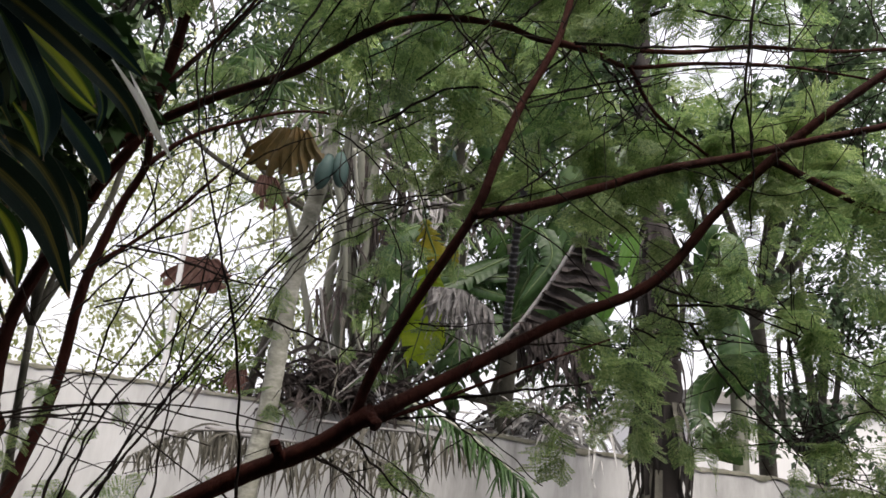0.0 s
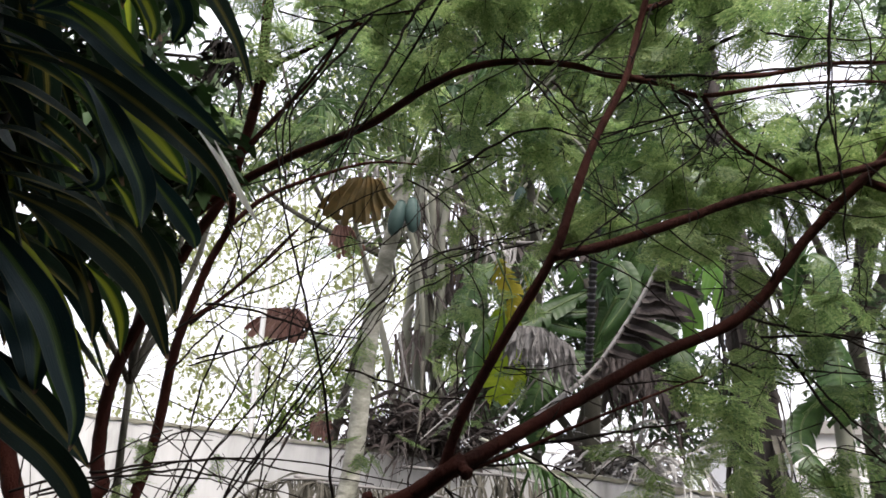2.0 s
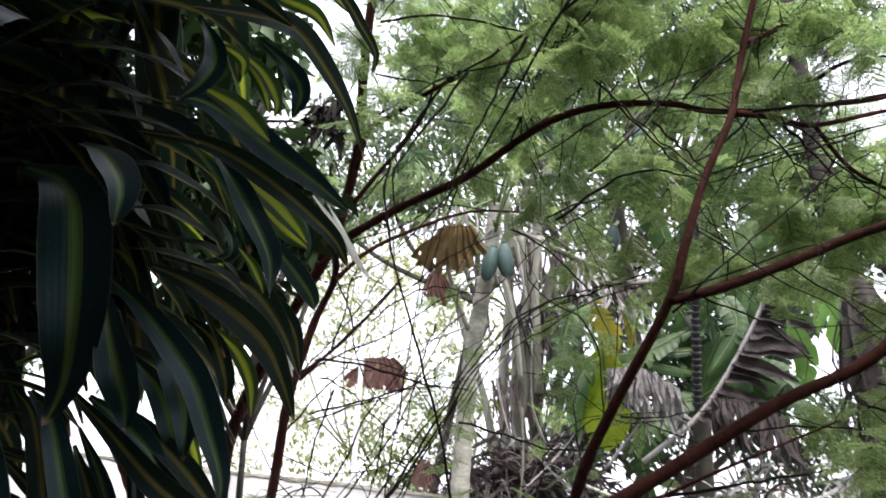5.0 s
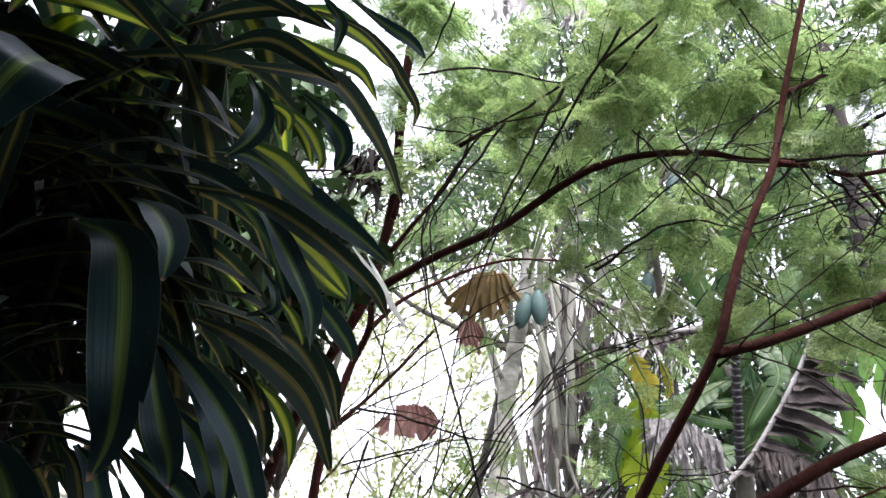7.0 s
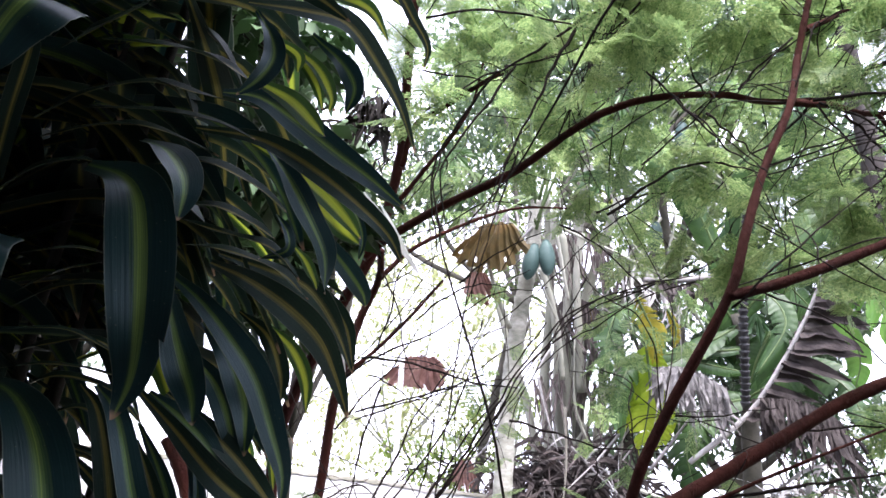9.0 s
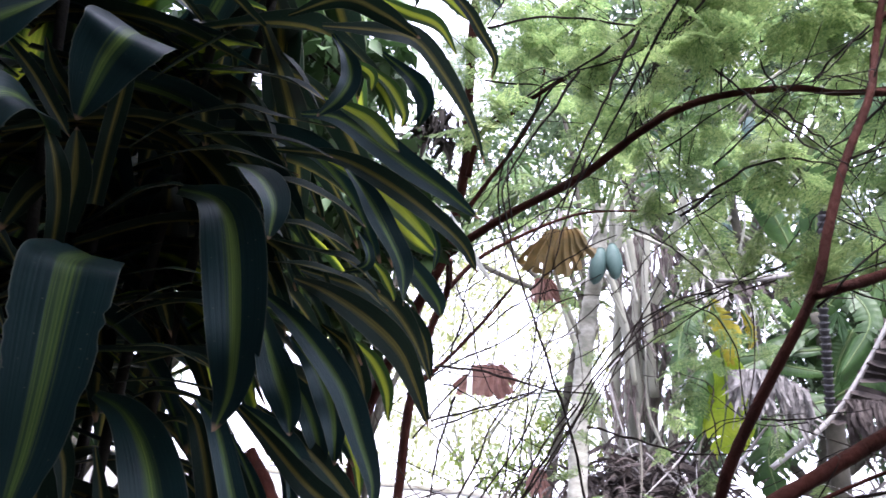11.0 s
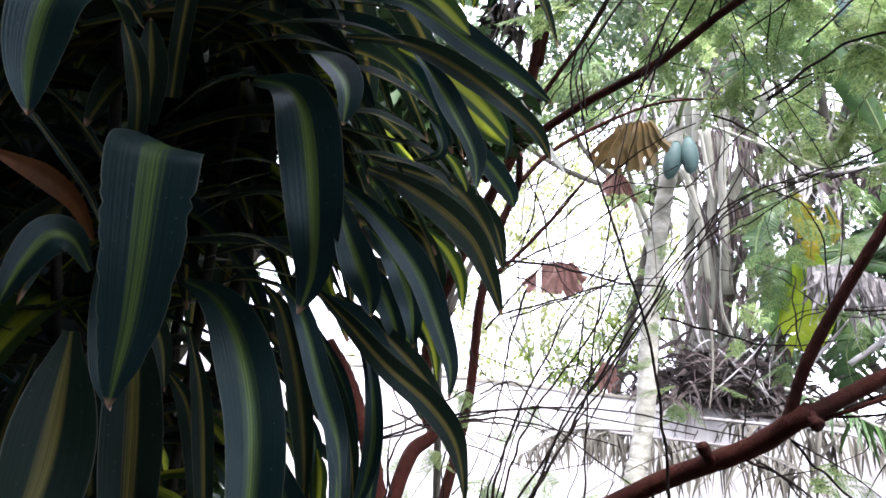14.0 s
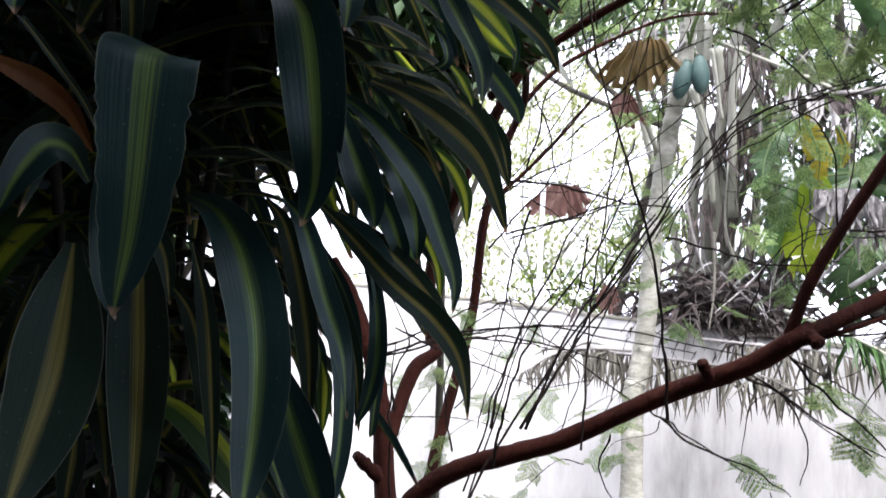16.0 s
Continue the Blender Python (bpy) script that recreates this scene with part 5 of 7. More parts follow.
strap_leaf(STRAP_SHADED, 0.010, (-0.836, 0.389, 1.886), (-0.824, 0.425, 1.848), (-0.818, 0.454, 1.818), (-0.820, 0.480, 1.786), base=0.8)
strap_leaf(STRAP, 0.041, (-0.839, 0.487, 1.740), (-0.819, 0.447, 1.764), (-0.808, 0.413, 1.760), (-0.803, 0.387, 1.724), (-0.796, 0.366, 1.678))
strap_leaf(STRAP_SHADED, 0.025, (-0.858, 0.576, 1.991), (-0.818, 0.543, 2.055), (-0.777, 0.513, 2.111), (-0.747, 0.488, 2.136), base=0.9)
strap_leaf(STRAP_SHADED, 0.023, (-0.939, 0.453, 2.186), (-0.896, 0.473, 2.136), (-0.859, 0.493, 2.079), (-0.833, 0.500, 2.044), base=0.6)
strap_leaf(STRAP_SHADED, 0.023, (-0.933, 0.504, 2.218), (-0.913, 0.511, 2.172), (-0.883, 0.523, 2.127), (-0.864, 0.527, 2.090))
strap_leaf(STRAP_SHADED, 0.084, (-0.864, 0.495, 1.673), (-0.826, 0.467, 1.609), (-0.791, 0.438, 1.537), (-0.763, 0.404, 1.474), (-0.735, 0.370, 1.416))
strap_leaf(STRAP_SHADED, 0.025, (-0.878, 0.468, 1.645), (-0.865, 0.445, 1.589), (-0.847, 0.424, 1.538), (-0.835, 0.400, 1.481))
strap_leaf(STRAP_SHADED, 0.077, (-1.006, 0.689, 1.785), (-0.966, 0.666, 1.674), (-0.922, 0.645, 1.552), (-0.882, 0.622, 1.443), (-0.844, 0.596, 1.341))
strap_leaf(STRAP_SHADED, 0.046, (-1.050, 0.672, 1.741), (-1.048, 0.669, 1.625), (-1.033, 0.670, 1.530), (-1.011, 0.672, 1.454), (-0.989, 0.676, 1.365))
strap_leaf(STRAP_SHADED, 0.028, (-0.859, 0.523, 1.486), (-0.865, 0.527, 1.430), (-0.876, 0.530, 1.367))
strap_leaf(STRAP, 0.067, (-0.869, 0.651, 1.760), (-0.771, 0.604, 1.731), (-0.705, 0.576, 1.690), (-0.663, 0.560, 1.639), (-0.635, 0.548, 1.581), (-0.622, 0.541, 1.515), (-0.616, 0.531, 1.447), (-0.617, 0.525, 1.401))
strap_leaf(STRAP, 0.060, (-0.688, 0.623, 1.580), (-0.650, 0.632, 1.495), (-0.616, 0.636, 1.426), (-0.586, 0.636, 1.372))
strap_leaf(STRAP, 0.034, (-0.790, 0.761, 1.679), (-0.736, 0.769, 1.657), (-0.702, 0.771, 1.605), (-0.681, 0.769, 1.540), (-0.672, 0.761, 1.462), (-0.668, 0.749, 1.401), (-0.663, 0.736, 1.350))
strap_leaf(STRAP_LIT, 0.020, (-0.711, 0.763, 1.552), (-0.707, 0.769, 1.516), (-0.711, 0.776, 1.458))
strap_leaf(STRAP_LIT, 0.021, (-0.780, 0.773, 1.625), (-0.765, 0.789, 1.564), (-0.764, 0.799, 1.500))
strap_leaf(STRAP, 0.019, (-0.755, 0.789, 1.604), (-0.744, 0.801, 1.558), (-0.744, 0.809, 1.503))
strap_leaf(STRAP_SHADED, 0.020, (-0.825, 0.741, 1.692), (-0.790, 0.764, 1.656), (-0.748, 0.792, 1.612), (-0.717, 0.815, 1.559))
strap_leaf(STRAP_SHADED, 0.038, (-0.689, 0.689, 1.757), (-0.660, 0.733, 1.715), (-0.626, 0.781, 1.663), (-0.590, 0.829, 1.621), (-0.568, 0.868, 1.577), (-0.566, 0.899, 1.531), (-0.572, 0.925, 1.481))
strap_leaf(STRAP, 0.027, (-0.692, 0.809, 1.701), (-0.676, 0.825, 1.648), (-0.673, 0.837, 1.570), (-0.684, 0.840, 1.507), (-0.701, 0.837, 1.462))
strap_leaf(STRAP_SHADED, 0.037, (-0.779, 0.867, 1.778), (-0.740, 0.907, 1.740), (-0.700, 0.948, 1.694), (-0.667, 0.987, 1.643), (-0.647, 1.017, 1.605))
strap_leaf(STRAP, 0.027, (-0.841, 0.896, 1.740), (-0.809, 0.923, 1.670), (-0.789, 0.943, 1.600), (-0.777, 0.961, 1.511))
strap_leaf(STRAP_SHADED, 0.033, (-0.950, 0.709, 1.434), (-0.909, 0.737, 1.394), (-0.879, 0.759, 1.346))
strap_leaf(STRAP_SHADED, 0.027, (-0.824, 0.627, 1.692), (-0.810, 0.645, 1.616), (-0.804, 0.661, 1.518), (-0.801, 0.680, 1.392))
strap_leaf(STRAP_SHADED, 0.031, (-0.929, 0.692, 1.646), (-0.902, 0.712, 1.601), (-0.889, 0.729, 1.524), (-0.888, 0.745, 1.415))
strap_leaf(STRAP_SHADED, 0.030, (-0.956, 0.605, 1.765), (-0.922, 0.627, 1.730), (-0.896, 0.648, 1.680), (-0.889, 0.660, 1.614))
strap_leaf(STRAP_SHADED, 0.043, (-1.048, 0.785, 1.340), (-1.021, 0.789, 1.410), (-0.986, 0.800, 1.464), (-0.948, 0.818, 1.484))
strap_leaf(STRAP_SHADED, 0.023, (-0.874, 0.588, 1.970), (-0.822, 0.600, 2.011), (-0.780, 0.617, 2.026), (-0.759, 0.628, 2.026), arch=True)
strap_leaf(STRAP_SHADED, 0.028, (-0.844, 0.598, 2.083), (-0.783, 0.615, 2.125), (-0.718, 0.642, 2.147), (-0.663, 0.672, 2.141), (-0.594, 0.712, 2.132), arch=True)
strap_leaf(STRAP_SHADED, 0.031, (-0.798, 0.570, 2.163), (-0.753, 0.581, 2.197), (-0.694, 0.597, 2.240), arch=True)
strap_leaf(STRAP_SHADED, 0.028, (-0.768, 0.599, 2.193), (-0.684, 0.642, 2.196), (-0.630, 0.675, 2.183), (-0.591, 0.704, 2.157), arch=True)
strap_leaf(STRAP_SHADED, 0.012, (-0.842, 0.636, 1.816), (-0.782, 0.665, 1.820), (-0.732, 0.700, 1.797), arch=True)
strap_leaf(STRAP_SHADED, 0.011, (-0.857, 0.644, 1.770), (-0.793, 0.674, 1.780), (-0.725, 0.713, 1.771), arch=True)
strap_leaf(STRAP_SHADED, 0.011, (-0.811, 0.599, 1.897), (-0.757, 0.623, 1.909), (-0.716, 0.646, 1.904), arch=True)
strap_leaf(STRAP_SHADED, 0.011, (-0.834, 0.625, 1.857), (-0.788, 0.639, 1.886), (-0.733, 0.661, 1.905), arch=True)
strap_leaf(STRAP_SHADED, 0.030, (-0.723, 0.714, 2.002), (-0.662, 0.744, 2.008), (-0.621, 0.771, 1.993), (-0.591, 0.793, 1.975), arch=True)
strap_leaf(STRAP_SHADED, 0.027, (-0.688, 0.717, 1.979), (-0.627, 0.753, 1.966), (-0.583, 0.781, 1.953), (-0.556, 0.808, 1.918), arch=True)
strap_leaf(STRAP_SHADED, 0.033, (-0.716, 0.679, 2.045), (-0.659, 0.705, 2.055), (-0.605, 0.740, 2.034), (-0.566, 0.772, 2.004), arch=True)
strap_leaf(STRAP_SHADED, 0.028, (-0.726, 0.772, 1.969), (-0.660, 0.808, 1.964), (-0.604, 0.845, 1.942), (-0.574, 0.872, 1.911), arch=True)
strap_leaf(STRAP_SHADED, 0.024, (-0.854, 0.622, 2.070), (-0.787, 0.648, 2.095), (-0.722, 0.680, 2.098), (-0.654, 0.725, 2.073), arch=True)
strap_leaf(STRAP_SHADED, 0.021, (-0.923, 0.696, 1.858), (-0.868, 0.713, 1.892), (-0.808, 0.741, 1.902), (-0.752, 0.778, 1.880), arch=True)
strap_leaf(STRAP_SHADED, 0.020, (-0.922, 0.716, 1.804), (-0.876, 0.734, 1.821), (-0.824, 0.758, 1.831), (-0.776, 0.794, 1.801), arch=True)
strap_leaf(STRAP_SHADED, 0.024, (-0.792, 0.618, 2.104), (-0.722, 0.652, 2.112), (-0.652, 0.689, 2.109), (-0.599, 0.723, 2.092), arch=True)
strap_leaf(STRAP_SHADED, 0.020, (-0.920, 0.734, 1.757), (-0.866, 0.753, 1.782), (-0.809, 0.788, 1.768), (-0.770, 0.824, 1.723), arch=True)
strap_leaf(STRAP_SHADED, 0.022, (-0.917, 0.781, 1.729), (-0.862, 0.803, 1.747), (-0.821, 0.839, 1.709), (-0.797, 0.871, 1.653), arch=True)
strap_leaf(STRAP_SHADED, 0.019, (-0.897, 0.826, 1.700), (-0.853, 0.857, 1.677), (-0.814, 0.897, 1.621), (-0.805, 0.922, 1.564), arch=True)
strap_leaf(STRAP_SHADED, 0.025, (-1.075, 0.566, 2.002), (-1.036, 0.602, 1.956), (-1.012, 0.631, 1.910), (-0.997, 0.659, 1.856), arch=True)
strap_leaf(STRAP_SHADED, 0.021, (-1.127, 0.517, 2.063), (-1.080, 0.555, 2.025), (-1.042, 0.594, 1.972), (-1.019, 0.625, 1.918), arch=True)
strap_leaf(STRAP, 0.040, (-0.796, 0.851, 1.777), (-0.761, 0.880, 1.746), (-0.727, 0.912, 1.706), (-0.703, 0.945, 1.649))
strap_leaf(STRAP, 0.039, (-0.769, 0.863, 1.849), (-0.728, 0.902, 1.800), (-0.711, 0.932, 1.742), (-0.706, 0.955, 1.684))
strap_leaf(STRAP_LIT, 0.030, (-0.694, 0.977, 1.905), (-0.664, 1.005, 1.871), (-0.648, 1.029, 1.826), (-0.648, 1.047, 1.774))
strap_leaf(STRAP_SHADED, 0.032, (-0.723, 0.934, 1.917), (-0.686, 0.965, 1.883), (-0.672, 0.992, 1.830), (-0.673, 1.007, 1.786))
strap_leaf(STRAP_SHADED, 0.031, (-0.695, 1.054, 2.018), (-0.654, 1.089, 1.981), (-0.625, 1.121, 1.934), (-0.618, 1.149, 1.866))
strap_leaf(STRAP_LIT, 0.024, (-0.714, 0.949, 1.789), (-0.687, 0.978, 1.747), (-0.675, 0.999, 1.704), (-0.673, 1.018, 1.653))
strap_leaf(STRAP_SHADED, 0.027, (-0.784, 0.931, 1.735), (-0.749, 0.965, 1.693), (-0.718, 0.996, 1.651), (-0.700, 1.026, 1.592))

strap_leaf(STRAP, 0.033, (-0.692, 0.635, 1.747), (-0.662, 0.641, 1.714), (-0.637, 0.656, 1.634), (-0.613, 0.667, 1.568), (-0.603, 0.671, 1.496))
strap_leaf(STRAP_SHADED, 0.032, (-0.771, 0.694, 1.760), (-0.742, 0.703, 1.724), (-0.720, 0.721, 1.636), (-0.709, 0.732, 1.554), (-0.705, 0.740, 1.464))
strap_leaf(STRAP, 0.020, (-0.689, 0.809, 1.699), (-0.676, 0.824, 1.664), (-0.675, 0.846, 1.573), (-0.689, 0.863, 1.471), (-0.693, 0.866, 1.446))
strap_leaf(STRAP_SHADED, 0.027, (-0.757, 0.795, 1.705), (-0.735, 0.814, 1.644), (-0.712, 0.839, 1.552), (-0.707, 0.857, 1.453))


def dracaena_body():
    rng = np.random.default_rng(21)
    base = np.array(dracaena.location)
    heads = (((-1.042, 0.709, 2.037), 46), ((-1.125, 0.587, 1.869), 40), ((-1.037, 0.910, 1.955), 46), ((-1.189, 0.806, 1.669), 30), ((-0.851, 0.689, 2.316), 44),
             ((-0.872, 0.941, 2.183), 40), ((-0.947, 0.492, 2.289), 34), ((-0.732, 0.697, 2.498), 40), ((-1.120, 0.880, 2.101), 44), ((-1.112, 0.657, 1.527), 34), ((-1.346, 0.946, 1.968), 44), ((-1.160, 0.880, 2.400), 40))
    for k, (top, count) in enumerate(heads):
        top = np.array(top)
        foot = base + np.array((0.09 * math.cos(k * 1.3), 0.09 * math.sin(k * 1.3), 0))
        nodes = [foot, foot * 0.6 + top * 0.4 + np.array((-0.12, 0.12, -0.1)), foot * 0.2 + top * 0.8 + np.array((-0.10, 0.10, -0.05)), top + np.array((0, 0.03, 0.02))]
        part("cane", tube(nodes, 0.012, 0.008, 9, 8, 0.06, seed=k), CANE, dracaena)
        for i in range(count):
            yaw = i * 2.399 + rng.uniform(-0.3, 0.3)
            h = rng.uniform(-0.26, 0.06)
            start = top + np.array((0, 0, h))
            length = rng.uniform(0.34, 0.56)
            rise = rng.uniform(0.1, 1.1) * (0.45 + (h + 0.26) * 1.6)
            o = np.array((math.cos(yaw), math.sin(yaw), 0))
            up = np.array((0, 0, 1.0))
            nodes = [start, start + o * length * 0.30 + up * rise * length * 0.30, start + o * length * 0.58 + up * (rise * length * 0.30 - 0.01), start + o * length * 0.82 + up * (rise * length * 0.12 - 0.06), start + o * length * 0.98 + up * (-0.13 - 0.05 * rise)]
            keep = True
            for q in nodes[2:]:
                if np.linalg.norm(q - np.array((-0.1, 0, 1.62))) < 1.04 or q[0] > -0.49 * q[1] - 0.12 - 0.12 * max(0, 1.9 - q[2]) - 0.3 * max(0, q[2] - 2.15) or q[1] < -0.3:
                    keep = False
            if not keep or in_view_gap(spline(nodes, 14), 0.004).any():
                continue
            geo = strap(nodes, rng.uniform(0.05, 0.082), o * 0.8 + up * 0.5, 0.4, 16, 4, rng.uniform(-0.5, 0.5), 0.1, 100 + i, 0.22)
            part("leaf", geo, (STRAP_LIT, STRAP, STRAP_SHADED, STRAP_SHADED, STRAP, STRAP_SHADED)[int(rng.integers(0, 6))], dracaena)


dracaena_body()


def fan(hinge, length, width, lean=0.0, pleats=5, seed=0, out=(0, -1, 0)):
    """A withered palmate leaf folded down like a fan: pleats from the end of the stalk, torn into points along the lower edge."""
    rng = np.random.default_rng(seed)
    cols, rows = pleats * 6 + 1, 9
    o = np.array(out, float) / np.linalg.norm(out)
    ph = rng.uniform(0, 6.28, 4)
    reach = [rng.uniform(0.80, 1.08) for _ in range(pleats)]
    v, f = [], []
    for i in range(rows):
        q = i / (rows - 1)
        for j in range(cols):
            u = 2 * j / (cols - 1) - 1
            k = min(pleats - 1, int((u + 1) / 2 * pleats))
            w = ((u + 1) / 2 * pleats) % 1.0 if j < cols - 1 else 1.0
            tooth = 0.88 + 0.12 * math.sin(math.pi * w) ** 0.8
            ln = length * reach[k] * (1 - 0.30 * u * u) * (1 + (tooth - 1) * max(0, 2 * q - 1)) * q
            th = u * 0.6 * width / length
            side = math.sin(th) * ln + 0.26 * width * u + lean * ln
            drop = math.cos(th) * ln - 0.05 * length * math.cos(u * 1.5)
            deep = 0.10 * width * abs(2 * w - 1) * (0.3 + q) + 0.07 * length * math.sin(3 * u + 4 * q + ph[0]) * q + 0.03 * length * math.sin(9 * u + 7 * q + ph[1])
            v.append(np.array(hinge) + np.array((side, 0, -drop)) - o * deep + np.array((0.02 * length * math.sin(8 * q + ph[2]), 0, 0.02 * length * math.sin(7 * u + ph[3]))))
    for i in range(rows - 1):
        for j in range(cols - 1):
            if i >= 6 and j % 6 == 5 and rng.uniform() < 0.4:
                continue
            f.append((i * cols + j, i * cols + j + 1, (i + 1) * cols + j + 1, (i + 1) * cols + j))
    return np.array(v), f


# ---- papaya tree ----
def fruit_geo(top, length, radius, lean=(0, 0, 0), seed=0):
    """A pear-shaped papaya that hangs by its narrow neck."""
    rng = np.random.default_rng(seed)
    n, sides = 14, 14
    v, f = [], []
    axis = np.array((lean[0], lean[1], -1.0))
    axis /= np.linalg.norm(axis)
    a = np.cross(axis, (0, 1, 0))
    a /= np.linalg.norm(a)
    b = np.cross(axis, a)
    for i in range(n):
        u = i / (n - 1)
        r = radius * (0.10 + 0.90 * math.sin(math.pi * (0.05 + 0.93 * u)) ** 0.62 * (0.84 + 0.22 * u)) * (1.0 if u < 0.9 else math.sqrt(max(0.0, 1 - ((u - 0.9) / 0.105) ** 2)) + 0.02)
        for j in range(sides):
            th = 2 * math.pi * j / sides
            w = r * (1 + 0.04 * math.cos(5 * th))
            v.append(np.array(top) + axis * length * u + a * w * math.cos(th) + b * w * math.sin(th))
    for i in range(n - 1):
        for j in range(sides):
            k = (j + 1) % sides
            f.append((i * sides + j, i * sides + k, (i + 1) * sides + k, (i + 1) * sides + j))
    f.append(tuple(range(sides)))
    f.append(tuple((n - 1) * sides + j for j in range(sides))[::-1])
    return np.array(v), f


def palmate(centre, facing, size, droop=0.3, lobes=9, seed=0):
    """A deeply cut papaya leaf: long toothed lobes that spread from the end of the stalk."""
    rng = np.random.default_rng(seed)
    z = np.array(facing, float)
    z /= np.linalg.norm(z)
    x = np.cross(z, (0.3, 0.2, 0.9))
    x /= np.linalg.norm(x)
    y = np.cross(z, x)
    v, f = [np.array(centre, float)], []
    outline = []
    for i in range(lobes):
        th = -2.7 + 5.4 * i / (lobes - 1)
        ln = size * (0.75 + 0.25 * math.cos(th)) * rng.uniform(0.85, 1.1)
        for k, (rr, dt) in enumerate(((0.34, -0.30), (0.62, -0.17), (0.70, -0.24), (0.82, -0.08), (1.0, 0.0), (0.82, 0.08), (0.70, 0.24), (0.62, 0.17))):
            q = rr * ln
            outline.append(np.array(centre) + (x * math.cos(th + dt) + y * math.sin(th + dt)) * q + z * (-droop * size * rr ** 2 + rng.uniform(-0.02, 0.02) * size))
    o = len(v)
    v += outline
    for i in range(len(outline) - 1):
        f.append((0, o + i, o + i + 1))
    return np.array(v), f


papaya = thing("papaya_tree", on_ground((-1.013, 4.048, 1.084)), "papaya tree with a ringed grey trunk and hanging green fruit", "tree")


def ringed_trunk(nodes, r0, r1, seed=0, rings=90):
    v, f = tube(nodes, r0, r1, 14, 8, 0.02, rings, seed, True)
    rng = np.random.default_rng(seed)
    p = spline(nodes, rings)
    v = v.reshape(rings, 14, 3)
    k = np.where(np.arange(rings) % 5 == 0, 1.09, 1.0) * rng.uniform(0.98, 1.02, rings)
    v = p[:, None] + (v - p[:, None]) * k[:, None, None]
    return v.reshape(-1, 3), f


TRUNK = [(papaya.location.x, papaya.location.y, 0.0), (-1.034, 4.059, 1.225), (-1.017, 4.077, 1.433), (-0.983, 4.086, 1.707), (-0.940, 4.039, 2.267), (-0.867, 3.956, 2.716), (-0.777, 3.868, 3.103), (-0.734, 3.787, 3.391)]
part("trunk", ringed_trunk(TRUNK, 0.060, 0.042, 4, 120), PAPAYA_BARK, papaya)
for k, (top, ln, r, lean) in enumerate((
    ((-0.732, 3.733, 3.098), 0.215, 0.048, (-0.24, 0)), ((-0.678, 3.748, 3.122), 0.21, 0.048, (0.06, 0)),
)):
    part("fruit", fruit_geo(top, ln, r, lean, k), FRUIT, papaya)
PETIOLES = (
    ((-0.720, 3.776, 3.421), (-0.861, 3.639, 3.290), (-0.927, 3.568, 3.164), 0.28, OLIVE),
    ((-0.737, 3.790, 3.360), (-0.888, 3.452, 3.833), (-1.151, 3.415, 3.571), 0.26, BANANA),
    ((-0.737, 3.790, 3.330), (-0.440, 3.419, 4.008), (-0.219, 3.438, 3.828), 0.26, BANANA),
    ((-0.737, 3.790, 3.300), (-0.731, 3.390, 4.154), (-0.839, 3.222, 4.334), 0.28, BANANA),
    ((-0.737, 3.790, 3.270), (-0.485, 3.629, 3.665), (-0.320, 3.645, 3.453), 0.22, BANANA),
    ((-0.737, 3.790, 3.240), (-0.905, 3.708, 3.801), (-1.094, 3.841, 3.575), 0.22, BANANA),
    ((-0.737, 3.790, 3.210), (-0.368, 3.601, 4.447), (-0.034, 3.881, 4.429), 0.28, BANANA),
)
for k, (a, b, c, size, mat) in enumerate(PETIOLES):
    part("leaf_stalk", tube([a, b, c], 0.010, 0.005, 6, 6, 0.03, seed=k), RIB_GREEN, papaya)
    blade_geo = fan(c, size, size * 1.25, -0.15, 9, k) if mat is OLIVE else palmate(c, (0.25 * (-1) ** k, -0.75, 0.6), size, 0.5, 9, k)
    part("leaf", blade_geo, mat, papaya, "olive-brown ageing leaf" if mat is OLIVE else "", smooth=False)


part("leaf_stalk", tube([(-0.991, 3.611, 3.025), (-0.961, 3.729, 2.853), (-0.902, 3.871, 2.653)], 0.010, 0.016, 8, 6, 0.04, seed=21), STEM_GREY, papaya, "pale green leaf stalk")
part("leaf_stalk", tube([(-0.779, 3.773, 3.057), (-0.719, 3.877, 2.891), (-0.656, 3.982, 2.729)], 0.008, 0.006, 7, 6, 0.04, seed=22), STEM_GREY, papaya, "pale green leaf stalk")

papaya2 = thing("papaya_tree", on_ground((0.039, 5.140, 1.483)), "papaya tree with dark lobed leaves and green fruit", "tree")
part("trunk", ringed_trunk([tuple(papaya2.location), (0.042, 5.136, 1.846), (0.049, 5.045, 2.607), (0.014, 4.859, 3.299), (-0.022, 4.682, 3.743), (-0.039, 4.469, 4.162)], 0.04, 0.025, 6), BARK_DARK, papaya2)
for k, (top, ln, r) in enumerate((((-0.073, 4.606, 3.541), 0.20, 0.05), ((0.129, 4.277, 4.088), 0.2, 0.05))):
    part("fruit", fruit_geo(top, ln, r, (-0.1, 0), 7 + k), FRUIT, papaya2)
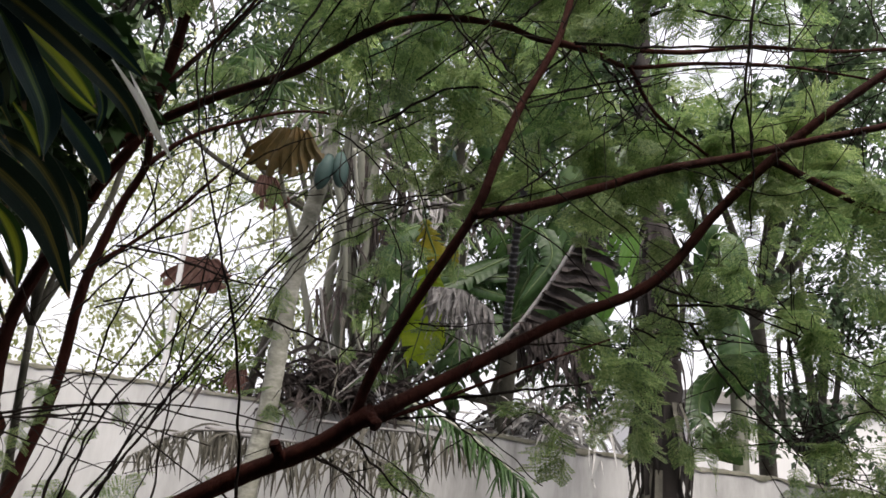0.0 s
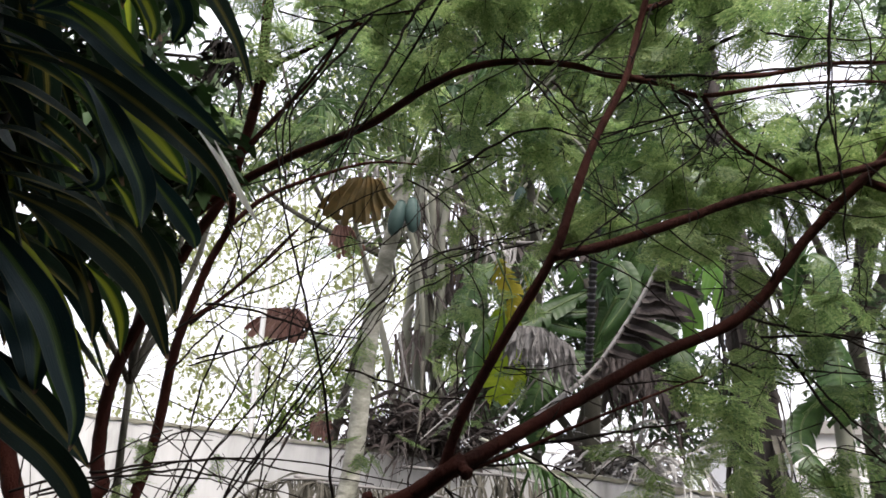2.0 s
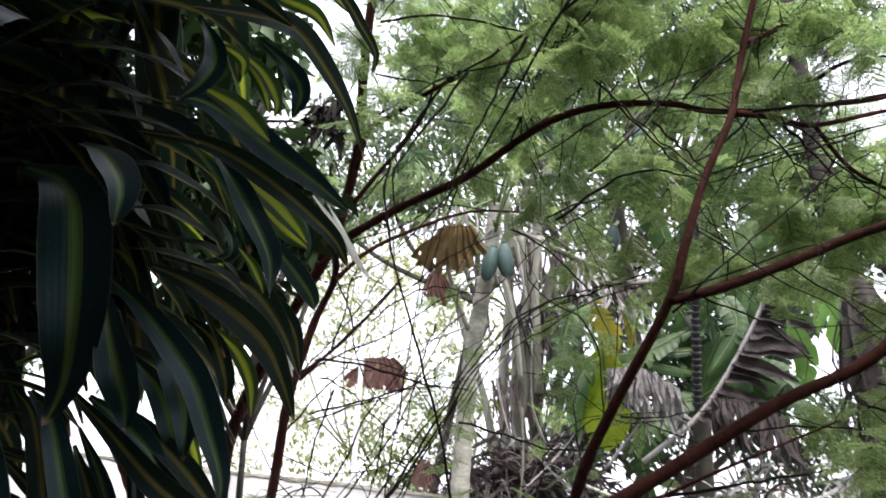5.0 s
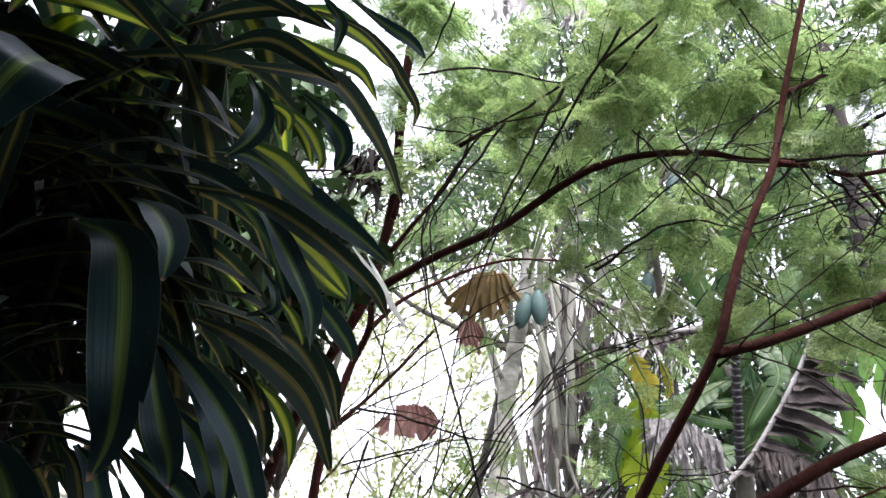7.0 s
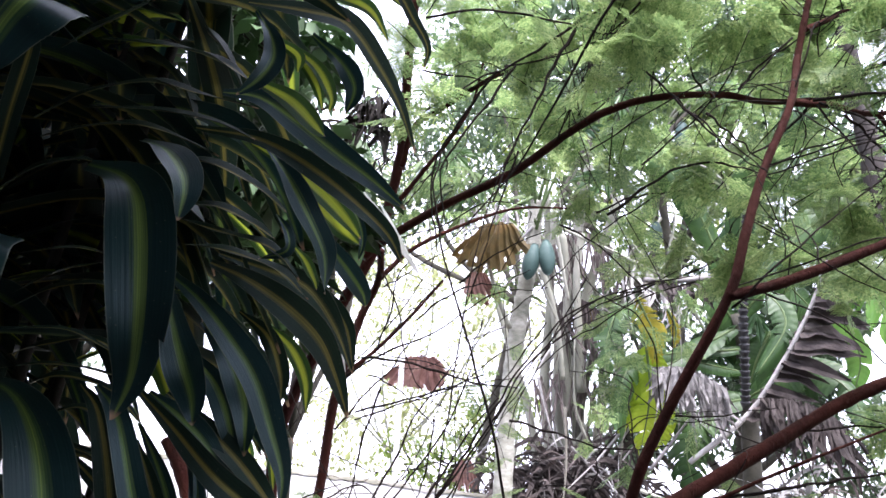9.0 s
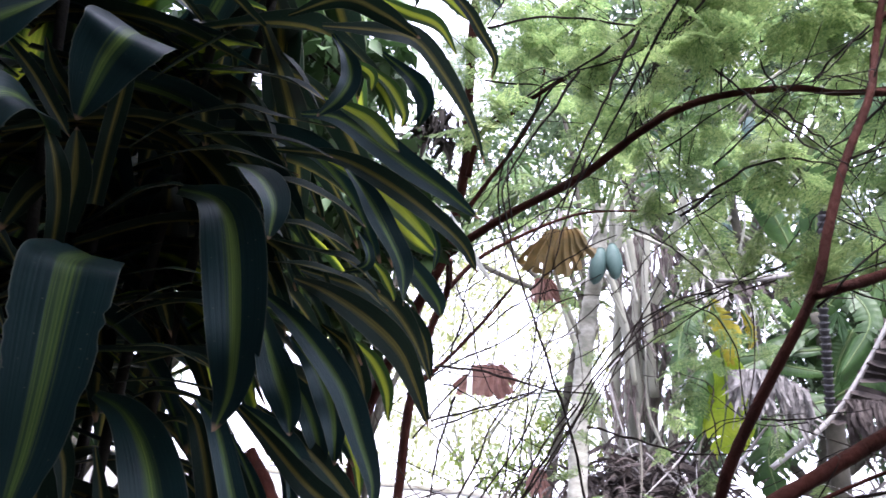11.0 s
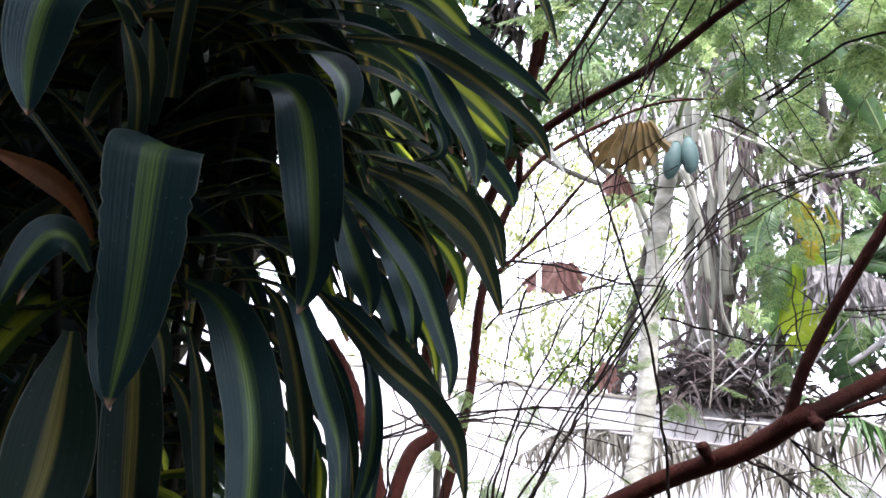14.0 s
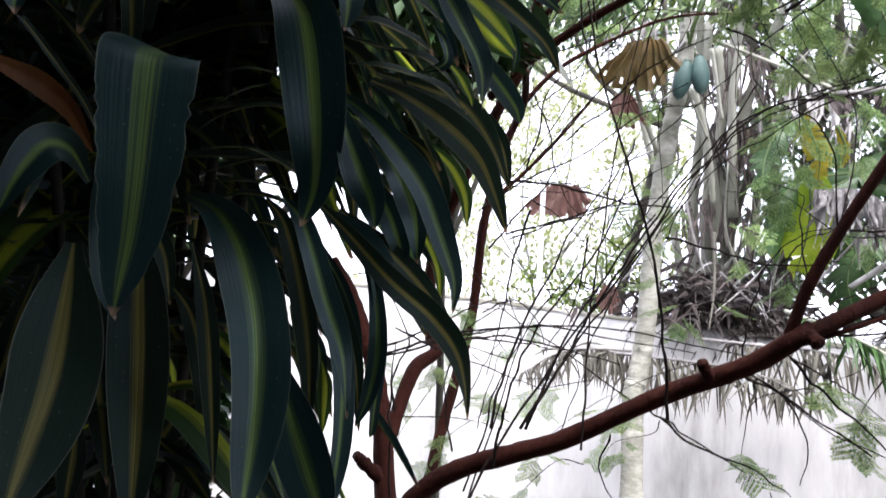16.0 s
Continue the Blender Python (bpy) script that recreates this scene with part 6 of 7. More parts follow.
for k, (a, b, c, size, mat) in enumerate((
    ((-0.004, 4.776, 3.524), (0.258, 4.663, 3.229), (0.485, 4.640, 2.906), 0.26, DARK_LOBED),
    ((-0.005, 4.805, 3.449), (0.143, 4.759, 2.939), (0.251, 4.761, 2.706), 0.24, DARK_LOBED),
    ((-0.023, 4.730, 3.634), (-0.274, 4.638, 3.307), (-0.479, 4.634, 2.944), 0.20, OLIVE),
    ((-0.041, 4.597, 3.922), (0.259, 4.415, 3.821), (0.469, 4.434, 3.499), 0.26, DARK_LOBED),
    ((-0.039, 4.506, 4.094), (0.184, 4.183, 4.242), (0.461, 4.069, 4.198), 0.28, DARK_LOBED),
    ((-0.039, 4.506, 4.094), (-0.261, 4.192, 4.225), (-0.516, 4.141, 4.078), 0.26, DARK_LOBED),
    ((-0.039, 4.469, 4.162), (-0.036, 4.104, 4.372), (-0.105, 3.879, 4.516), 0.28, DARK_LOBED),
    ((-0.039, 4.488, 4.128), (0.416, 4.286, 4.426), (0.862, 4.195, 4.175), 0.28, DARK_LOBED),
)):
    part("leaf_stalk", tube([a, b, c], 0.012, 0.006, 6, 6, 0.03, seed=k), STEM_GREY, papaya2)
    part("leaf", palmate(c, (0.3 * (-1) ** k, -0.7, 0.6), size, 0.5, 9, 30 + k), mat, papaya2, smooth=False)


# ---- dead hanging leaves ----
def dead_leaf(stalk, hinge, length, width, lean, seed):
    ob = thing("dead_leaf", hinge, "dead red-brown leaf hanging crumpled from its stalk", "leaf", "dead leaves")
    part("blade", fan(hinge, length, width, lean, 8, seed, (0.2, -1, 0.1)), DEAD, ob, smooth=False)
    part("leaf_stalk", tube(stalk, 0.008, 0.005, 5, 5, 0.05), DRY, ob)


dead_leaf([(-0.739, 3.794, 3.250), (-0.908, 3.777, 3.070), (-1.070, 3.727, 2.944)], (-1.070, 3.727, 2.944), 0.21, 0.18, 0.25, 1)
dead_leaf([(-1.027, 4.675, 2.904), (-1.426, 4.911, 2.845), (-1.847, 5.092, 2.769)], (-1.847, 5.092, 2.769), 0.30, 0.46, -0.12, 2)
dead_leaf([(-0.957, 4.237, 2.299), (-1.210, 4.621, 2.065), (-1.382, 4.789, 1.985)], (-1.382, 4.788, 1.996), 0.20, 0.15, 0.0, 4)

pole = thing("pole", on_ground((-1.951, 4.989, 2.693)), "thin white painted pole behind the wall", "pole")
px, py = pole.location.x, pole.location.y
part("post", tube([(px, py, 0), (px, py, 1.8), (px, py, 3.2)], 0.022, 0.020, 10, 3), POLE, pole)
part("cap", tube([(px, py, 3.2), (px, py, 3.22)], 0.03, 0.02, 10, 2), POLE, pole)


# ---- banana plants behind the wall ----
def blade(nodes, width, tears, seed, out=(0, -1, 0.3), droop=0.15):
    """A banana leaf: two halves of the blade torn into strips along the side veins."""
    rng = np.random.default_rng(seed)
    n = 44
    p = spline(nodes, n)
    t = np.gradient(p, axis=0)
    t /= np.linalg.norm(t, axis=1)[:, None]
    side = np.cross(t, np.array(out, float))
    side /= np.linalg.norm(side, axis=1)[:, None]
    up = np.cross(side, t)
    u = np.linspace(0, 1, n)
    prof = np.clip(np.sin(np.pi * np.clip(u * 0.94 + 0.05, 0, 1)) ** 0.55, 0.05, 1)
    v, f = [], []
    for s in (-1, 1):
        bend, reach, slant = 0.0, 1.0, 0.10
        for i in range(n - 1):
            torn = rng.uniform() < 0.10 + tears
            if torn:
                bend, reach, slant = rng.uniform(-1.0, 0.3), rng.uniform(0.78, 1.05), rng.uniform(0.04, 0.2)
            row = []
            for q in (i, i + 1):
                w = width * 0.5 * prof[q]
                gap = 0.35 if (torn and q == i) else 0
                for c in (0.0, 0.35, 0.7, 1.0 - gap):
                    z = (0.12 * c - droop * c * c + bend * 0.35 * c * c + 0.012 * (q % 2) * c) * width
                    v.append(p[q] + t[q] * (slant * c * width) + side[q] * s * w * c * reach + up[q] * z + np.array((0, 0, -abs(bend) * 0.2 * c * c * width)))
                    row.append(len(v) - 1)
            for j in range(3):
                f.append((row[j], row[j + 1], row[j + 5], row[j + 4]))
    return np.array(v), f


def banana_leaf(parent, nodes, width, mat, tears, seed, label="", out=(0, -1, 0.3)):
    leaf = part("leaf", blade(nodes, width, tears, seed, out), mat, parent, label)
    leaf_rib = tube(nodes, 0.009, 0.003, 6, 6, 0.02)
    part("midrib", leaf_rib, RIB_GREEN, leaf)


def strips(nodes, hang, width, count, seed, lean=0.0, sway=0.15):
    """Dry leaf strips that hang down from along a rib."""
    rng = np.random.default_rng(seed)
    p = spline(nodes, 60)
    geos = []
    for i in range(count):
        a = p[int(rng.integers(0, 60))]
        ln = hang * rng.uniform(0.55, 1.1)
        d = np.array((lean + rng.normal(0, sway), rng.normal(0, sway), -1.0))
        mid = a + d * ln * 0.5 + rng.normal(0, 0.02, 3)
        end = a + d * ln + rng.normal(0, 0.04, 3)
        geos.append(strap([a, mid, end], width * rng.uniform(0.25, 1.0), (rng.uniform(-0.5, 0.5), -1, 0), rng.uniform(-0.8, 0.8), 8, 2, rng.uniform(-1.5, 1.5), 0.4, i, 0.7, 0.35)[:2])
    return merge(geos)


banana = thing("banana_plant", on_ground((0.396, 4.939, 2.211)), "banana plant with broad green leaves, some yellow, some dried", "plant", "banana plants")
bx, by = banana.location.x, banana.location.y
part("pseudostem", tube([(bx, by, 0), (bx - 0.03, by, 1.2), (0.410, 4.807, 2.415), (0.373, 4.601, 2.895)], 0.075, 0.04, 12, 8, 0.04), BARK_DARK, banana)
banana_leaf(banana, [(0.388, 4.654, 2.683), (-0.187, 4.482, 2.603), (-0.340, 4.410, 2.408), (-0.359, 4.395, 2.163)], 0.16, BANANA, 0.05, 2)
banana_leaf(banana, [(0.383, 4.620, 2.825), (0.098, 4.573, 2.662), (-0.117, 4.498, 2.534), (-0.365, 4.494, 2.494)], 0.18, BANANA, 0.05, 5)
banana_leaf(banana, [(0.373, 4.611, 2.860), (0.522, 4.460, 2.967), (0.608, 4.401, 2.768), (0.427, 4.385, 2.482)], 0.16, BANANA, 0.06, 6)
banana_leaf(banana, [(0.374, 4.581, 2.966), (0.464, 4.345, 3.579), (0.652, 4.080, 3.835), (0.855, 3.883, 3.906)], 0.22, BANANA, 0.05, 7)
banana_leaf(banana, [(0.374, 4.581, 2.966), (0.178, 4.391, 3.526), (-0.039, 4.251, 3.830), (-0.258, 4.209, 3.897)], 0.22, BANANA, 0.06, 8)
banana_leaf(banana, [(0.374, 4.581, 2.966), (0.843, 4.571, 3.428), (1.296, 4.629, 3.565), (1.589, 4.743, 3.324)], 0.24, BANANA, 0.06, 9)
banana_leaf(banana, [(0.401, 4.709, 2.399), (0.650, 4.555, 2.518), (0.858, 4.433, 2.428), (0.950, 4.353, 2.154)], 0.26, BANANA, 0.08, 10)
banana_leaf(banana, [(0.401, 4.709, 2.399), (0.165, 4.637, 2.311), (0.021, 4.567, 2.090), (0.052, 4.587, 1.822)], 0.26, BANANA, 0.08, 11)
banana_leaf(banana, [(-0.237, 4.350, 2.906), (-0.337, 4.265, 2.820), (-0.392, 4.247, 2.672), (-0.408, 4.231, 2.511)], 0.19, BANANA, 0.1, 14)
banana_leaf(banana, [(-0.175, 4.365, 2.654), (-0.167, 4.456, 2.434), (-0.190, 4.512, 2.276), (-0.235, 4.569, 2.101)], 0.311, BANANA_LIT, 0.05, 101, "yellow-green leaf, backlight put into its colour")
banana_leaf(banana, [(-0.134, 4.473, 2.556), (-0.264, 4.470, 2.465), (-0.339, 4.503, 2.325), (-0.363, 4.560, 2.165)], 0.144, BANANA_LIT, 0.05, 102, "yellow-green leaf, backlight put into its colour")
banana_leaf(banana, [(0.147, 4.475, 3.045), (0.285, 4.559, 2.944), (0.381, 4.654, 2.779), (0.444, 4.736, 2.626)], 0.266, BANANA, 0.05, 103)
banana_leaf(banana, [(0.559, 4.649, 2.790), (0.473, 4.682, 2.642), (0.415, 4.730, 2.478), (0.375, 4.763, 2.364)], 0.221, BANANA, 0.05, 104)
banana_leaf(banana, [(0.874, 4.671, 3.257), (1.087, 4.779, 3.152), (1.277, 4.914, 2.962), (1.411, 5.065, 2.689)], 0.354, BANANA_BRIGHT, 0.05, 105, "green leaf brightened in colour as if lit from behind")
banana_leaf(banana, [(0.899, 4.731, 3.127), (1.003, 4.847, 2.918), (1.097, 4.967, 2.691), (1.048, 5.039, 2.475)], 0.156, BANANA_BRIGHT, 0.05, 106, "green leaf brightened in colour as if lit from behind")
banana_leaf(banana, [(-0.027, 4.554, 2.299), (0.050, 4.620, 2.192), (0.082, 4.668, 2.099), (0.037, 4.690, 2.009)], 0.183, BANANA, 0.05, 107)
banana_leaf(banana, [(0.018, 4.550, 2.622), (0.197, 4.621, 2.581), (0.400, 4.697, 2.548)], 0.104, BANANA, 0.05, 108)
banana_leaf(banana, [(0.630, 4.639, 3.148), (0.748, 4.720, 3.038), (0.884, 4.819, 2.896)], 0.269, BANANA, 0.05, 109)
banana_leaf(banana, [(-0.210, 4.197, 2.904), (-0.163, 4.255, 2.798), (-0.122, 4.307, 2.700), (-0.131, 4.358, 2.566)], 0.160, YELLOW, 0.3, 110, "yellowing leaf")
banana_leaf(banana, [(-0.042, 4.221, 2.835), (-0.002, 4.276, 2.729), (-0.018, 4.311, 2.630)], 0.059, YELLOW, 0.3, 111, "yellowing leaf")
# the dried leaf with its pale rib, and another that hangs in strips


def shreds(nodes, reach, width, count, seed):
    """Torn, folded flaps of a dried blade that stand off one side of its rib."""
    rng = np.random.default_rng(seed)
    p = spline(nodes, count)
    geos = []
    for i in range(count):
        d = np.array((1.0, rng.normal(-0.1, 0.15), -0.18 - 0.28 * i / count + rng.normal(0, 0.13)))
        d *= reach * rng.uniform(0.6, 1.1) * (0.6 + 0.4 * math.sin(math.pi * (i + 1) / count)) / np.linalg.norm(d)
        bow = np.array((0, 0, rng.uniform(0.0, 0.05)))
        geos.append(strap([p[i], p[i] + d * 0.5 + bow, p[i] + d], width * rng.uniform(0.5, 1.15), (rng.uniform(-0.3, 0.3), -1, rng.uniform(-0.2, 0.9)), rng.uniform(0.2, 1.1), 9, 4, rng.uniform(-0.5, 0.5), 0.2, i, 1.0, 0.06)[:2])
    return merge(geos)


DRIED_RIB = [(0.826, 4.173, 3.064), (0.714, 4.271, 2.803), (0.560, 4.359, 2.537), (0.349, 4.437, 2.250), (0.025, 4.469, 1.991)]
dried = part("dried_leaf", shreds(DRIED_RIB[:4], 0.36, 0.11, 18, 5), DRY_DARK, banana, "dried purple-brown leaf in shreds", smooth=False)
part("midrib", tube(DRIED_RIB, 0.012, 0.016, 7, 8, 0.03), BLEACHED, dried)
part("dead_stalk", tube([(-0.160, 3.877, 2.903), (0.048, 3.938, 2.912), (0.228, 3.982, 2.940), (0.379, 4.015, 2.975)], 0.013, 0.017, 7, 6, 0.05), DRY, banana, "grey dead leaf stalk")
part("dried_leaf", strips([(-0.102, 3.920, 2.897), (0.078, 3.970, 2.911), (0.320, 4.026, 2.956)], 0.16, 0.05, 26, 16, 0.1, 0.3), DRY_DARK, banana, "dried leaf in shreds", smooth=False)
part("dried_leaf", strips([(-0.148, 4.347, 2.520), (0.056, 4.351, 2.506), (0.256, 4.365, 2.391)], 0.30, 0.045, 80, 6, 0.05, 0.08), DRY, banana, "grey dried leaf hanging in strips", smooth=False)
part("dried_leaf", strips([(0.414, 4.311, 2.333), (0.634, 4.289, 2.301), (0.812, 4.276, 2.173)], 0.34, 0.05, 60, 7, 0.2, 0.2), DRY_DARK, banana, "dried leaf in shreds", smooth=False)


def ringed_stalk():
    nodes = [(0.387, 3.749, 3.225), (0.359, 3.841, 2.974), (0.336, 3.935, 2.723), (0.328, 4.033, 2.473), (0.318, 4.123, 2.242)]
    stalk = part("fruit_stalk", tube(nodes, 0.019, 0.017, 10, 8, 0.0), STALK_PALE, banana, "dark hanging stalk with raised rings")
    p = spline(nodes, 120)
    t = frames_along(p)[0]
    for i in range(4, 118, 4):
        part("ring", tube([p[i] - t[i] * 0.013, p[i] - t[i] * 0.004, p[i] + t[i] * 0.013], 0.029, 0.020, 10, 2), STALK, stalk)


ringed_stalk()

# clump of stems wrapped in dry leaves, standing on a heap of dead sheaths
clump = thing("banana_plant", on_ground((-0.701, 4.942, 1.715)), "clump of grey-green stems wrapped in dry hanging leaves", "plant", "banana plants")
cx, cy = clump.location.x, clump.location.y
for k, (a, b, c, d, r) in enumerate((
    ((-0.737, 4.885, 1.782), (-0.749, 4.755, 2.487), (-0.642, 4.587, 3.179), (-0.474, 4.311, 3.863), 0.055),
    ((-0.642, 4.946, 1.788), (-0.643, 4.867, 2.504), (-0.568, 4.747, 3.034), (-0.302, 4.511, 3.703), 0.05),
    ((-0.831, 4.923, 1.779), (-0.859, 4.839, 2.506), (-0.798, 4.717, 3.045), (-0.731, 4.497, 3.652), 0.04),
    ((-0.565, 5.053, 1.796), (-0.505, 5.003, 2.376), (-0.437, 4.923, 2.806), (-0.163, 4.748, 3.405), 0.035),
    ((-0.936, 5.008, 1.778), (-0.992, 4.943, 2.373), (-1.118, 4.828, 2.824), (-1.205, 4.700, 3.195), 0.03),
    ((-0.635, 5.147, 1.797), (-0.724, 5.009, 2.765), (-0.826, 4.872, 3.212), (-0.800, 4.623, 3.839), 0.04),
    ((-0.764, 4.781, 1.776), (-0.589, 4.767, 2.199), (-0.384, 4.734, 2.508), (-0.254, 4.713, 2.640), 0.02),
)):
    part("pseudostem", tube([(a[0], a[1], 0), a, b, c, d], r * 1.2, r * 0.55, 9, 8, 0.06, seed=k), STEM_GREY, clump)
for k, (nodes, hang, w, count) in enumerate((
    ([(-0.774, 4.412, 3.320), (-0.556, 4.394, 3.432), (-0.285, 4.483, 3.249)], 0.46, 0.05, 60),
    ([(-0.739, 4.484, 2.972), (-0.576, 4.495, 2.997), (-0.453, 4.527, 2.924)], 0.5, 0.045, 70),
    ([(-0.901, 4.627, 2.505), (-0.693, 4.594, 2.563), (-0.477, 4.685, 2.467)], 0.45, 0.04, 60),
    ([(-0.341, 4.384, 3.221), (-0.137, 4.418, 3.139), (0.057, 4.461, 2.997)], 0.40, 0.05, 36),
    ([(-1.324, 4.135, 3.438), (-1.113, 4.136, 3.557), (-0.827, 4.229, 3.478)], 0.25, 0.05, 30),
)):
    part("dry_leaf", strips(nodes, hang, w * 0.5, round(count * (0.6 if k < 2 else 0.55)), 40 + k, 0.05, 0.14), DRY_DARK if k < 3 else DRY, clump, smooth=False)

# pale upright leaf stalks in the middle of the clump, and two that reach across
def clump_stalk(r, *nodes, mat=STEM_GREY):
    part("leaf_stalk", tube(nodes, r, r * 0.75, 8, 8, 0.08, seed=len(nodes)), mat, clump)


clump_stalk(0.025, (-0.669, 4.949, 1.706), (-0.636, 4.793, 2.174), (-0.580, 4.712, 2.437), (-0.494, 4.624, 2.738), mat=BARK_DARK)
clump_stalk(0.029, (-0.685, 4.695, 2.277), (-0.671, 4.531, 2.758), (-0.642, 4.420, 3.091), (-0.653, 4.316, 3.387))
clump_stalk(0.029, (-0.588, 4.610, 2.419), (-0.585, 4.464, 2.840), (-0.577, 4.370, 3.114), (-0.532, 4.290, 3.371))
clump_stalk(0.021, (-0.787, 4.267, 3.146), (-0.736, 4.345, 2.948), (-0.704, 4.426, 2.732), (-0.693, 4.516, 2.479))
clump_stalk(0.013, (-0.667, 4.125, 3.310), (-0.642, 4.203, 3.099), (-0.619, 4.268, 2.923))
clump_stalk(0.011, (-0.044, 4.132, 3.000), (-0.304, 4.040, 3.127), (-0.478, 3.981, 3.206), (-0.617, 3.933, 3.270))
clump_stalk(0.014, (0.185, 4.173, 3.003), (-0.027, 4.141, 2.983), (-0.168, 4.125, 2.954), mat=BARK_DARK)
clump_stalk(0.018, (-0.756, 4.618, 2.460), (-0.739, 4.531, 2.719), (-0.760, 4.432, 2.995))


def stalks():
    """Thin dead leaf stalks that lean every way among the stems."""
    rng = np.random.default_rng(77)
    low, high = np.array((-0.986, 4.689, 1.903)), np.array((0.025, 4.481, 3.526))
    for i in range(64):
        a = low + (high - low) * rng.uniform(0, 1, 3) + np.array((0, rng.uniform(-0.1, 0.3), 0))
        d = np.array((rng.normal(0, 0.45), rng.normal(0, 0.2), rng.choice((-1, 1)) * rng.uniform(0.3, 1)))
        d *= rng.uniform(0.25, 0.75) / np.linalg.norm(d)
        part("dead_stalk", tube([a, a + d * 0.5 + rng.normal(0, 0.03, 3), a + d], rng.uniform(0.005, 0.013), 0.004, 5, 5, 0.08), (DRY, STEM_GREY, BARK_DARK)[i % 3], clump)


stalks()


def heap(name, centre, radii, count, seed, mat, label, size=1.0, broad=1.0):
    """A heap of dead sheaths and strips lying every way."""
    rng = np.random.default_rng(seed)
    geos = []
    for i in range(count):
        q = rng.normal(0, 0.5, 3) * np.array(radii)
        a = np.array(centre) + q
        d = rng.normal(0, 1, 3) * np.array((1, 0.7, 0.55))
        d /= np.linalg.norm(d)
        ln = rng.uniform(0.12, 0.34) * size
        b = a + d * ln * 0.5 + np.array((0, 0, 0.03))
        c = a + d * ln - np.array((0, 0, rng.uniform(0, 0.14) * size))
        geos.append(strap([a, b, c], rng.uniform(0.004, 0.022) * broad, rng.normal(0, 1, 3), rng.uniform(-0.6, 0.8), 7, 2, rng.uniform(-1, 1), 0.3, i, 0.6, 0.4)[:2])
    ob = link_mesh(name, merge(geos)[0], merge(geos)[1], mat, smooth=False)
    return tagged(ob, label, "dead leaves", kind="stuff")


heap("dead_leaf_heap", (-0.680, 4.655, 1.876), (0.45, 0.12, 0.17), 520, 8, DRY_DARK, "heap of dry grey-brown leaf sheaths on the wall", 1.1, 1.6)
heap("dead_leaf_heap", (-0.612, 4.621, 1.909), (0.42, 0.10, 0.15), 34, 18, DRY, "loose pale dry leaf strips on the heap")
heap("dead_leaf_heap", (0.651, 4.900, 1.707), (0.40, 0.10, 0.13), 190, 9, BLEACHED, "heap of bleached pale leaf sheaths on the wall", 1.5, 1.7)
heap("dead_leaf_heap", (0.542, 4.956, 1.742), (0.34, 0.05, 0.10), 140, 29, DRY_DARK, "heap of dark rotting leaf sheaths behind the wall", 1.2, 1.4)
heap("dead_leaf_heap", (-0.811, 4.876, 1.743), (0.6, 0.12, 0.25), 420, 10, PALM_BARK, "heap of dark rotting leaf sheaths behind the wall")


heap("dead_leaf_tangle", (-0.879, 1.731, 2.734), (0.06, 0.03, 0.06), 60, 28, PALM_BARK, "dark tangle of dead curled leaves caught on a limb", 0.35)


# ---- dry palm fronds that hang over the wall ----
def frond(nodes, leaflet, width, count, mat, rib_mat, label, seed, droop=0.9, sway=0.2):
    """A palm frond: a rib with two rows of narrow leaflets."""
    rng = np.random.default_rng(seed)
    ob = thing("palm_frond", nodes[0], label, "palm frond", "palm fronds")
    part("rib", tube(nodes, 0.011, 0.003, 6, 8, 0.05), rib_mat, ob)
    p = spline(nodes, count + 6)
    t, a, b = frames_along(p)
    for i in range(5, count + 6):
        u = i / (count + 6)
        for s in (-1, 1):
            ln = leaflet * (0.5 + 0.7 * math.sin(math.pi * u)) * rng.uniform(0.75, 1.1)
            d = (t[i] * 0.5 + a[i] * s * 0.8) * (1 - droop) + np.array((0, 0, -1.0)) * droop + rng.normal(0, sway, 3)
            d /= np.linalg.norm(d)
            mid = p[i] + d * ln * 0.5 + np.array((0, 0, 0.02))
            end = p[i] + d * ln - np.array((0, 0, 0.05 * ln))
            part("leaflet", strap([p[i], mid, end], width * rng.uniform(0.7, 1.2), (0.2 * s, -0.8, 0.5), rng.uniform(-0.5, 0.6), 6, 2, rng.uniform(-0.8, 0.8), 0.2, i, 0.6, 0.4)[:2], mat, ob, smooth=False)


frond([(-1.335, 4.155, 1.590), (-1.138, 4.155, 1.555), (-0.832, 4.166, 1.541), (-0.466, 4.211, 1.507), (-0.153, 4.220, 1.385)], 0.27, 0.016, 64, BARK_DARK, DRY, "dry grey palm frond draped over the wall", 1, 0.9, 0.36)
frond([(-1.089, 4.218, 1.574), (-1.260, 4.124, 1.575), (-1.472, 4.059, 1.540), (-1.665, 3.987, 1.410)], 0.20, 0.014, 40, BARK_DARK, DRY, "dry dark palm frond draped over the wall", 2, 0.88, 0.35)
frond([(-0.749, 4.335, 1.666), (-0.344, 4.286, 1.646), (-0.079, 4.199, 1.632), (0.213, 4.194, 1.560)], 0.24, 0.016, 30, BARK_DARK, DRY, "dry palm frond hanging in front of the wall", 3, 0.9, 0.25)
frond([(-0.281, 4.084, 1.831), (0.041, 3.899, 1.695), (0.309, 3.787, 1.517), (0.511, 3.755, 1.318)], 0.20, 0.016, 44, BANANA, STEM_GREY, "green palm frond drooping before the wall", 4, 0.5)
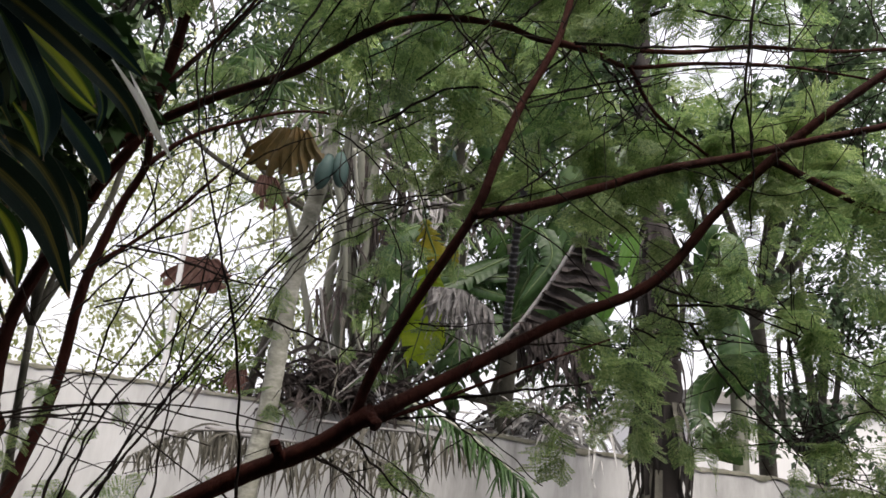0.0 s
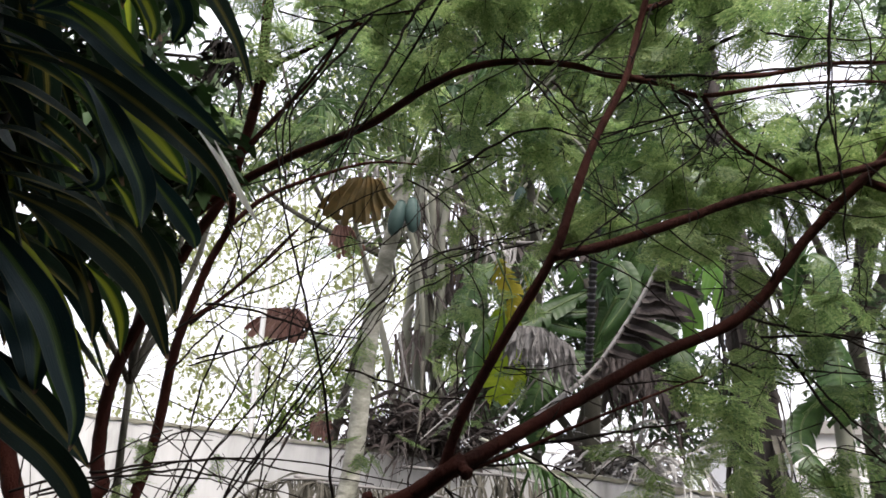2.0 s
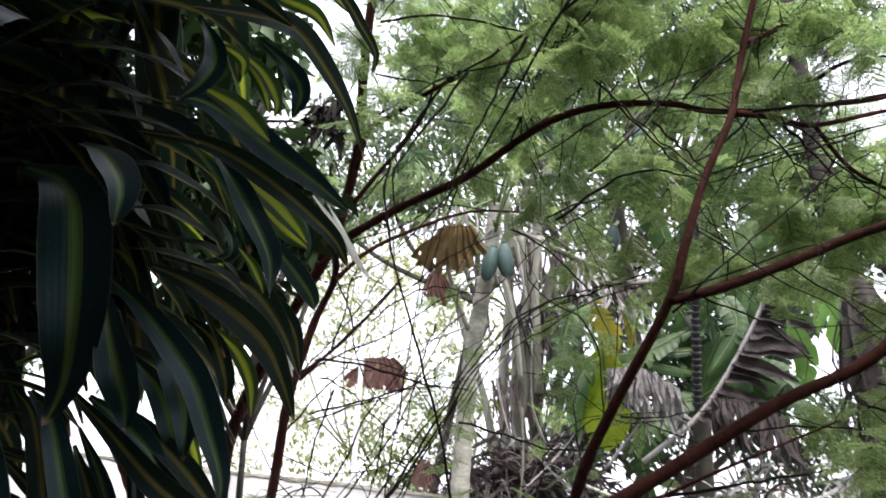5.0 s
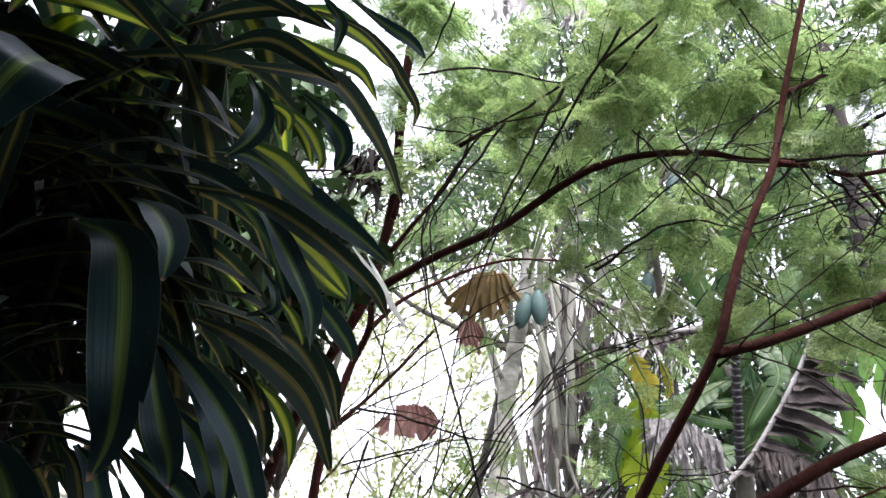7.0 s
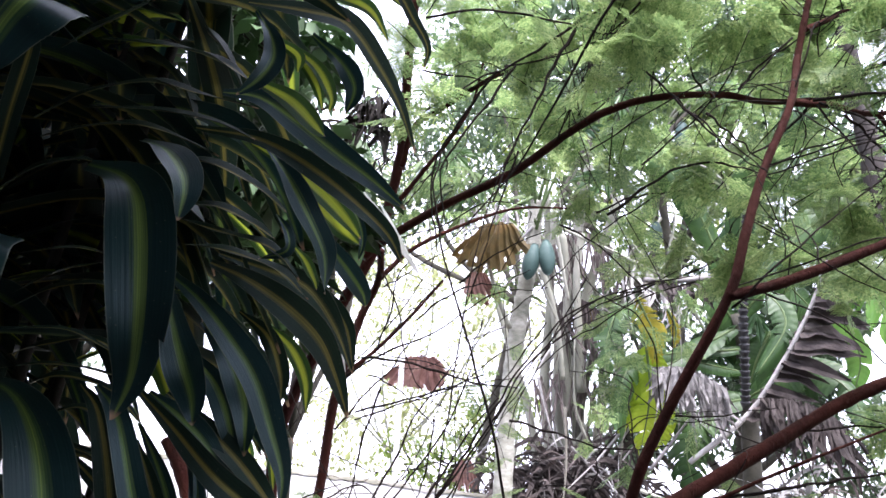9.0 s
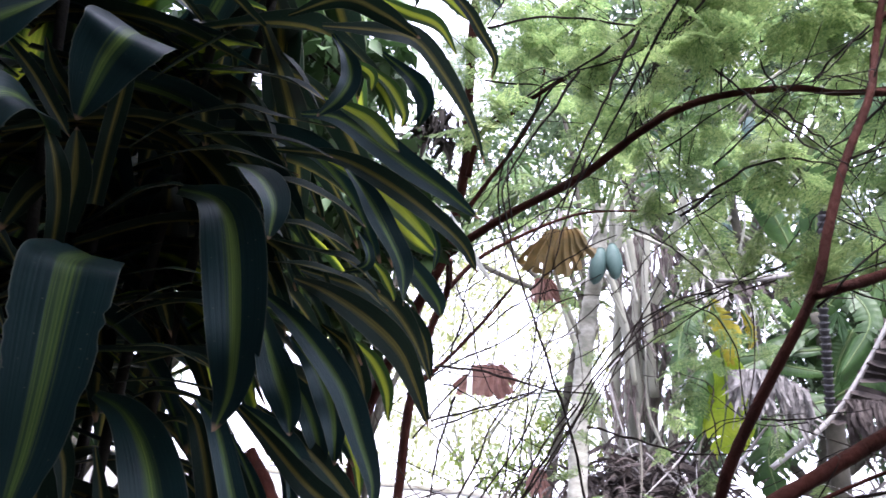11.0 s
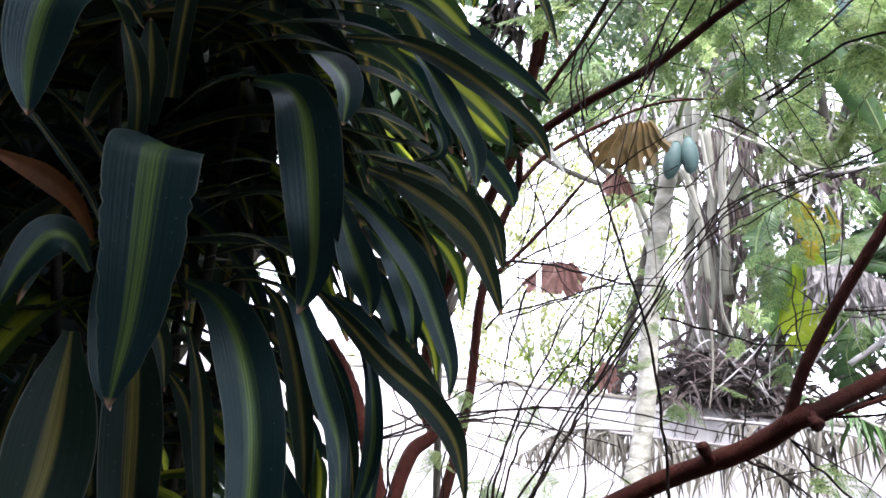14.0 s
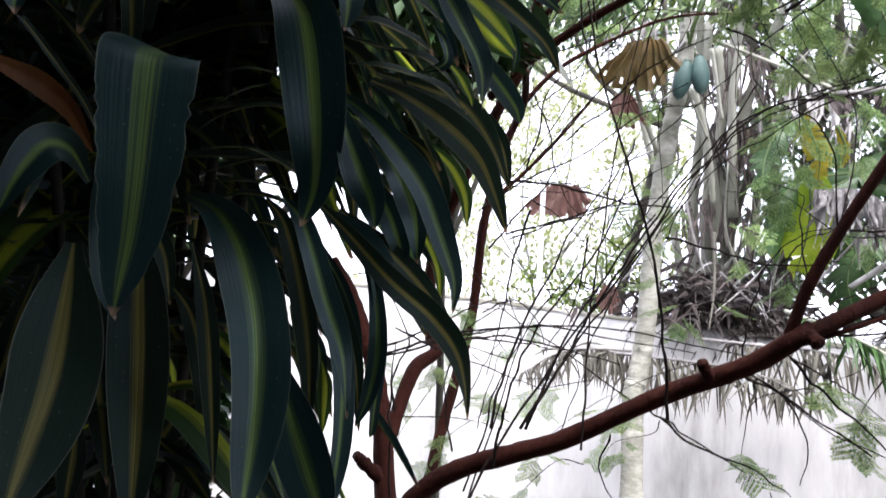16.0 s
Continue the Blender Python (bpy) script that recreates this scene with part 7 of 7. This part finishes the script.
for k, nodes in enumerate((
    [(-1.074, 5.303, 3.044), (-1.173, 4.954, 3.681), (-1.368, 4.509, 4.026), (-1.594, 4.223, 3.974)],
    [(-0.905, 5.329, 3.063), (-0.766, 4.977, 3.811), (-0.439, 4.604, 4.189), (-0.000, 4.414, 4.155)],
    [(-0.220, 5.576, 3.182), (-0.085, 5.243, 3.835), (0.185, 4.870, 4.149), (0.535, 4.643, 4.100)],
    [(1.476, 4.995, 3.658), (1.066, 4.864, 4.161), (0.521, 4.641, 4.506), (-0.062, 4.512, 4.567)],
)):
    frond(nodes, 0.45, 0.03, 40, FROND, STEM_GREY, "arching green palm frond", 20 + k, 0.45, 0.12)

# ---- palm trunk ----
palm = thing("palm_tree", on_ground((1.150, 3.935, 1.629)), "old palm trunk shaggy with dark fibre and dead leaf bases", "tree")
qx, qy = palm.location.x, palm.location.y
part("trunk", tube([(qx, qy, 0), (qx, qy, 1.0), (qx + 0.01, qy, 2.0), (1.150, 3.917, 2.349), (1.125, 3.928, 2.770), (1.084, 3.945, 3.219), (1.048, 3.933, 3.950), (1.002, 3.821, 4.666)], 0.128, 0.04, 18, 14, 0.07), PALM_BARK, palm)

DEAD_FROND = [(1.002, 3.821, 4.660), (0.62, 3.76, 5.15), (0.05, 3.74, 5.40), (-0.391, 3.800, 5.30), (-0.720, 3.678, 5.326), (-1.018, 3.606, 5.283)]
part("dead_rib", tube(DEAD_FROND, 0.014, 0.006, 6, 8, 0.05), DRY, palm)
part("hanging_strips", strips(DEAD_FROND[3:], 0.33, 0.075, 34, 71, 0.0, 0.06), DRY, palm, "dry grey strips of a dead frond")


def leaf_bases():
    rng = np.random.default_rng(31)
    for i in range(90):
        z = rng.uniform(1.0, 2.85)
        th = i * 2.399
        o = np.array((math.cos(th), math.sin(th), 0))
        a = np.array((qx, qy, z)) + o * 0.115
        ln = rng.uniform(0.18, 0.6)
        part("leaf_base", strap([a, a + o * 0.05 - np.array((0, 0, ln * 0.5)), a + o * rng.uniform(0.0, 0.05) - np.array((0, 0, ln))], rng.uniform(0.015, 0.045), o, 0.4, 7, 3, 0.2, 0.2, i, 0.9, 0.3), PALM_BARK if i % 4 else BARK_DARK, palm)


leaf_bases()
banana2 = thing("banana_plant", on_ground((1.890, 4.844, 1.668)), "banana plant with torn bright green leaves beside the palm", "plant", "banana plants")
part("pseudostem", tube([tuple(banana2.location), (1.925, 4.826, 1.813), (1.861, 4.812, 2.247), (1.679, 4.799, 2.692)], 0.06, 0.03, 10, 8, 0.04), STEM_GREY, banana2)
for k, (nodes, w) in enumerate((
    ([(1.844, 4.819, 2.246), (1.665, 4.803, 2.011), (1.664, 4.711, 1.793), (1.848, 4.646, 1.668)], 0.24),
    ([(1.679, 4.799, 2.692), (1.724, 4.683, 3.062), (1.826, 4.564, 2.958), (1.828, 4.565, 2.507)], 0.22),
    ([(1.679, 4.799, 2.692), (1.849, 4.662, 2.525), (1.851, 4.603, 2.224), (1.822, 4.635, 2.047)], 0.30),
)):
    banana_leaf(banana2, nodes, w, BANANA, 0.1, 60 + k)


# ---- trees behind ----
def leafy_tree(base, clouds, label, mat, leaf=(0.07, 0.035), seed=0, trunk_r=0.07):
    """A tree: trunk, a limb into each part of its crown, and leaves in loose tufts with gaps between them."""
    rng = np.random.default_rng(seed)
    ob = thing("tree", on_ground(base), label, "tree", "trees behind the wall")
    foot = np.array(ob.location)
    mid = np.mean([np.array(c[0]) for c in clouds], axis=0)
    fork = foot * 0.35 + mid * 0.65
    bark = BARK_DARK if mat in (LEAFY, DARK_BACKING) else STEM_GREY
    part("trunk", tube([foot, foot + np.array((0.05, 0, fork[2] * 0.5)), fork], trunk_r, trunk_r * 0.6, 9, 6, 0.06, seed=seed), bark, ob)
    places, twig_geo = [], []
    for c, r, tufts, per in clouds:
        c = np.array(c)
        part("limb", tube([fork, (fork + c) / 2 + rng.normal(0, 0.1, 3), c + np.array((0, 0, r * 0.5))], trunk_r * 0.5, 0.012, 6, 6, 0.08), bark, ob)
        for _ in range(tufts):
            q = rng.normal(0, 1, 3)
            g = c + q / np.linalg.norm(q) * r * rng.uniform(0.1, 1) ** 0.5
            twig_geo.append(tube([c + (g - c) * 0.25, (c + g) / 2 + rng.normal(0, 0.05, 3), g], 0.008, 0.002, 3, 3, 0, closed=False))
            places.append(g + rng.normal(0, r * 0.13, (per, 3)))
    places = np.vstack(places)
    places = places[~in_view_gap(places, 0.012)]
    n = len(places)
    v, f = scatter(leaf_quads(leaf), places, rotation(rng, n, 0.5), rng.uniform(0.6, 1.3, n))
    part("twig_spray", merge(twig_geo), STEM_GREY if mat is LACY else TWIG, ob)["kind"] = "stuff"
    part("crown", (v, f), mat, ob, smooth=False)["kind"] = "stuff"


leafy_tree((2.607, 5.180, 1.714), [((2.424, 4.912, 2.767), 0.55, 24, 34), ((2.629, 4.769, 2.370), 0.5, 18, 34), ((2.853, 4.773, 3.248), 0.6, 26, 36), ((2.390, 5.234, 2.329), 0.4, 12, 30), ((3.181, 4.686, 2.851), 0.8, 50, 60), ((2.432, 4.817, 1.813), 0.45, 28, 34), ((2.142, 5.423, 2.375), 0.32, 20, 34), ((2.512, 5.379, 2.565), 0.35, 20, 34), ((2.280, 5.302, 2.837), 0.32, 16, 34), ((2.776, 5.355, 2.287), 0.35, 20, 34)],
           "dense dark green small-leaved tree", LEAFY, (0.06, 0.03), 1)
leafy_tree((2.950, 6.894, 1.716), [((2.710, 5.733, 3.956), 0.5, 20, 50), ((3.100, 5.428, 5.173), 0.9, 50, 50), ((3.439, 5.496, 4.240), 0.9, 50, 50), ((1.760, 5.151, 3.883), 0.45, 34, 50), ((1.485, 5.578, 3.775), 0.45, 30, 50), ((2.348, 5.062, 4.024), 0.45, 34, 50), ((1.604, 5.229, 4.253), 0.45, 22, 50), ((1.252, 5.631, 4.199), 0.45, 26, 50), ((1.600, 6.298, 5.063), 0.6, 22, 50), ((2.948, 5.191, 4.410), 0.45, 30, 50), ((2.794, 4.979, 5.077), 0.4, 22, 50), ((2.791, 5.351, 3.855), 0.45, 26, 50)],
           "tall green tree with loose sprays of leaves", LEAFY, (0.08, 0.035), 2, 0.1)
leafy_tree((0.661, 7.471, 1.548), [((1.066, 6.825, 3.629), 0.8, 60, 60), ((0.272, 7.047, 3.050), 0.7, 50, 60), ((-0.526, 7.298, 3.654), 0.6, 20, 50), ((1.352, 6.789, 2.636), 0.7, 50, 60), ((-0.544, 7.329, 2.463), 0.5, 20, 50)],
           "leafy green tree behind the banana plants", LEAFY, (0.09, 0.045), 3, 0.09)
leafy_tree((-0.530, 8.482, 1.451), [((-0.801, 7.146, 5.541), 1.2, 36, 60), ((0.412, 6.953, 5.928), 1.2, 40, 60), ((-1.935, 7.012, 5.800), 1.1, 26, 50), ((0.191, 7.665, 5.030), 0.9, 26, 50)],
           "tall tree with pale green leaves", LEAFY_PALE, (0.10, 0.05), 4, 0.11)
leafy_tree((-3.347, 8.885, 1.910), [((-3.280, 8.147, 4.341), 1.3, 40, 40), ((-4.183, 8.166, 3.646), 1.2, 31, 40), ((-2.498, 8.551, 2.884), 0.9, 38, 40), ((-3.630, 8.380, 2.709), 0.9, 21, 36), ((-4.617, 7.892, 2.623), 1.0, 23, 40), ((-2.938, 8.119, 5.316), 1.2, 40, 44), ((-2.036, 8.662, 3.938), 0.7, 23, 40)],
           "pale lacy tree with sparse small leaves", LACY, (0.085, 0.04), 5, 0.028)
leafy_tree((-1.722, 6.055, 1.851), [((-2.097, 5.027, 4.562), 0.7, 36, 50), ((-1.643, 5.328, 4.311), 0.6, 30, 50), ((-2.530, 5.128, 3.996), 0.45, 16, 40), ((-1.341, 4.837, 5.267), 0.7, 30, 50), ((-0.418, 5.003, 5.576), 0.7, 30, 50), ((0.555, 4.962, 5.908), 0.8, 44, 50), ((1.481, 5.039, 5.563), 0.8, 44, 50)],
           "green tree with small pointed leaves", LEAFY, (0.07, 0.03), 9, 0.05)
leafy_tree((-1.749, 6.270, 1.699), [((-1.762, 5.939, 2.060), 0.4, 20, 34), ((-1.399, 6.200, 2.376), 0.4, 18, 34), ((-2.248, 6.208, 2.071), 0.4, 10, 30)],
           "yellow-green shrub behind the wall", LEAFY_PALE, (0.06, 0.03), 6, 0.03)
# dark leaf mass added so that bright gaps in the dracaena close up
leafy_tree((-2.021, 1.263, 1.396), [((-1.887, 0.983, 2.458), 0.42, 40, 60), ((-1.677, 1.251, 2.728), 0.42, 40, 60), ((-1.315, 1.498, 3.030), 0.36, 30, 60), ((-1.985, 1.054, 2.079), 0.36, 36, 60), ((-1.860, 1.326, 2.285), 0.3, 30, 60), ((-1.060, 1.581, 2.487), 0.24, 26, 60), ((-1.109, 1.640, 2.299), 0.22, 22, 60), ((-1.895, 1.108, 1.631), 0.28, 40, 60), ((-1.775, 1.264, 1.417), 0.26, 40, 60), ((-1.776, 1.065, 1.300), 0.26, 40, 60), ((-1.655, 1.379, 1.282), 0.24, 34, 60), ((-1.903, 1.254, 1.825), 0.24, 30, 60)],
           "dark leaf mass added to fill the gaps behind the dracaena", DARK_BACKING, (0.08, 0.035), 12, 0.02)
leafy_tree((-1.449, 2.452, 1.000), [((-1.324, 2.097, 3.033), 0.22, 11, 26), ((-1.229, 2.230, 2.960), 0.18, 8, 26), ((-1.164, 2.332, 2.811), 0.15, 6, 26), ((-1.426, 1.967, 3.095), 0.22, 9, 26), ((-1.275, 2.185, 2.753), 0.16, 7, 26), ((-1.258, 2.342, 2.587), 0.14, 4, 26)],
           "small green tree half hidden behind the dracaena", LEAFY, (0.06, 0.025), 22, 0.02)
leafy_tree((-5.671, 5.025, 1.468), [((-5.279, 4.329, 3.476), 1.2, 40, 60), ((-4.434, 4.857, 4.681), 1.2, 40, 60), ((-5.905, 3.852, 2.374), 1.0, 40, 60)],
           "green tree behind the dracaena", LEAFY, (0.08, 0.04), 7, 0.1)


leafy_tree((-0.625, 7.719, 2.237), [((-1.348, 6.234, 5.729), 0.9, 34, 60), ((-0.158, 6.640, 5.244), 1.0, 46, 60), ((0.815, 6.430, 5.497), 1.0, 46, 60), ((-0.356, 5.944, 6.299), 1.0, 40, 60), ((0.619, 6.941, 4.532), 0.8, 18, 60), ((1.214, 5.872, 6.206), 1.1, 18, 60)],
           "dense grey-green tree far behind the wall", LEAFY, (0.10, 0.05), 15, 0.09)


# ---- house beyond ----
hp = (2.850, 8.501, 2.385)
house = thing("house", (hp[0], hp[1], 0.0), "white house with a grey concrete roof edge", "house")
part("wall", box(hp[0], hp[0] + 6, hp[1], hp[1] + 4, 0, hp[2] - 0.14), HOUSE, house, smooth=False)
part("roof", box(hp[0] - 0.06, hp[0] + 6.1, hp[1] - 0.06, hp[1] + 4.1, hp[2] - 0.14, hp[2]), CONCRETE, house, smooth=False)
